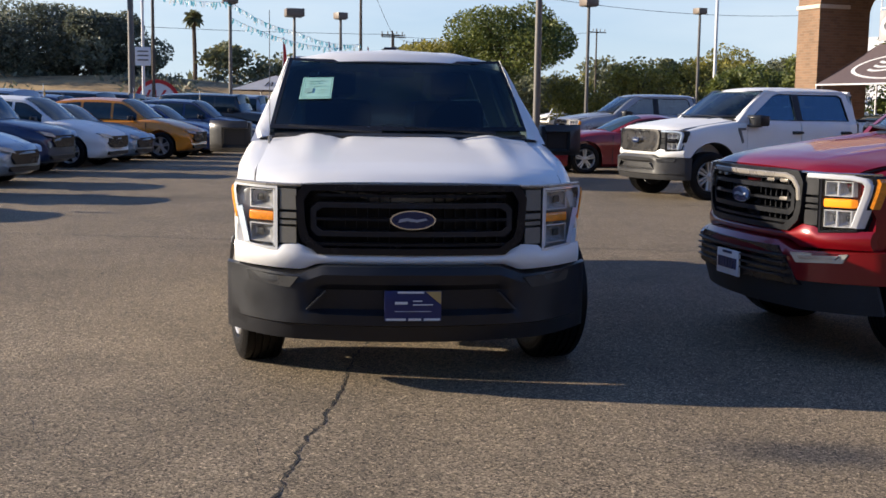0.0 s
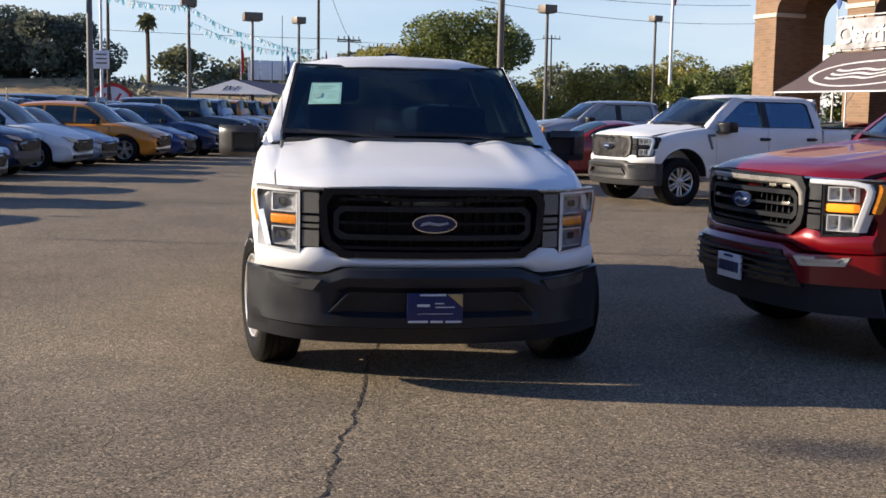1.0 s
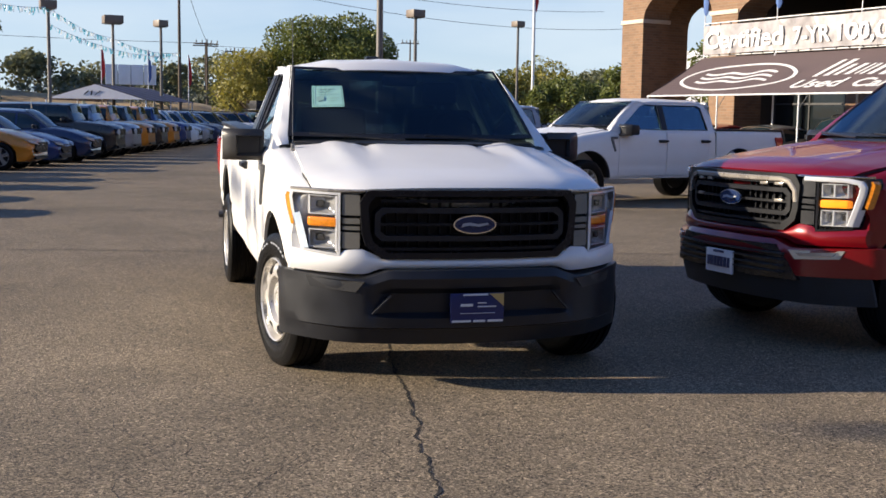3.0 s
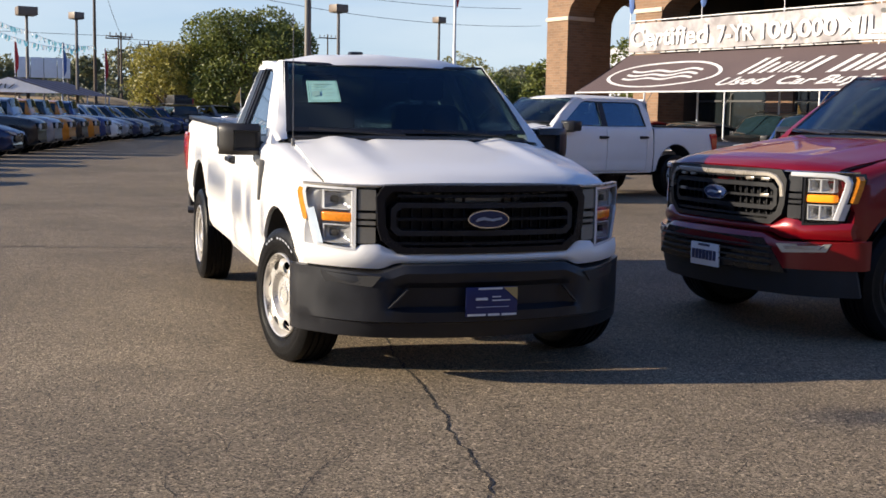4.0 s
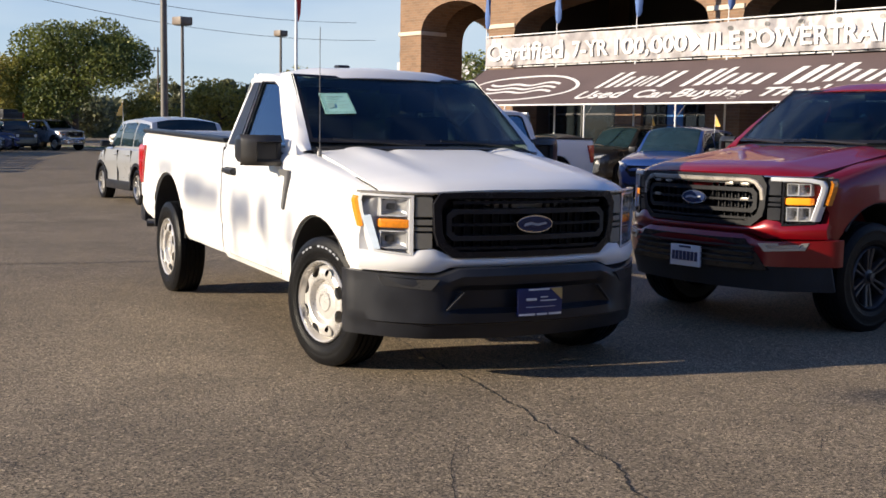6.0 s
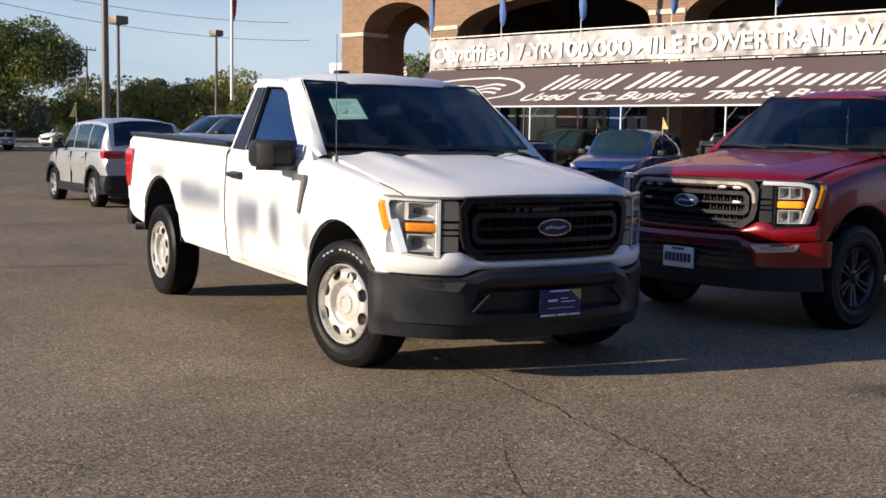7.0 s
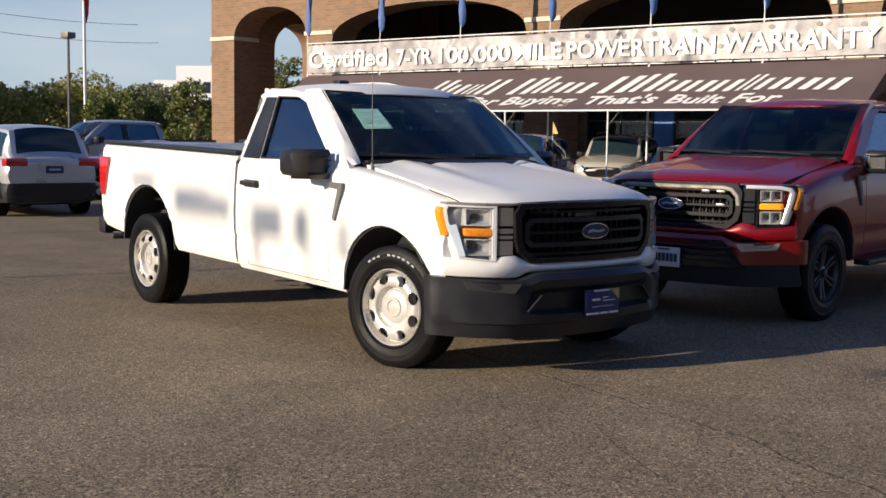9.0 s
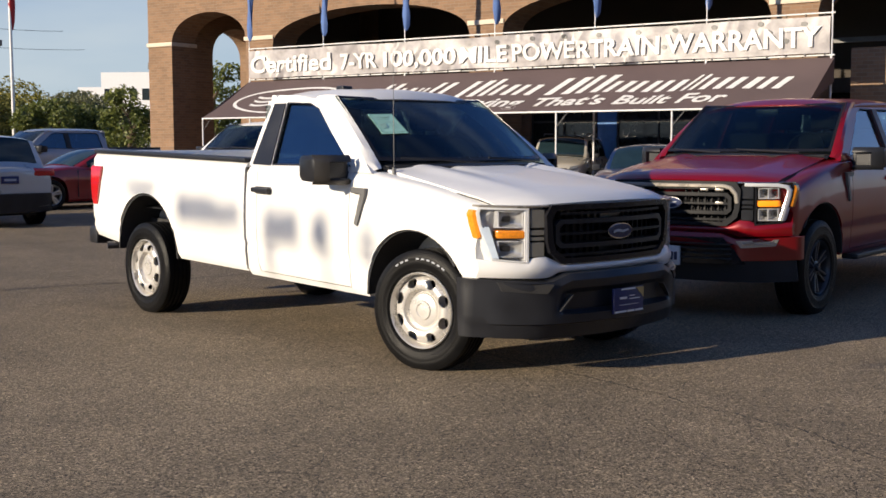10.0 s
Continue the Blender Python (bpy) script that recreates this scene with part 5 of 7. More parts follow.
        for y in (bp - 0.28, bp + 0.62):
            if y < S["ax"][1] - 0.2 and not (style == "coupe" and y > bp):
                bm = bmesh.new()
                box(bm, *sorted((s * (wide(y) - 0.03), s * (wide(y) + 0.012))), y, y + 0.20, belt - 0.17, belt - 0.135, 0.01)
                part("door_handle", bm, P, T)
        for y in (cy + 0.02, bp + 0.03, bp + 0.95):
            if y < S["ax"][1] - R or y > S["ax"][1] + R:
                bm = bmesh.new()
                side_prism(bm, [(y, gc + 0.12), (y + 0.008, gc + 0.12), (y + 0.008, belt - 0.06), (y, belt - 0.06)], s * (wide(y) - 0.05), s * (wide(y) - 0.001))
                part("door_seam", bm, M_INTERIOR, T)
        if style == "boxy":
            for ay in S["ax"]:
                bm = bmesh.new()
                arc_o = [(ay + (R + 0.12) * math.cos(math.radians(a)), R + 0.0 + (R + 0.12) * math.sin(math.radians(a))) for a in range(0, 181, 15)]
                arc_i = [(ay + (R + 0.055) * math.cos(math.radians(a)), R + (R + 0.055) * math.sin(math.radians(a))) for a in range(180, -1, -15)]
                side_prism(bm, arc_o + arc_i, s * (w - 0.08), s * (w + 0.04))
                part("wheel_flare", bm, M_BLACK, T)
    bm = bmesh.new()
    way = [(wide(y) + 0.022, y) for y in (L - 0.42, L - 0.30, L - 0.2, L - 0.12, L - 0.06, L - 0.01)]
    way += [(wide(L) * k, L + 0.030) for k in (0.96, 0.75, 0.5, 0.25, 0.0)]
    way += [(-x, y) for x, y in way[-2::-1]]
    path = [(x, y - 0.10 * (x / w) ** 2 * max(0, 1 - (L - y) / 0.8) ** 1.5) for x, y in way]

    def wrap(u, v):
        x, y = path[round(u * (len(path) - 1))]
        k = 1 - 0.03 * (2 * v - 1) ** 2
        return Vector((x * k, y - 0.04 * (1 - v), gc + 0.02 + (0.34 if cladding else 0.19) * v))
    grid(bm, len(path) - 1, 4, wrap)
    thick(bm, 0.05)
    part("rear_bumper_trim", bm, cladding or M_BLACK, T)
    bm = bmesh.new()
    box(bm, -0.16, 0.16, L - 0.06, L + 0.006, S["tail"] - 0.38 + up, S["tail"] - 0.25 + up, 0.004)
    lp = part("licence_plate", bm, M_PLATEBLUE, T, "dark dealer plate")
    bm = bmesh.new()
    box(bm, -0.11, 0.11, L - 0.02, L + 0.009, S["tail"] - 0.335 + up, S["tail"] - 0.295 + up)
    part("plate_bar", bm, M_SCRIPT, lp)
    if cladding:
        for s in (-1, 1):
            bm = bmesh.new()
            box(bm, *sorted((s * (w - 0.06), s * (w + 0.004))), S["ax"][0] + R + 0.07, S["ax"][1] - R - 0.07, gc, gc + 0.17, 0.02)
            part("side_cladding", bm, cladding, T)
            for ay in S["ax"]:
                bm = bmesh.new()
                arc_o = [(ay + (R + 0.11) * math.cos(math.radians(a)), R + (R + 0.11) * math.sin(math.radians(a))) for a in range(0, 181, 15)]
                arc_i = [(ay + (R + 0.05) * math.cos(math.radians(a)), R + (R + 0.05) * math.sin(math.radians(a))) for a in range(180, -1, -15)]
                side_prism(bm, arc_o + arc_i, s * (w - 0.08), s * (w + 0.004))
                part("wheel_flare", bm, cladding, T)
    if style == "boxy":
        bm = bmesh.new()
        tube(bm, [(0.2, L + 0.02, 0.95), (0.2, L + 0.24, 0.95)], 0.38, 20)
        part("spare_wheel", bm, M_RUBBER, T)
    if style == "suv":
        for s in (-1, 1):
            bm = bmesh.new()
            tube(bm, [(s * (w - 0.30), S["rf"] + 0.25, H - 0.015), (s * (w - 0.29), S["rf"] + 0.4, H + 0.04), (s * (w - 0.29), S["rr"] - 0.5, H + 0.04), (s * (w - 0.30), S["rr"] - 0.3, H - 0.02)], 0.016, 6)
            part("roof_rail", bm, M_GREYPLASTIC, T)
    if flag:
        bm = bmesh.new()
        x0, y0 = w - 0.14, cy + 1.0
        tube(bm, [(x0, y0, belt), (x0 + 0.02, y0, H + 0.28)], 0.006, 5)
        fl = part("flag_pole", bm, M_WHITEPOLE, T)
        bm = bmesh.new()
        prism(bm, [(x0 + 0.02, H + 0.0), (x0 + 0.02, H + 0.27), (x0 + 0.15, H + 0.0)], y0, y0 + 0.006)
        part("window_flag", bm, M_FLAGYEL, fl, "small yellow window flag")
    for x, y in ((-1, S["ax"][0]), (1, S["ax"][0]), (-1, S["ax"][1]), (1, S["ax"][1])):
        add_wheel(T, x * (w - 0.125), y, R, 0.22, R * 0.68, (5, 0.05, 0.035, 0.02), rim or M_ALU)
    return T


# ---- ground ----
def ground_sheet():
    bm = bmesh.new()
    xs = [-900, -120, -30, 0, 30, 120, 900]
    ys = [-900, -60, -15, 15, 60, 200, 1800]
    vs = [[bm.verts.new((x, y, 0)) for x in xs] for y in ys]
    for j in range(6):
        for i in range(6):
            bm.faces.new((vs[j][i], vs[j][i + 1], vs[j + 1][i + 1], vs[j + 1][i]))
    return tagged(part("ground", bm, M_ASPHALT), "weathered grey-brown asphalt car lot with cracks", "asphalt", kind="structure")


ground_sheet()


def crack(pts, width, seed, label="dark jagged crack in the asphalt"):
    """A ragged tar-dark crack laid along a line."""
    r = random.Random(seed)
    bm = bmesh.new()
    left, right, walk_off = [], [], 0.0
    for (a, b), (c, d) in zip(pts, pts[1:]):
        k = max(2, int(math.hypot(c - a, d - b) / 0.028))
        n = Vector((d - b, a - c)).normalized()
        for i in range(k):
            t = i / k
            walk_off = 0.72 * walk_off + r.uniform(-1, 1) * width * 1.1
            j = walk_off
            p = Vector((a + (c - a) * t, b + (d - b) * t)) + n * j
            h = width * r.uniform(0.2, 0.75)
            left.append(bm.verts.new((p.x + n.x * h, p.y + n.y * h, 0.003)))
            right.append(bm.verts.new((p.x - n.x * h, p.y - n.y * h, 0.003)))
    for i in range(len(left) - 1):
        bm.faces.new((left[i], left[i + 1], right[i + 1], right[i]))
    return tagged(part("crack", bm, M_TAR), label, "crack", kind="structure")


crack([(-0.05, 2.2), (-0.34, 0.5), (-0.45, -0.49), (-0.53, -0.87), (-0.62, -1.55), (-0.80, -2.0), (-1.1, -3.2)], 0.011, 1)
crack([(-1.02, -0.9), (-1.25, -1.25), (-1.5, -1.75), (-1.42, -2.3), (-1.7, -2.9)], 0.004, 8, "fine crack in the weathered asphalt")
crack([(-5.5, 7.75), (-1.5, 6.98), (0.0, 6.65), (3.2, 6.1), (9, 5.0)], 0.034, 2, "long dark seam across the asphalt")
crack([(-8, 13.6), (-3.3, 12.8), (-0.2, 12.4), (2.2, 12.15), (7, 11.6)], 0.045, 3, "long dark seam across the asphalt")

r_ = random.Random(5)
for k in range(26):
    # fine branching cracks in the near asphalt
    x, y, an = r_.uniform(-3.2, 1.6), r_.uniform(-3.2, 0.6), r_.uniform(0, 6.28)
    pts = [(x, y)]
    for q in range(r_.randrange(3, 7)):
        an += r_.uniform(-0.8, 0.8)
        x, y = x + 0.16 * math.cos(an), y + 0.16 * math.sin(an)
        pts.append((x, y))
    crack(pts, 0.0034, 100 + k, "fine crack in the weathered asphalt")

# ---- the pickups in front ----
WHITE_OPT = dict(cab="regular", paint=M_WHITE, wheel="steel", rim=M_STEEL, antenna=True, sheet=True, steer=12, tyre_marks=True, mirror=M_MIRROR)
pickup(pose(0, 0, 0), "white regular-cab pickup truck with black grille and bumper", "", WHITE_OPT)
RED_OPT = dict(cab="crew", paint=M_RED, wheel=(6, 0.032, 0.03, 0.03), rim=M_DARKALLOY, lift=0.05, rake=0.01, tyre=(0.41, 0.27, 0.235), surround=M_GRILLE, grille=M_GRILLE, surround_label="black grille surround", accent=M_TRIMBAR, sport=True,
               lampbar=M_LIGHTBAR, signal=M_AMBERLIT, bumper=M_RED, bumper_label="red painted front bumper", valance=M_INTERIOR, fog=M_ALU, lamp_back=M_GLOSSBLACK, plain_lamp=True, plate=M_PLATEWHITE, plate_label="white number plate", handle=M_RED, step=True)
pickup(pose(2.12, 1.32, 0, 0, 0, 7.5 - 90), "metallic red crew-cab pickup truck with lit amber signals", "", RED_OPT)
LTN_OPT = dict(cab="crew", paint=M_WHITE, wheel=(6, 0.05, 0.04, 0.02), rim=M_ALU, lift=0.06, rake=0.0, tyre=(0.41, 0.27, 0.25), closed_grille=True, grille=M_BRUSHED, grille_label="closed silver grille", lamp_back=M_GLOSSBLACK, plain_lamp=True,
               bumper=M_DARKGREY, bumper_label="dark grey front bumper", no_plate=True, signal=M_GLOSSBLACK, marker=M_GLOSSBLACK, valance=M_FOG, surround=M_BRUSHED)
pickup(pose(4.60, 13.58, 0, 0, 0, 17 - 90), "white crew-cab pickup truck with closed silver grille", "", LTN_OPT)
GREY_OPT = dict(cab="crew", paint=M_GREY, wheel=(6, 0.04, 0.03, 0.02), rim=M_ALU, lift=0.08, rake=0.0, tyre=(0.42, 0.27, 0.25), grille=M_CHROME, grille_label="chrome grille", plate=M_PLATEWHITE, plate_label="white number plate", bumper=M_CHROME, bumper_label="chrome front bumper")
pickup(pose(5.9, 27.6, 0, 0, 0, 5 - 90), "grey crew-cab pickup truck with chrome grille", "", GREY_OPT)
# ---- other cars of the lot ----
car("coupe", pose(4.3, 21.3, 0, 0, 0, 5 - 90), M_MAROON, "dark red two-door sports car", name="sports_car")
car("mini", pose(2.15, 19.6, 0, 0, 0, 180 + 3), M_SILVER, "small silver hatchback with black cladding", name="hatchback", cladding=M_BLACK, flag=True)
car("mini", pose(12.0, 14.6, 0, 0, 0, 30 - 90), M_BLUE, "dark blue compact sport utility car", name="suv", flag=True)
car("suv", pose(17.9, 16.9, 0, 0, 0, 30 - 90), M_TAN, "beige sport utility car under the awning", name="suv")
car("sedan", pose(11.0, 8.6, 0, 0, 0, 30 - 90), M_NAVY, "dark blue sedan parked behind the pickups", name="sedan")
car("suv", pose(15.3, 22.0, 0, 0, 0, 13 - 90), M_BLACKCAR, "black sport utility car under the awning", name="suv", flag=True)
car("sedan", pose(14.2, 24.9, 0, 0, 0, 13 - 90), M_GREY, "grey sedan under the awning", name="sedan")
car("sedan", pose(13.8, 27.5, 0, 0, 0, 13 - 90), M_MAROON, "dark red sedan under the awning", name="sedan")

ROW = [
    ("suv", M_NAVY, "dark blue sport utility car with black grille", False),
    ("crossover", M_WHITE, "white electric crossover with black trim", True),
    ("sedan", M_ICE, "pale blue sedan in the row", False),
    ("crossover", M_ORANGE, "orange electric crossover with black trim", True),
    ("sedan", M_BLUE, "dark blue sedan in the row", False),
    ("crossover", M_NAVY, "navy crossover with a yellow flag", True),
    ("boxy", M_BLACKCAR, "black boxy off-road car in the row", False),
    ("boxy", M_GREY, "grey boxy off-road car", False),
    ("boxy", M_ORANGE, "orange boxy off-road car", False),
    ("boxy", M_BLACKCAR, "black boxy off-road car in the row", False),
    ("boxy", M_ORANGE, "orange boxy off-road car", False),
    ("boxy", M_BLUE, "blue boxy off-road car in the row", False),
    ("suv", M_WHITE, "white sport utility car in the row", False),
    ("suv", M_GREY, "grey sport utility car", False),
    ("suv", M_NAVY, "navy sport utility car", False),
    ("crossover", M_GREY, "grey crossover in the row", False),
    ("suv", M_BLACKCAR, "black sport utility car", False),
    ("crossover", M_GREY, "grey crossover in the row", False),
    ("suv", M_NAVY, "navy sport utility car", False),
    ("suv", M_BLUE, "blue sport utility car at the row's end", False),
]
ROW_BUILT = {}


def row_spot(k):
    """The nose of the k-th car of the long row; the cars face across the lane."""
    y = 18.2 + 2.72 * k
    return -5.35 + 0.20 * (y - 18.2) + 0.0026 * max(0.0, y - 42.0) ** 2, y


def row_car(k, style, P, label, flag):
    x, y = {0: (-6.0, 18.9), 1: (-5.4, 21.8), 2: (-5.15, 24.0), 3: (-4.05, 26.4), 4: (-3.55, 28.7), 5: (-2.8, 31.4)}.get(k, row_spot(k))
    m = pose(x, y, 0, 0, 0, 78.5)
    key = (style, P.name, flag)
    if key in ROW_BUILT:
        return copy_thing(ROW_BUILT[key], m)
    ROW_BUILT[key] = car(style, m, P, label, group="cars in the long row", flag=flag)


for k, (style, P, label, flag) in enumerate(ROW):
    row_car(k, style, P, label, flag)
# the same row goes on nearer than the view begins: these throw the shadows that lie across the lane
for k, (style, P, label, flag) in ((-1, ROW[2]), (-2, ROW[0]), (-3, ROW[1]), (-4, ROW[0]), (-5, ROW[4])):
    row_car(k, style, P, label, flag)
# a second row behind the first
for k in range(0, 9):
    style, P, label, flag = ROW[(6, 0, 13, 6, 7, 14, 6, 9, 16)[k]]
    x, y = row_spot(k)
    key = (style, P.name, flag)
    copy_thing(ROW_BUILT[key], pose(x - 9.9, y - 1.0, 0, 0, 0, 258.5))
# far end of the lane, under the tree
rack_car = car("boxy", pose(7.1, 69.2, 0, 0, 0, 15), M_BLACKCAR, "black boxy off-road car with a loaded roof rack")
for x0, x1, y0, y1, z0, z1, mt in ((-0.72, 0.72, 1.9, 4.1, 1.90, 1.96, M_GREYPLASTIC), (-0.62, 0.62, 2.0, 3.9, 1.96, 2.34, M_BLACK), (-0.50, 0.45, 2.3, 3.6, 2.34, 2.52, M_INTERIOR), (0.55, 0.74, 2.1, 2.6, 1.96, 2.3, M_FLAGRED)):
    bm = bmesh.new()
    box(bm, x0, x1, y0, y1, z0, z1, 0.03)
    part("roof_load", bm, mt, rack_car)
pickup(pose(10.2, 70.0, 0, 0, 0, 28), "grey pickup truck parked in the tree's shade", "", GREY_OPT)
copy_thing(ROW_BUILT[("suv", M_WHITE.name, False)], pose(15.5, 84.0, 0, 0, 0, -60))


# ---- dealership building, awning and banner ----
BLD = pose(16.4, 29.3, 0, 0, 0, -76.35)  # local x runs along the front, y goes into the building
FY = 2.37


def arch_hole(s0, s1, spring, top, y0, y1):
    c = bmesh.new()
    mid, h = (s0 + s1) / 2, (s1 - s0) / 2
    pts = [(s0, -0.5), (s0, spring)]
    pts += [(mid - h * math.cos(math.radians(a)), spring + (top - spring) * math.sin(math.radians(a)) ** 0.9) for a in range(8, 173, 8)]
    pts += [(s1, spring), (s1, -0.5)]
    prism(c, pts, y0, y1)
    return c


def building():
    T = thing("dealership_building", BLD, "tan brick dealership building with wide arches", "building")
    # front wall with its arches
    bm = bmesh.new()
    box(bm, -7.6, 30.0, FY, FY + 1.25, 0, 8.6)
    for s0, s1, spring, top in ((-6.3, -2.42, 5.30, 6.45), (-1.1, 7.35, 5.05, 6.20), (8.6, 17.2, 5.05, 6.20), (18.5, 27.2, 5.05, 6.20)):
        bm = boolean(bm, arch_hole(s0, s1, spring, top, FY - 0.5, FY + 1.8))
    part("wall", bm, M_BRICK, T)
    # end wall of the corner tower
    bm = bmesh.new()
    box(bm, -7.6, -6.35, FY + 1.25, FY + 6.4, 0, 8.6)
    c = arch_hole(FY + 2.25, FY + 5.15, 5.0, 6.2, 0, 1)
    moved(c, lambda x, y, z: (-8.2 + 3.0 * y, x, z))
    bm = boolean(bm, c)
    part("wall", bm, M_BRICK, T)
    bm = bmesh.new()
    box(bm, -6.35, -1.1, FY + 5.15, FY + 6.4, 0, 8.6)
    part("wall", bm, M_BRICK, T)
    # deep recess behind the wide arches, its shade put into the dark wall colour
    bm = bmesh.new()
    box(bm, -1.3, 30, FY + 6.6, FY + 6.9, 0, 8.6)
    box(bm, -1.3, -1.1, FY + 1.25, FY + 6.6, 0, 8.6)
    part("recess_wall", bm, M_SHADEWALL, T, "recessed wall coloured dark for its shade")
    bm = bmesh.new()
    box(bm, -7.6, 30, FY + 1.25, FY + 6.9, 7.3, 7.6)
    part("soffit", bm, M_SHADEWALL, T)
    bm = bmesh.new()
    box(bm, -7.7, 30.1, FY - 0.1, FY + 7.0, 8.6, 8.85)
    part("roof", bm, M_STONE, T)
    # pale stone bands at the heads of the piers
    for s0, s1 in ((-7.6, -6.3), (-2.42, -1.1), (7.35, 8.6), (17.2, 18.5), (27.2, 30.0)):
        bm = bmesh.new()
        box(bm, s0 - 0.05, s1 + 0.05, FY - 0.05, FY + 1.30, 5.27, 5.42, 0.01)
        part("stone_band", bm, M_STONE, T)
    bm = bmesh.new()
    box(bm, -7.75, -7.55, FY + 0.2, FY + 0.5, 4.55, 4.75, 0.03)
    box(bm, -7.95, -7.65, FY + 0.25, FY + 0.45, 4.45, 4.72, 0.03)
    part("wall_lamp", bm, M_GREYPLASTIC, T)
    # mezzanine rail seen in the arches
    bm = bmesh.new()
    box(bm, -1.1, 27.2, FY + 3.6, FY + 3.7, 4.45, 4.60)
    part("mezzanine_rail", bm, M_GREYPLASTIC, T)
    # shop front under the awning
    for s0, s1, m in ((-1.1, 2.2, M_STOREGLASS), (2.2, 3.4, M_BRICK), (3.4, 4.4, M_STOREGLASS), (4.4, 5.1, M_POSTER), (5.1, 6.2, M_STOREGLASS), (6.2, 6.9, M_POSTER), (6.9, 7.4, M_STOREGLASS), (7.4, 8.6, M_BRICK),
                      (8.6, 11.0, M_STOREGLASS), (11.0, 11.7, M_POSTER), (11.7, 14.5, M_STOREGLASS), (14.5, 15.6, M_BRICK), (15.6, 19.4, M_STOREGLASS)):
        bm = bmesh.new()
        box(bm, s0 + 0.02, s1 - 0.02, FY + 1.9 - (0.1 if m is M_BRICK else 0), FY + 2.05, 0.0, 2.9)
        part("shop_front_panel", bm, m, T)
        if m is M_STOREGLASS:
            bm = bmesh.new()
            for a in (s0 + 0.02, (s0 + s1) / 2, s1 - 0.06):
                box(bm, a, a + 0.05, FY + 1.86, FY + 1.90, 0.0, 2.9)
            box(bm, s0 + 0.02, s1 - 0.02, FY + 1.86, FY + 1.90, 2.15, 2.22)
            part("window_frame", bm, M_DARKGREY, T)
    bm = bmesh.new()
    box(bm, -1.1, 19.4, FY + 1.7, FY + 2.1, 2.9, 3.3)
    part("fascia", bm, M_SHADEWALL, T)
    # lower stepped brick block beyond the awning
    bm = bmesh.new()
    box(bm, 19.55, 20.6, FY - 0.6, FY + 0.0, 0, 3.95)
    box(bm, 20.6, 30.0, FY - 0.6, FY + 0.0, 0, 3.35)
    part("low_wall", bm, M_BRICK, T)
    return T


building()


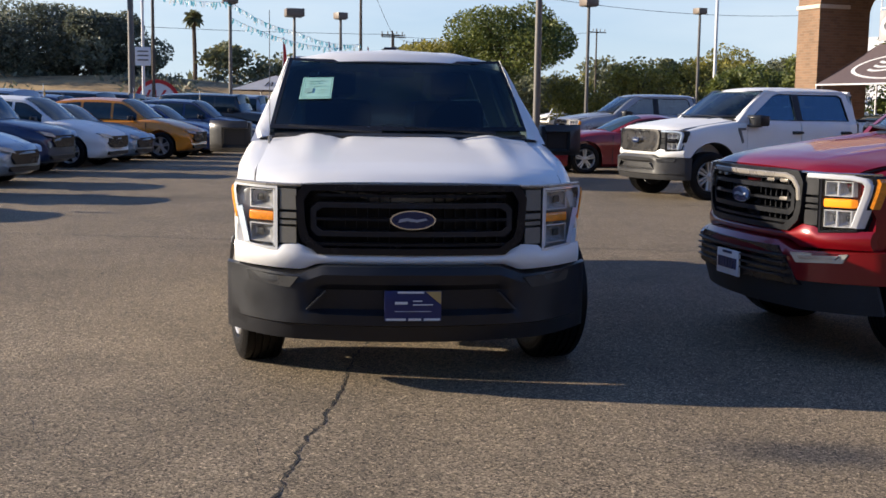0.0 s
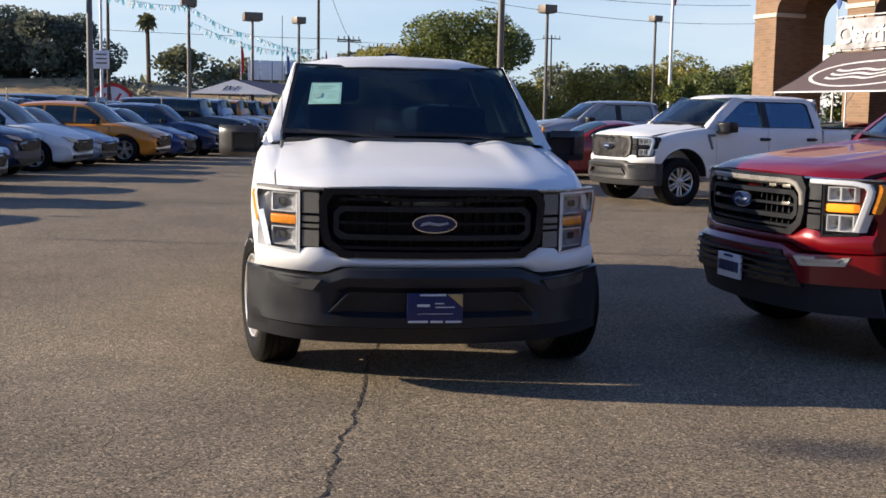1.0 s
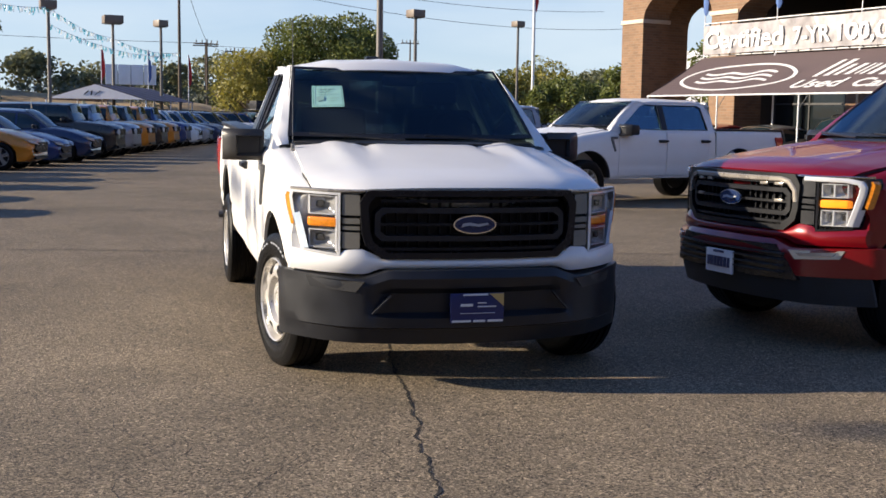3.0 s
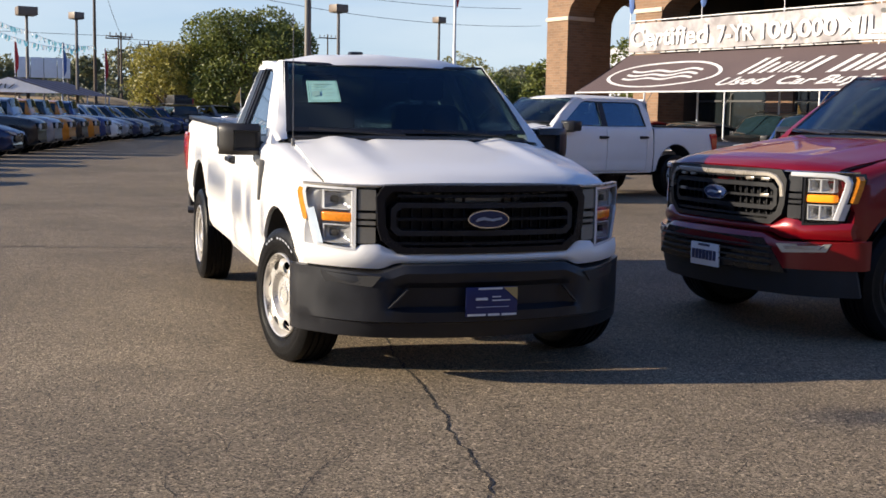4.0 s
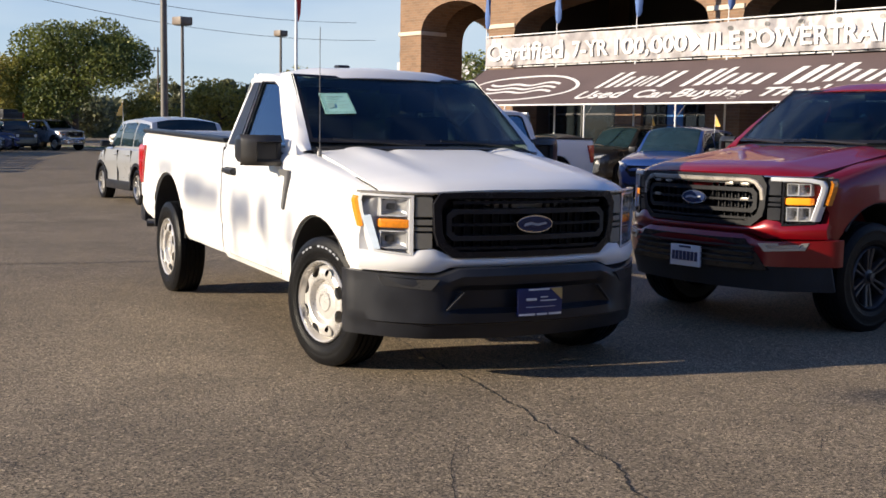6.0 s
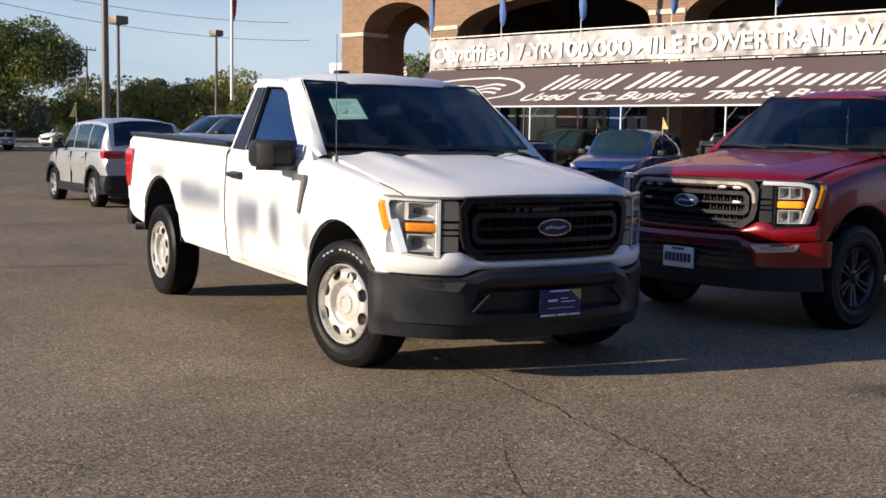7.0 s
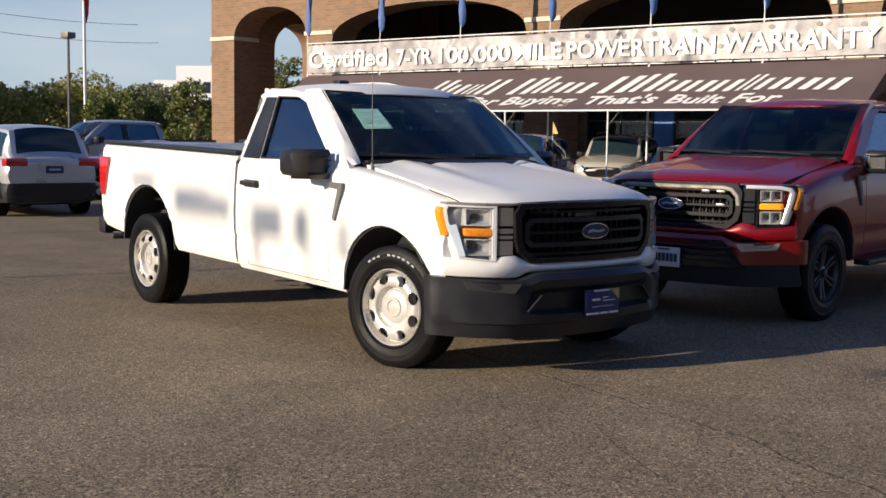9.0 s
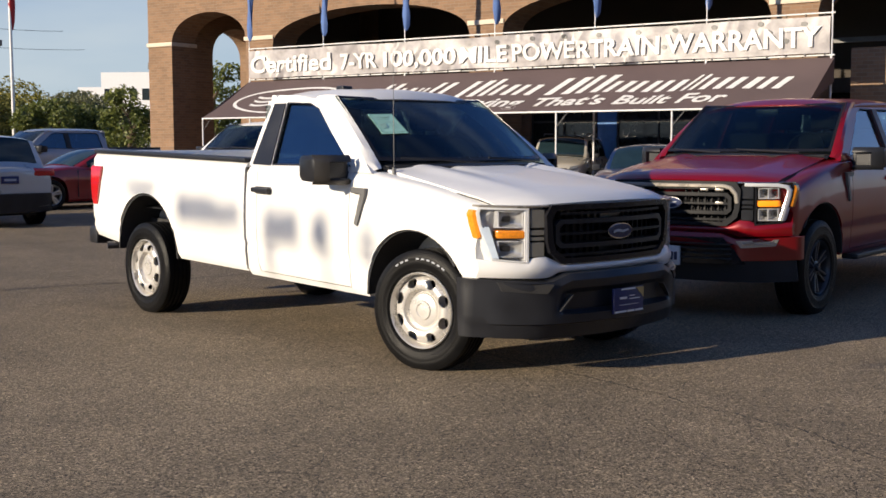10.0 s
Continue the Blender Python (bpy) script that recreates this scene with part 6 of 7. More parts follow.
def awning():
    T = thing("awning", BLD, "long brown canvas awning with white lettering", "awning")
    D = 2.25
    def sheet(u, v, d=0.0):
        s = -0.05 + 19.65 * u
        y = -D * v
        z = 3.60 - 1.27 * v - 0.05 * math.sin(math.pi * v) + 0.02 * math.sin(s * 1.93) * math.sin(math.pi * v)
        return Vector((s, y - 0.49 * d, z + 0.87 * d))
    bm = bmesh.new()
    grid(bm, 96, 10, sheet)
    thick(bm, 0.008)
    part("canvas", bm, M_AWNING, T)
    for s in (-0.05, 19.6):
        bm = bmesh.new()
        side_prism(bm, [(0, 3.60), (0, 3.0), (-D, 2.30), (-D, 2.33)], s - 0.004, s + 0.004)
        part("side_canvas", bm, M_AWNING, T)
    bm = bmesh.new()
    tube(bm, [(-0.05, -D, 2.31), (19.6, -D, 2.31)], 0.025, 8)
    part("front_bar", bm, M_WHITEPOLE, T, "white front bar")
    for k in range(7):
        s = -0.03 + 3.26 * k
        bm = bmesh.new()
        tube(bm, [(s, -D, 0), (s, -D, 2.31)], 0.025, 8)
        part("post", bm, M_WHITEPOLE, T, "thin white post")
        bm = bmesh.new()
        tube(bm, [(s, -0.02, 0), (s, -0.02, 3.62)], 0.03, 8)
        part("post", bm, M_WHITEPOLE, T)
        bm = bmesh.new()
        tube(bm, [(s, -D, 1.9), (s + 0.35, -D, 2.30)], 0.012, 6)
        part("brace", bm, M_GREYPLASTIC, T)
    # oval emblem: two rings and a plain slanted stroke, and the brand words as plain slanted blocks
    def flat(name, pts, d=0.012):
        """A plain shape lying on the canvas, from (s, fraction down the slope)."""
        bm = bmesh.new()
        vs = [bm.verts.new(sheet((s + 0.05) / 19.65, v, d)) for s, v in pts]
        bm.faces.new(vs)
        bmesh.ops.triangulate(bm, faces=bm.faces[:])
        part(name, bm, M_PRINTWHITE, T)
    bm = bmesh.new()
    n = 48
    for r0, r1 in ((1.0, 0.95),):
        A = [bm.verts.new(sheet((2.88 + 2.42 * r0 * math.cos(2 * math.pi * k / n) + 0.05) / 19.65, 0.55 + 0.34 * r0 * math.sin(2 * math.pi * k / n), 0.012)) for k in range(n)]
        B = [bm.verts.new(sheet((2.88 + 2.42 * (r1 - 0.01) * math.cos(2 * math.pi * k / n) + 0.05) / 19.65, 0.55 + 0.34 * (r1 - 0.06) * math.sin(2 * math.pi * k / n), 0.012)) for k in range(n)]
        for k in range(n):
            j = (k + 1) % n
            bm.faces.new((A[k], A[j], B[j], B[k]))
    part("emblem_ring", bm, M_PRINTWHITE, T, "white oval emblem outline")
    for h in (0.44, 0.54, 0.64):
        wave_line = [(1.3 + 3.1 * k / 12, h + 0.03 * math.sin(k * 1.1)) for k in range(13)]
        flat("emblem_stroke", [(s, v + 0.022) for s, v in wave_line] + [(s, v - 0.022) for s, v in wave_line[::-1]])
    def block_word(s0, s1, letters):
        """One brand word: each letter a plain slanted block, tall or low, wide or narrow."""
        total = sum(w for w, _ in letters)
        s = s0
        for w, t0 in letters:
            wide = (s1 - s0) * w / total
            a, b, t1 = s, s + wide - 0.16, 0.58
            l0 = t1 - t0
            if w < 0.5:
                flat("letter_block", [(a, t1), (b, t1), (b + l0, t0), (a + l0, t0)])
            else:
                for a0, a1 in ((a, a + 0.30 * (b - a)), (b - 0.34 * (b - a), b)):
                    flat("letter_block", [(a0, t1), (a1, t1), (a1 + l0, t0), (a0 + l0, t0)])
            s += wide
    block_word(6.0, 8.65, ((1.0, 0.22), (0.95, 0.34), (0.6, 0.34), (0.95, 0.22)))
    block_word(9.1, 11.8, ((1.0, 0.22), (0.4, 0.20), (0.9, 0.34), (0.9, 0.34)))
    block_word(12.1, 18.8, ((1.1, 0.22), (0.95, 0.20), (0.85, 0.34), (0.85, 0.34), (0.85, 0.34), (0.55, 0.26), (0.85, 0.34), (0.9, 0.34), (0.85, 0.34)))
    # second line, which can be read
    for body, s0, w in (("Used", 5.75, 1.85), ("Car", 7.95, 1.22), ("Buying", 9.3, 2.42), ("That's", 12.05, 2.12), ("Built", 14.45, 1.55), ("For", 16.2, 1.3)):
        txt = writing("lettering", body, 0.74, Matrix(), M_PRINTWHITE, T, width=w, extrude=0.003, shear=0.25, fat=0.016)
        me = txt.data
        for vtx in me.vertices:
            s, up, d = s0 + vtx.co.x, vtx.co.y, vtx.co.z
            vtx.co = sheet((s + 0.05) / 19.65, 0.86 - up / 2.58, 0.014 + d)
    return T


awning()


def banner():
    T = thing("banner", BLD, "crumpled grey vinyl banner with white lettering", "banner")
    s0, s1, z0, z1 = 0.0, 19.5, 3.70, 4.62
    r = random.Random(11)
    creases = [(r.uniform(0, 19.5), r.uniform(0.1, 0.35), r.uniform(-1.2, 1.2), r.uniform(0.012, 0.05)) for _ in range(130)]
    def wave(s, v):
        q = 0.015 * math.sin(s * 2.3 + v * 3) + 0.012 * math.sin(s * 5.1 - v * 4)
        for c, w, k, h in creases:
            d = (s - c - k * (v - 0.5) * 0.6) / w
            if abs(d) < 1:
                q += h * (1 - abs(d)) * (0.4 + 0.6 * math.sin(3 * v + c))
        return q * ease(s, (0, 0.3, 13.5, 15.5, 19.5), (0.3, 1, 1, 0.45, 0.3))
    def sheet(u, v, d=0.0):
        s = s0 + (s1 - s0) * u
        return Vector((s, -0.06 - wave(s, v) - d, z0 + (z1 - z0) * v + 0.02 * math.sin(s * 1.93) * (v - 0.5)))
    bm = bmesh.new()
    grid(bm, 420, 12, sheet)
    part("vinyl_sheet", bm, M_BANNER, T, fix=False)
    for body, a, w, size in (("Certified", 0.15, 3.45, 0.78), ("7-YR", 4.0, 1.5, 0.66), ("100,000", 5.75, 2.70, 0.66), ("MILE", 8.60, 1.62, 0.66), ("POWERTRAIN", 10.40, 4.58, 0.66), ("WARRANTY", 15.15, 4.15, 0.70)):
        txt = writing("lettering", body, size, Matrix(), M_PRINTWHITE, T, width=w, extrude=0.0, fat=0.018)
        me = txt.data
        tb = bmesh.new()
        tb.from_mesh(me)
        for q in range(5):
            bmesh.ops.triangulate(tb, faces=tb.faces[:])
            long_edges = [e for e in tb.edges if e.calc_length() > 0.05]
            if long_edges:
                bmesh.ops.subdivide_edges(tb, edges=long_edges, cuts=1)
        bmesh.ops.triangulate(tb, faces=tb.faces[:])
        tb.to_mesh(me)
        tb.free()
        for vtx in me.vertices:
            s, up = a + vtx.co.x, vtx.co.y
            vtx.co = sheet((s - s0) / (s1 - s0), (0.20 + up / 0.92), 0.05)
    # printed scatter of small dark emblems
    for k in range(26):
        s = 9.9 + 0.37 * k + r.uniform(-0.08, 0.08)
        z = (0.84, 0.60, 0.38)[k % 3] + r.uniform(-0.04, 0.04)
        bm = bmesh.new()
        vs = []
        for q in range(10):
            a = 2 * math.pi * q / 10
            vs.append(bm.verts.new(sheet((s + 0.085 * math.cos(a)) / 19.5, z + 0.07 * math.sin(a), 0.016)))
        bm.faces.new(vs)
        part("printed_dot", bm, M_GREYPLASTIC, T)
    for z in (3.66, 4.70):
        bm = bmesh.new()
        tube(bm, [(-0.05, 0, z), (19.6, 0, z)], 0.022, 8)
        part("rail", bm, M_WHITEPOLE, T, "white rail")
    for k in range(7):
        s = -0.03 + 3.26 * k
        bm = bmesh.new()
        tube(bm, [(s, 0, 3.6), (s, 0, 4.75)], 0.025, 8)
        part("post", bm, M_WHITEPOLE, T)
    for k in range(40):
        s = 0.25 + 0.49 * k
        for z in (3.68, 4.66):
            bm = bmesh.new()
            box(bm, s, s + 0.02, -0.06, 0.0, z - 0.03, z + 0.03)
            part("tie", bm, M_BLACK, T)
    return T


banner()


def furled_flag(k):
    s = -0.03 + 3.26 * k
    p = BLD @ Vector((s, 0, 0))
    T = thing("furled_flag", pose(p.x, p.y, 4.62, 0, 0, -76.35 + 13 * k), "blue flag hanging limp from a thin pole", "flag", "flags along the banner")
    bm = bmesh.new()
    tube(bm, [(0, 0, 0), (0, 0, 2.6)], 0.016, 6)
    part("pole", bm, M_WHITEPOLE, T)
    bm = bmesh.new()
    rg = []
    for z, w in ((0.35, 0.05), (0.5, 0.13), (0.8, 0.15), (1.3, 0.12), (1.8, 0.16), (2.2, 0.12), (2.5, 0.04)):
        rg.append([Vector((0.62 * w * math.cos(a) * (1 + 0.5 * math.sin(3 * a + 4 * z)) + w * 0.45 + 0.02 * math.sin(7 * z), w * 0.5 * math.sin(a), z)) for a in [2 * math.pi * q / 18 for q in range(18)]])
    loft(bm, rg)
    part("cloth", bm, M_FLAGBLUE, T, "blue cloth")


for k in range(7):
    furled_flag(k)


# ---- poles, wires and distance ----
def box_lamp(x, y, h, turn, name="parking_lot_lamp", w=0.62, hh=0.34):
    T = thing(name, pose(x, y, 0, 0, 0, turn), "tall steel parking-lot lamp with a brown box head", "street lamp", "parking lot lamps")
    bm = bmesh.new()
    tube(bm, [(0, 0, 0), (0, 0, h - hh)], 0.10, 10, [0.10, 0.075])
    part("pole", bm, M_POLE, T)
    bm = bmesh.new()
    box(bm, -0.22, 0.22, -0.22, 0.22, 0, 0.6, 0.03)
    part("base", bm, M_STONE, T, "concrete base")
    bm = bmesh.new()
    box(bm, -w / 2, w / 2, -w / 2, w / 2, h - hh, h, 0.03)
    part("lamp_head", bm, M_LAMPBOX, T)
    bm = bmesh.new()
    box(bm, -w / 2 + 0.06, w / 2 - 0.06, -w / 2 + 0.06, w / 2 - 0.06, h - hh - 0.03, h - hh, 0.01)
    part("lamp_lens", bm, M_GREYPLASTIC, T)
    return T


box_lamp(21.4, 63.75, 7.6, 20)
box_lamp(12.1, 52.2, 6.95, 20, w=0.72, hh=0.38)
box_lamp(-2.77, 60.0, 6.75, 10, w=1.0, hh=0.42)
box_lamp(-0.21, 62.0, 6.75, 30, w=0.62, hh=0.36)
box_lamp(-5.46, 50.8, 6.6, 10, w=0.72, hh=0.38)


def plain_pole(x, y, h, r, mat, label, name="pole"):
    T = thing(name, pose(x, y, 0), label, "pole")
    bm = bmesh.new()
    tube(bm, [(0, 0, 0), (0, 0, h)], r, 12, [r, r * 0.7])
    part("shaft", bm, mat, T)
    bm = bmesh.new()
    box(bm, -r * 1.8, r * 1.8, -r * 1.8, r * 1.8, 0, 0.25, 0.02)
    part("base", bm, M_STONE, T)
    return T


plain_pole(-8.15, 39.4, 9.5, 0.13, M_POLE, "tall plain steel pole", "steel_pole")
plain_pole(6.32, 33.2, 9.5, 0.13, M_POLE, "tall plain steel pole", "steel_pole")
fp = plain_pole(22.7, 64.5, 14.0, 0.11, M_WHITEPOLE, "tall white flagpole with a furled flag", "flagpole")
bm = bmesh.new()
loft(bm, [[Vector((0.12 + w * math.cos(a), 0.6 * w * math.sin(a), z)) for a in [2 * math.pi * q / 10 for q in range(10)]] for z, w in ((8.3, 0.04), (8.8, 0.16), (9.8, 0.22), (11, 0.16), (11.6, 0.05))])
part("furled_flag", bm, M_FLAGRED, fp, "limp red and white flag")

sp = plain_pole(-8.35, 43.4, 8.5, 0.07, M_WHITEPOLE, "white post with a blank white notice board", "sign_post")
bm = bmesh.new()
box(bm, -0.32, 0.32, -0.06, -0.03, 3.0, 3.75, 0.02)
sb = part("sign_board", bm, M_BILL, sp, "white notice board")
for z in (3.2, 3.38, 3.55):
    bm = bmesh.new()
    box(bm, -0.22, 0.22, -0.07, -0.055, z, z + 0.06)
    part("sign_bar", bm, M_GREYPLASTIC, sb)


def utility_pole(x, y, h, arm, turn, lean=0.0):
    T = thing("utility_pole", pose(x, y, 0, 0, lean, turn), "weathered wooden utility pole with a crossarm", "utility pole", "utility poles")
    bm = bmesh.new()
    tube(bm, [(0, 0, 0), (0, 0, h)], 0.11, 8, [0.13, 0.07])
    part("shaft", bm, M_WOODPOLE, T)
    bm = bmesh.new()
    box(bm, -arm, arm, -0.05, 0.05, h - 0.42, h - 0.31)
    part("crossarm", bm, M_WOODPOLE, T)
    for k in (-0.9, -0.4, 0.4, 0.9):
        bm = bmesh.new()
        tube(bm, [(k * arm, 0, h - 0.28), (k * arm, 0, h - 0.05)], 0.05, 6)
        part("insulator", bm, M_GREYPLASTIC, T)


UTIL = [(1.1, 70.0, 11.6, 1.1), (5.3, 113.9, 8.8, 1.3), (4.24, 94.0, 7.8, 1.0), (8.16, 113.7, 8.3, 1.0), (25.6, 111.0, 9.5, 1.0), (-12.0, 70.0, 12.5, 1.1)]
for x, y, h, arm in UTIL:
    utility_pole(x, y, h, arm, 15)


def hung(a, b, sag, n=24):
    a, b = Vector(a), Vector(b)
    return [a + (b - a) * (i / n) - Vector((0, 0, sag * 4 * (i / n) * (1 - i / n))) for i in range(n + 1)]


def wire(a, b, sag, r=0.018):
    bm = bmesh.new()
    tube(bm, hung(a, b, sag), r, 4)
    return tagged(part("cable", bm, M_WIRE), "thin black overhead cable", "cable", "overhead cables")


wire((-12.0, 70.0, 12.2), (1.1, 70.0, 11.2), 0.5)
wire((-60.0, 70.0, 13.2), (1.1, 70.0, 11.4), 1.0)
wire((1.1, 70.0, 11.2), (4.24, 94.0, 7.6), 0.4)
wire((4.24, 94.0, 7.6), (8.16, 113.7, 8.1), 0.4)
wire((1.1, 70.0, 11.5), (40.0, 95.0, 11.5), 1.0)
wire((1.1, 70.0, 10.6), (42.0, 95.0, 10.0), 1.2)
wire((-70.0, 80.0, 11.0), (4.24, 94.0, 7.5), 1.2)
wire((5.3, 113.9, 8.5), (25.6, 111.0, 9.2), 0.5)


PENNANT_MESH = {}


def bunting(a, b, sag, seed):
    T = thing("bunting", pose(0, 0, 0), "string of small silver and blue pennants", "bunting", "pennant strings")
    pts = hung(a, b, sag, 64)
    bm = bmesh.new()
    tube(bm, pts, 0.012, 4)
    part("cord", bm, M_WHITEPOLE, T)
    r = random.Random(seed)
    for i in range(64):
        if r.random() < 0.12:
            continue
        key = (i % 2, i % 7)
        if key not in PENNANT_MESH:
            bm = bmesh.new()
            p, d = Vector((0, 0, 0)), Vector((0, r.uniform(0.10, 0.17), 0))
            sw = Vector((r.uniform(-0.10, 0.10), r.uniform(-0.12, 0.12), -r.uniform(0.16, 0.34)))
            tw = Vector((r.uniform(-0.05, 0.05), r.uniform(-0.08, 0.08), r.uniform(-0.04, 0.04)))
            v = [bm.verts.new(c) for c in (p, p + d, p + d * 0.95 + sw * 0.55 + tw, p + d * 0.7 + sw, p + d * 0.1 + sw * 0.9 - tw)]
            bm.faces.new(v)
            o = part("pennant", bm, (M_BUNT_A, M_BUNT_B)[i % 2])
            PENNANT_MESH[key] = o.data
            bpy.data.objects.remove(o)
        o = new("pennant", PENNANT_MESH[key])
        o.parent = T
        way = pts[i + 1] - pts[i]
        o.matrix_local = pose(*pts[i], 0, 0, math.degrees(math.atan2(-way.x, way.y)) + r.uniform(-20, 20))


bunting((-8.15, 39.4, 5.9), (-5.46, 50.8, 6.3), 0.25, 1)
bunting((-8.15, 39.4, 7.0), (-5.46, 50.8, 7.05), 0.3, 2)
bunting((-5.46, 50.8, 6.3), (-2.77, 60.0, 5.55), 0.25, 3)
bunting((-5.46, 50.8, 5.55), (-0.21, 62.0, 4.75), 0.35, 4)
bunting((-2.77, 60.0, 5.55), (1.1, 70.0, 5.4), 0.3, 5)
bunting((-18.0, 40.0, 8.0), (-8.15, 39.4, 7.0), 0.4, 6)
bunting((-18.0, 41.0, 7.0), (-8.15, 39.4, 5.9), 0.4, 7)


def shade_strips():
    """Unseen strips, added high beside the lane to shade the white pickup's side softly."""
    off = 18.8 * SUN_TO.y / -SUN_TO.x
    T = thing("shade_strips", pose(-19.8, 0, 0), "unseen line of strips added to shade the white pickup", "bunting", "pennant strings")
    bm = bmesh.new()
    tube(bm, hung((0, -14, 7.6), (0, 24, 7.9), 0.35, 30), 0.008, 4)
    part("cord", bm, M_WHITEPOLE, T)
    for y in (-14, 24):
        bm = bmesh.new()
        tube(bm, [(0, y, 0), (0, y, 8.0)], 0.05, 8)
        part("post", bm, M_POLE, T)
    # strips placed and sized to cast each soft dark patch on the truck
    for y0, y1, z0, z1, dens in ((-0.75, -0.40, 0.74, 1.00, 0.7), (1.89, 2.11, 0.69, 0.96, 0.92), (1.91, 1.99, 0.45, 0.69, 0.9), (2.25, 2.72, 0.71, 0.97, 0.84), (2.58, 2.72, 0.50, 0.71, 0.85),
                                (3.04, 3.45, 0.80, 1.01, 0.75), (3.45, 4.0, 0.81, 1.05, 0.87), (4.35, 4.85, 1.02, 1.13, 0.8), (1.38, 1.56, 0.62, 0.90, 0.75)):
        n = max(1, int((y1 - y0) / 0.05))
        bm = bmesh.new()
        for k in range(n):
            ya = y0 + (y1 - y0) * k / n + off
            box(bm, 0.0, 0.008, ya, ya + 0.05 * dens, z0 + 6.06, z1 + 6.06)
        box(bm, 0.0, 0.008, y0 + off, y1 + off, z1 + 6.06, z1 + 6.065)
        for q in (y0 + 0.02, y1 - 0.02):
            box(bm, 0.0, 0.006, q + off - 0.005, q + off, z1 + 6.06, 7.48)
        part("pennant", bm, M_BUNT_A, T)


shade_strips()


def feather_flag(x, y, h, mat, label):
    T = thing("feather_flag", pose(x, y, 0), label, "flag", "feather flags")
    bm = bmesh.new()
    tube(bm, [(0, 0, 0), (0, 0, h)], 0.025, 6)
    part("pole", bm, M_WHITEPOLE, T)
    bm = bmesh.new()
    loft(bm, [[Vector((w * math.cos(a) + w, 0.3 * w * math.sin(a), z)) for a in [2 * math.pi * q / 8 for q in range(8)]] for z, w in ((h - 1.9, 0.02), (h - 1.6, 0.09), (h - 1.0, 0.10), (h - 0.4, 0.06), (h, 0.02))])
    part("cloth", bm, mat, T)


feather_flag(-3.4, 60.2, 5.2, M_FLAGRED, "red feather flag on a thin pole")
feather_flag(-0.9, 64.0, 5.2, M_FLAGBLUE, "dark blue feather flag on a thin pole")
feather_flag(1.4, 64.6, 5.0, M_FLAGRED, "red feather flag on a thin pole")


def tent():
    T = thing("sales_tent", pose(-3.64, 56.6, 0, 0, 0, -18), "white-gabled sales tent with a purple-grey striped roof", "tent")
    w, e, p, D = 2.6, 2.25, 3.0, 9.0
    bm = bmesh.new()
    prism(bm, [(-w, e), (w, e), (0, p)], 0, 0.05)
    g = part("gable", bm, M_TENT, T, "white gable")
    for x0, x1 in ((-0.62, -0.30), (-0.24, -0.12), (-0.05, 0.32)):
        bm = bmesh.new()
        prism(bm, [(x0, e + 0.2), (x0 + 0.07, e + 0.2), (x1, e + 0.42), (x1 - 0.07, e + 0.42)], -0.02, 0.0)
        part("emblem_stroke", bm, M_BLACK, g)
    n = 12
    for k in range(n):
        for s in (-1, 1):
            bm = bmesh.new()
            y0, y1 = D * k / n, D * (k + 1) / n
            vs = [bm.verts.new(c) for c in ((s * (w + 0.1), y0, e - 0.05), (s * (w + 0.1), y1, e - 0.05), (0, y1, p), (0, y0, p))]
            bm.faces.new(vs)
            thick(bm, 0.02)
            part("roof_panel", bm, M_TENTROOF if k % 2 else M_AWNING, T)
    for x in (-w, w):
        for y in (0.1, D / 2, D - 0.1):
            bm = bmesh.new()
            tube(bm, [(x, y, 0), (x, y, e)], 0.04, 8)
            part("leg", bm, M_WHITEPOLE, T)


tent()

ar = thing("arch_sign", pose(-11.8, 70.0, 0, 0, 0, 8), "white arched sign with a red border", "sign")
bm = bmesh.new()
half = [(1.35 * math.cos(math.radians(a)), 1.55 + 1.35 * math.sin(math.radians(a))) for a in range(0, 181, 10)]
prism(bm, [(1.35, 0.0)] + half + [(-1.35, 0.0)], 0.0, 0.12)
face = part("sign_board", bm, M_TENT, ar, "white arched board")
bm = bmesh.new()
strip_bar(bm, [(1.30, 0.0)] + [(x * 0.96, 1.55 + (z - 1.55) * 0.96) for x, z in half] + [(-1.30, 0.0)], 0.12, -0.03, 0.0)
part("border", bm, M_FLAGRED, face, "red border")
for x0, x1 in ((-0.75, -0.35), (-0.2, -0.05), (0.1, 0.6)):
    bm = bmesh.new()
    prism(bm, [(x0, 1.75), (x0 + 0.16, 1.75), (x1, 2.3), (x1 - 0.16, 2.3)], -0.02, 0.0)
    part("emblem_stroke", bm, M_FLAGRED, face)

bb = thing("billboard", pose(-1.9, 74.2, 0, 0, 0, 2), "blank white panelled board on posts", "billboard")
for k in range(4):
    bm = bmesh.new()
    box(bm, -1.6 + 0.82 * k, -0.82 + 0.82 * k, -0.05, 0.05, 3.45, 4.75, 0.01)
    part("panel", bm, M_BILL, bb)
for k in range(3):
    bm = bmesh.new()
    tube(bm, [(-1.5 + 1.5 * k, 0.1, 0), (-1.5 + 1.5 * k, 0.1, 4.7)], 0.06, 8)
    part("post", bm, M_POLE, bb)


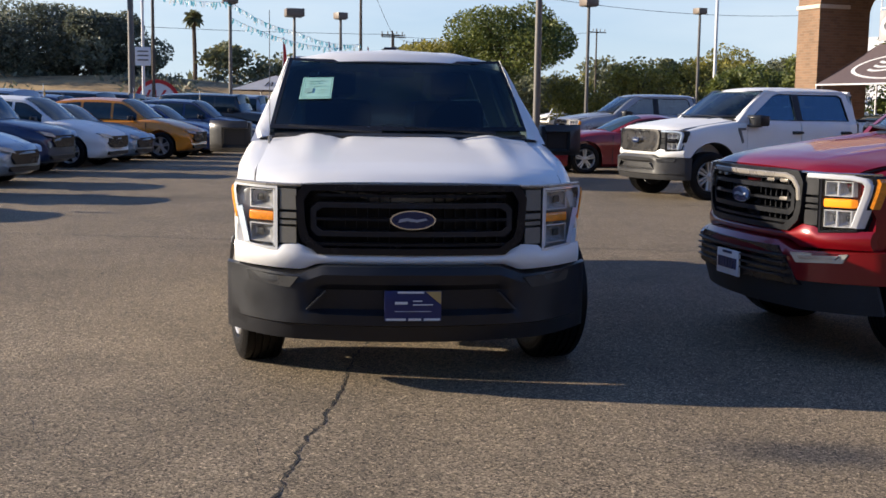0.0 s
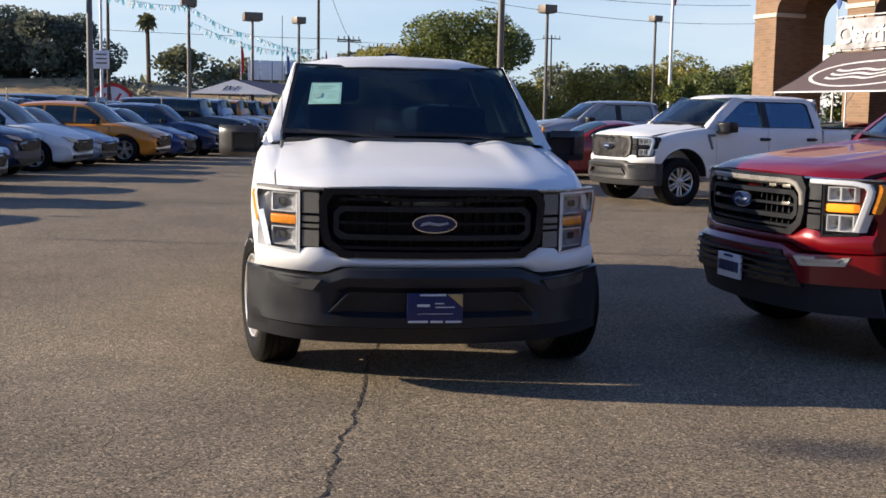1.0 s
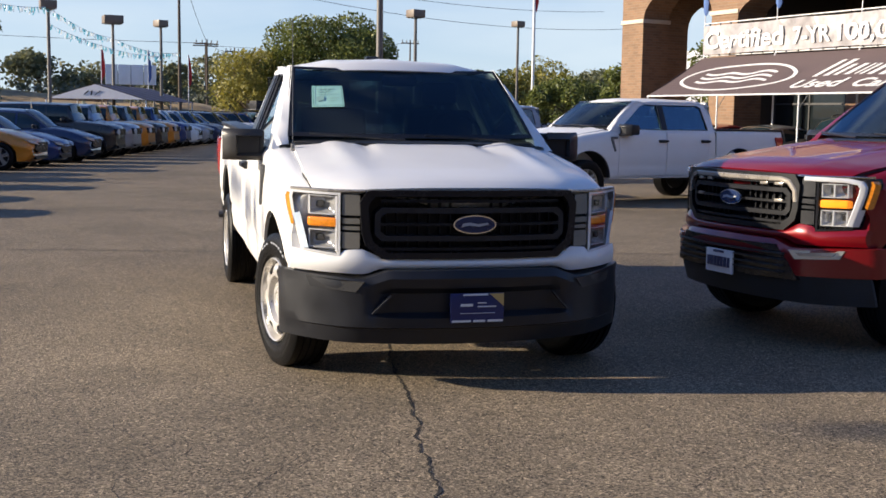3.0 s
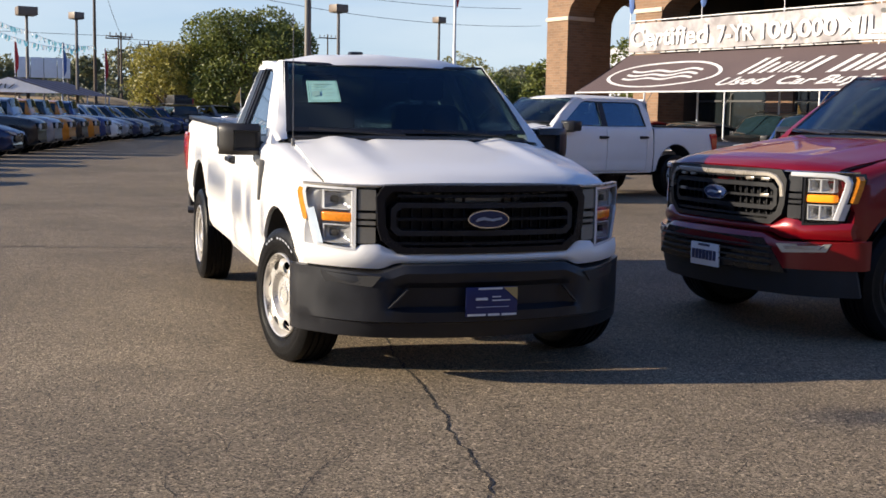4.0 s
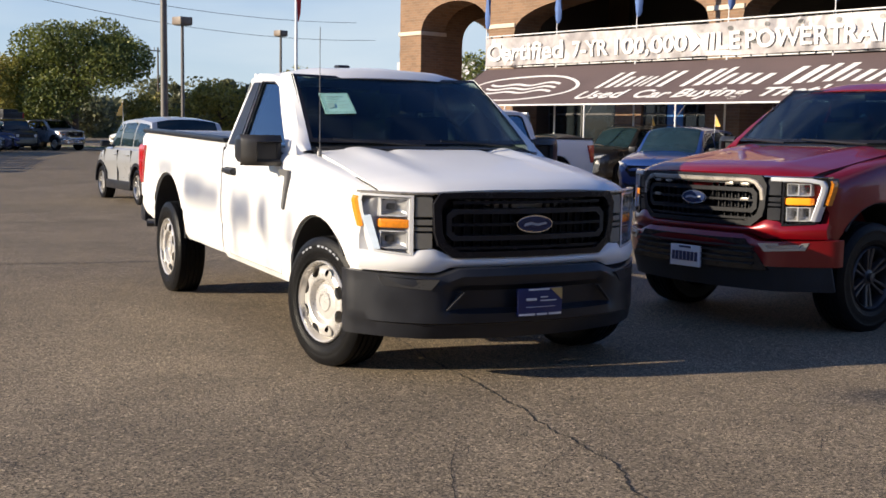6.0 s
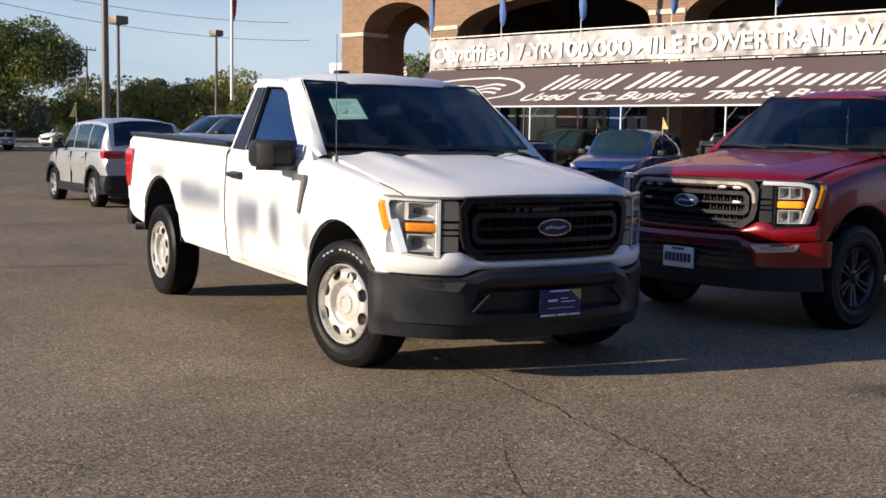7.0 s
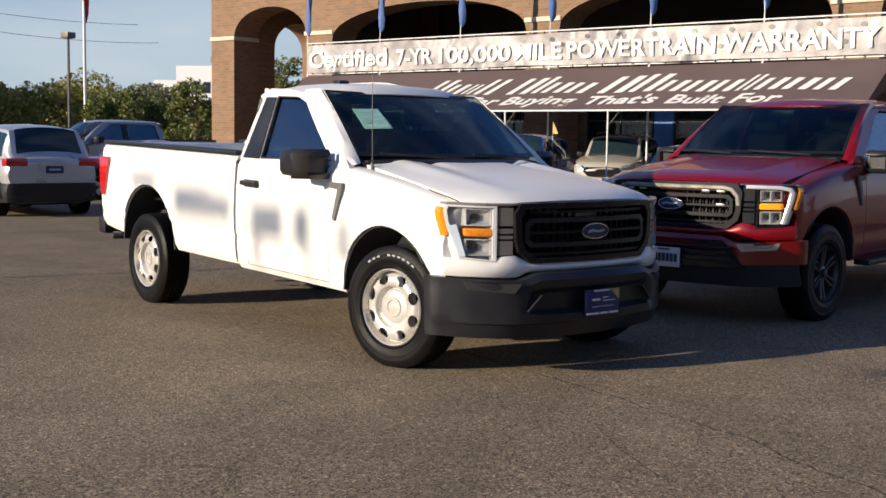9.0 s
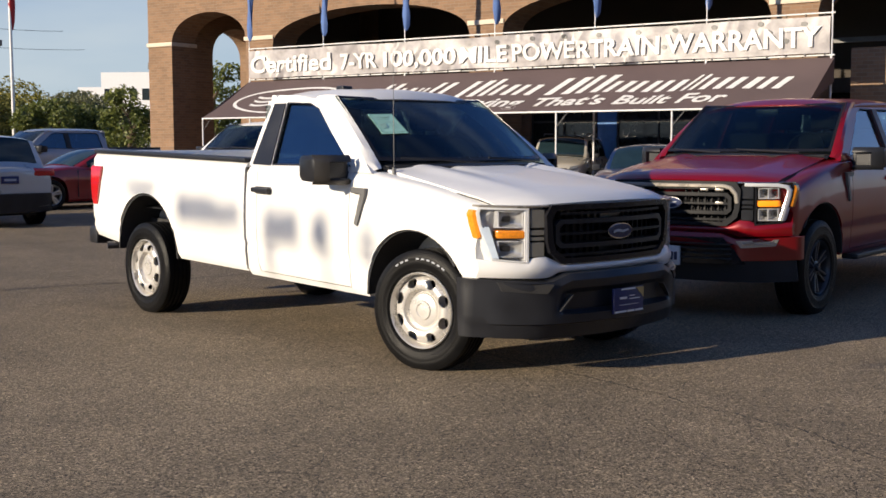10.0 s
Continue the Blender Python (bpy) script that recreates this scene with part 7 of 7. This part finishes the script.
# ---- trees ----
def tree(x, y, h, rad, mat, label, seed, clear=0.25, leaf=0.30, count=5200, squash=1.0, name="tree", z0=0.0):
    """A tapered trunk with limbs and a ragged crown of many small leaf clumps."""
    r = random.Random(seed)
    T = thing(name, pose(x, y, z0, 0, 0, r.uniform(0, 360)), label, "tree", "trees round the lot")
    bm = bmesh.new()
    tube(bm, [(0, 0, 0), (0.05, 0.04, h * 0.25), (0.1, -0.05, h * 0.5), (0.1, 0, h * 0.78)], 0.2, 8, [0.028 * h, 0.022 * h, 0.014 * h, 0.004 * h])
    blobs = []
    for k in range(16):
        a = 2.4 * k + r.uniform(-0.4, 0.4)
        z = h * r.uniform(clear + 0.12, 0.88)
        f = math.sin(math.pi * min(1, (z / h - clear * 0.6) / (1.02 - clear * 0.6))) ** 0.7
        d = rad * r.uniform(0.45, 0.80) * f
        p = Vector((d * math.cos(a), d * math.sin(a) * squash, z))
        blobs.append((p, rad * r.uniform(0.26, 0.46) * (0.6 + 0.4 * f)))
        s = Vector((0.06, 0, max(h * clear * 0.7, z - h * 0.22)))
        tube(bm, [s, s.lerp(p, 0.5) + Vector((0, 0, 0.03 * h)), p], 0.05, 5, [0.012 * h, 0.008 * h, 0.003 * h])
    blobs.append((Vector((0, 0, h * 0.84)), rad * 0.36))
    blobs.append((Vector((0, 0, h * 0.62)), rad * 0.5))
    part("trunk", bm, M_BARK, T)
    vs, fs = [], []
    for i in range(count):
        c, br = blobs[r.randrange(len(blobs))]
        u = Vector((r.gauss(0, 1), r.gauss(0, 1), r.gauss(0, 1))).normalized() * br * (r.uniform(0.35, 1.12) ** 0.5)
        p = c + Vector((u.x, u.y, u.z * 0.8))
        if p.z < h * clear * 0.8:
            continue
        a, b = Vector((r.gauss(0, 1), r.gauss(0, 1), r.gauss(0, 0.7))).normalized(), Vector((r.gauss(0, 1), r.gauss(0, 1), r.gauss(0, 1)))
        b = (b - a * a.dot(b)).normalized()
        s = leaf * r.uniform(0.5, 1.25)
        k = len(vs)
        vs += [p - a * s * 0.5, p + b * s * 0.28, p + a * s * 0.5, p - b * s * 0.28]
        fs.append((k, k + 1, k + 2, k + 3))
    me = bpy.data.meshes.new("crown")
    me.from_pydata([tuple(v) for v in vs], [], fs)
    me.materials.append(mat)
    ob = new("crown", me)
    ob.parent = T
    return T


tree(11.0, 74.5, 8.3, 4.9, M_LEAF_GREEN, "broad green tree turning yellow at the top", 3, 0.22, 0.25, 30000)
tree(6.0, 76.0, 6.2, 3.3, M_LEAF_YELLOW, "small yellowing tree by the lane", 5, 0.2, 0.24, 6500)
tree(7.6, 79.0, 6.4, 3.4, M_LEAF_YELLOW, "small yellowing tree by the lane", 6, 0.2, 0.25, 6500)
for k, (x, y, h, rd, mt, sd) in enumerate([(20.0, 72.0, 4.4, 3.2, M_LEAF_YELLOW, 21), (23.5, 70.5, 4.9, 3.0, M_LEAF_YELLOW, 22), (26.5, 74.0, 6.2, 3.2, M_LEAF_YELLOW, 23), (24.0, 62.0, 4.1, 2.6, M_LEAF_GREEN, 24), (27.0, 63.5, 4.0, 2.6, M_LEAF_GREEN, 25),
                                          (30.5, 72.0, 5.0, 3.4, M_LEAF_FAR, 26), (33.0, 77.0, 5.2, 3.6, M_LEAF_FAR, 27), (36.5, 80.0, 5.0, 3.6, M_LEAF_FAR, 28), (17.0, 78.0, 3.8, 3.0, M_LEAF_YELLOW, 29)]):
    tree(x, y, h, rd, mt, "yellow-green tree at the edge of the lot", sd, 0.08, 0.25, 6200)
tree(23.4, 51.5, 4.6, 2.0, M_LEAF_GREEN, "dense green tree beside the brick building", 31, 0.05, 0.24, 4200)
tree(27.0, 49.0, 6.2, 2.2, M_LEAF_GREEN, "dense green tree behind the brick building", 32, 0.05, 0.24, 4200)
for x, y, h, rd, sd in [(-34, 96, 7.0, 6.4, 41), (-27.5, 98, 7.6, 6.0, 42), (-21.5, 97, 6.6, 4.6, 43), (-41, 100, 7.2, 6.4, 44), (-18.6, 98, 6.8, 4.0, 45), (-50, 98, 7.6, 7.0, 46), (-24, 104, 7.6, 5.0, 48), (-38, 106, 8.2, 6.0, 49)]:
    tree(x, y, h * 0.88, rd, M_LEAF_OAK, "large dark evergreen oak on the bank", sd, 0.04, 0.36, 13000, z0=3.1)
for x, y, h, rd, sd in [(-10.0, 108, 7.0, 4.2, 51), (-5.0, 112, 6.2, 4.4, 52), (1.0, 118, 7.0, 5.0, 53), (7.5, 122, 8.2, 5.4, 54), (14, 128, 7.0, 5, 55), (32, 134, 7.6, 5, 56), (39, 136, 7.2, 6, 57), (47, 132, 8.0, 6, 58), (22, 135, 5.0, 5, 59), (35.2, 119, 7.4, 2.6, 71), (38.0, 121, 6.8, 2.2, 72), (29.4, 119, 6.9, 1.6, 73)]:
    tree(x, y, h, rd, M_LEAF_FAR, "distant green tree on the skyline", sd, 0.1, 0.6, 3000)


def palm(x, y, h):
    T = thing("palm_tree", pose(x, y, 0), "tall fan palm with a shaggy head", "tree")
    bm = bmesh.new()
    tube(bm, [(0, 0, 0), (0.1, 0, h * 0.5), (0, 0, h)], 0.25, 8, [0.32, 0.22, 0.2])
    part("trunk", bm, M_BARK, T)
    bm = bmesh.new()
    r = random.Random(8)
    for k in range(70):
        a, e = r.uniform(0, 6.3), r.uniform(-0.9, 1.4)
        d = Vector((math.cos(a) * math.cos(e), math.sin(a) * math.cos(e), math.sin(e)))
        t = Vector((-math.sin(a), math.cos(a), 0))
        o = Vector((0, 0, h))
        L = r.uniform(0.9, 1.35)
        v = [bm.verts.new(c) for c in (o, o + d * L * 0.6 + t * 0.35, o + d * L - Vector((0, 0, 0.4)), o + d * L * 0.6 - t * 0.35)]
        bm.faces.new(v)
    part("crown", bm, M_LEAF_FAR, T, fix=False)


palm(-15.2, 118.2, 10.3)


def verge():
    """A kerbed strip of grass under the trees at the end of the lane."""
    bm = bmesh.new()
    box(bm, 4.0, 32.0, 73.2, 81.0, 0.0, 0.13, 0.03)
    tagged(part("kerb", bm, M_STONE), "pale concrete kerb round the grass", "kerb", kind="structure")
    bm = bmesh.new()
    grid(bm, 60, 16, lambda u, v: Vector((4.15 + 27.7 * u, 73.35 + 7.5 * v, 0.14 + 0.03 * math.sin(31 * u) * math.sin(9 * v))))
    tagged(part("grass", bm, M_GRASS), "mown green grass under the trees", "grass", kind="structure")


verge()


def far_woods():
    """The wooded skyline beyond everything, as one mass of clumps."""
    r = random.Random(77)
    vs, fs = [], []
    for i in range(26000):
        a = r.uniform(-0.65, 0.85)
        d = r.uniform(170, 240)
        x, y = d * math.sin(a), d * math.cos(a)
        top = 5.0 + 2.2 * math.sin(a * 17) + 1.8 * math.sin(a * 41 + 1) + 1.0 * math.sin(a * 97)
        z = top * (r.random() ** 0.7)
        p = Vector((x, y, z))
        u, v = Vector((r.gauss(0, 1), r.gauss(0, 1), r.gauss(0, 1))).normalized(), Vector((r.gauss(0, 1), r.gauss(0, 1), r.gauss(0, 1))).normalized()
        s = r.uniform(0.8, 1.9)
        k = len(vs)
        vs += [p - u * s, p + v * s * 0.6, p + u * s, p - v * s * 0.6]
        fs.append((k, k + 1, k + 2, k + 3))
    me = bpy.data.meshes.new("far_woods")
    me.from_pydata([tuple(v) for v in vs], [], fs)
    me.materials.append(M_LEAF_FAR)
    tagged(new("far_woods", me), "distant wooded skyline", "woods", kind="stuff")


far_woods()


def bank():
    bm = bmesh.new()
    def f(u, v):
        x = -120 + 135 * u
        y = 76 + 70 * v
        z = (3.5 * min(1, v * 4.5) + 0.8 * v) * ease(x, (-120, -20, 2, 15), (1.1, 1.0, 0.75, 0.0)) + 0.2 * math.sin(x * 0.3) * min(1, v * 3)
        return Vector((x, y, z - 0.05))
    grid(bm, 60, 16, f)
    tagged(part("hillside", bm, M_DRYGRASS), "bank of dry golden grass", "hillside", kind="structure")


bank()


def bank_scrub():
    """Low dry bushes scattered along the foot of the bank."""
    r = random.Random(19)
    vs, fs = [], []
    for k in range(46):
        cx, cy = r.uniform(-60, 4), r.uniform(84, 95)
        cz = 3.3 * min(1, (cy - 76) / 15.5)
        for i in range(60):
            p = Vector((cx + r.gauss(0, 0.8), cy + r.gauss(0, 0.5), cz + abs(r.gauss(0, 0.35))))
            a, b = Vector((r.gauss(0, 1), r.gauss(0, 1), r.gauss(0, 1))).normalized(), Vector((r.gauss(0, 1), r.gauss(0, 1), r.gauss(0, 1))).normalized()
            s = r.uniform(0.12, 0.3)
            n = len(vs)
            vs += [p - a * s, p + b * s * 0.6, p + a * s, p - b * s * 0.6]
            fs.append((n, n + 1, n + 2, n + 3))
    me = bpy.data.meshes.new("scrub")
    me.from_pydata([tuple(v) for v in vs], [], fs)
    me.materials.append(M_LEAF_OAK)
    tagged(new("scrub", me), "low dark scrub along the grassy bank", "bushes", kind="stuff")


bank_scrub()


def white_block():
    T = thing("office_building", pose(63.0, 129, 0, 0, 0, -48), "distant white stepped office building", "building")
    for x0, x1, h in ((-9, -5.5, 7.2), (-5.5, -2.5, 8.6), (-2.5, 8, 10.4)):
        bm = bmesh.new()
        box(bm, x0, x1, 0, 10, 0, h)
        w = part("wall", bm, M_OFFWHITE, T)
        for k in range(int((x1 - x0) / 1.6)):
            bm = bmesh.new()
            box(bm, x0 + 0.4 + 1.6 * k, x0 + 1.3 + 1.6 * k, -0.05, 0.02, h - 3.4, h - 2.0)
            part("window", bm, M_STOREGLASS, w)


white_block()


def unseen_side():
    """Closes the lot behind the camera: a plain long unseen building, added with dark trees to cut low sky light."""
    T = thing("unseen_building", pose(0, -34, 0), "long plain brown building added out of view to block low sky", "building")
    bm = bmesh.new()
    box(bm, -60, 60, -12, 0, 0, 7.5)
    w = part("wall", bm, M_BRICK, T)
    bm = bmesh.new()
    box(bm, -60.3, 60.3, -12.3, 0.3, 7.5, 8.0)
    part("roof", bm, M_DARKGREY, T)
    for k in range(20):
        bm = bmesh.new()
        box(bm, -57 + 5.9 * k, -53 + 5.9 * k, -0.02, 0.06, 0.4, 3.4)
        part("window", bm, M_STOREGLASS, w)


unseen_side()
# unseen tree belt, added to darken fill light and reflections on the fronts
for x, y, h, sd in [(-34, -26, 9, 61), (-24, -25, 8.5, 62), (-13, -27, 9, 63), (-3, -26, 8.5, 64), (8, -26, 9, 65), (19, -26, 8.5, 66), (30, -25, 9, 67)]:
    tree(x, y, h, 5.2, M_LEAF_OAK, "dark evergreen tree added out of view to block low sky", sd, 0.1, 0.6, 2500)
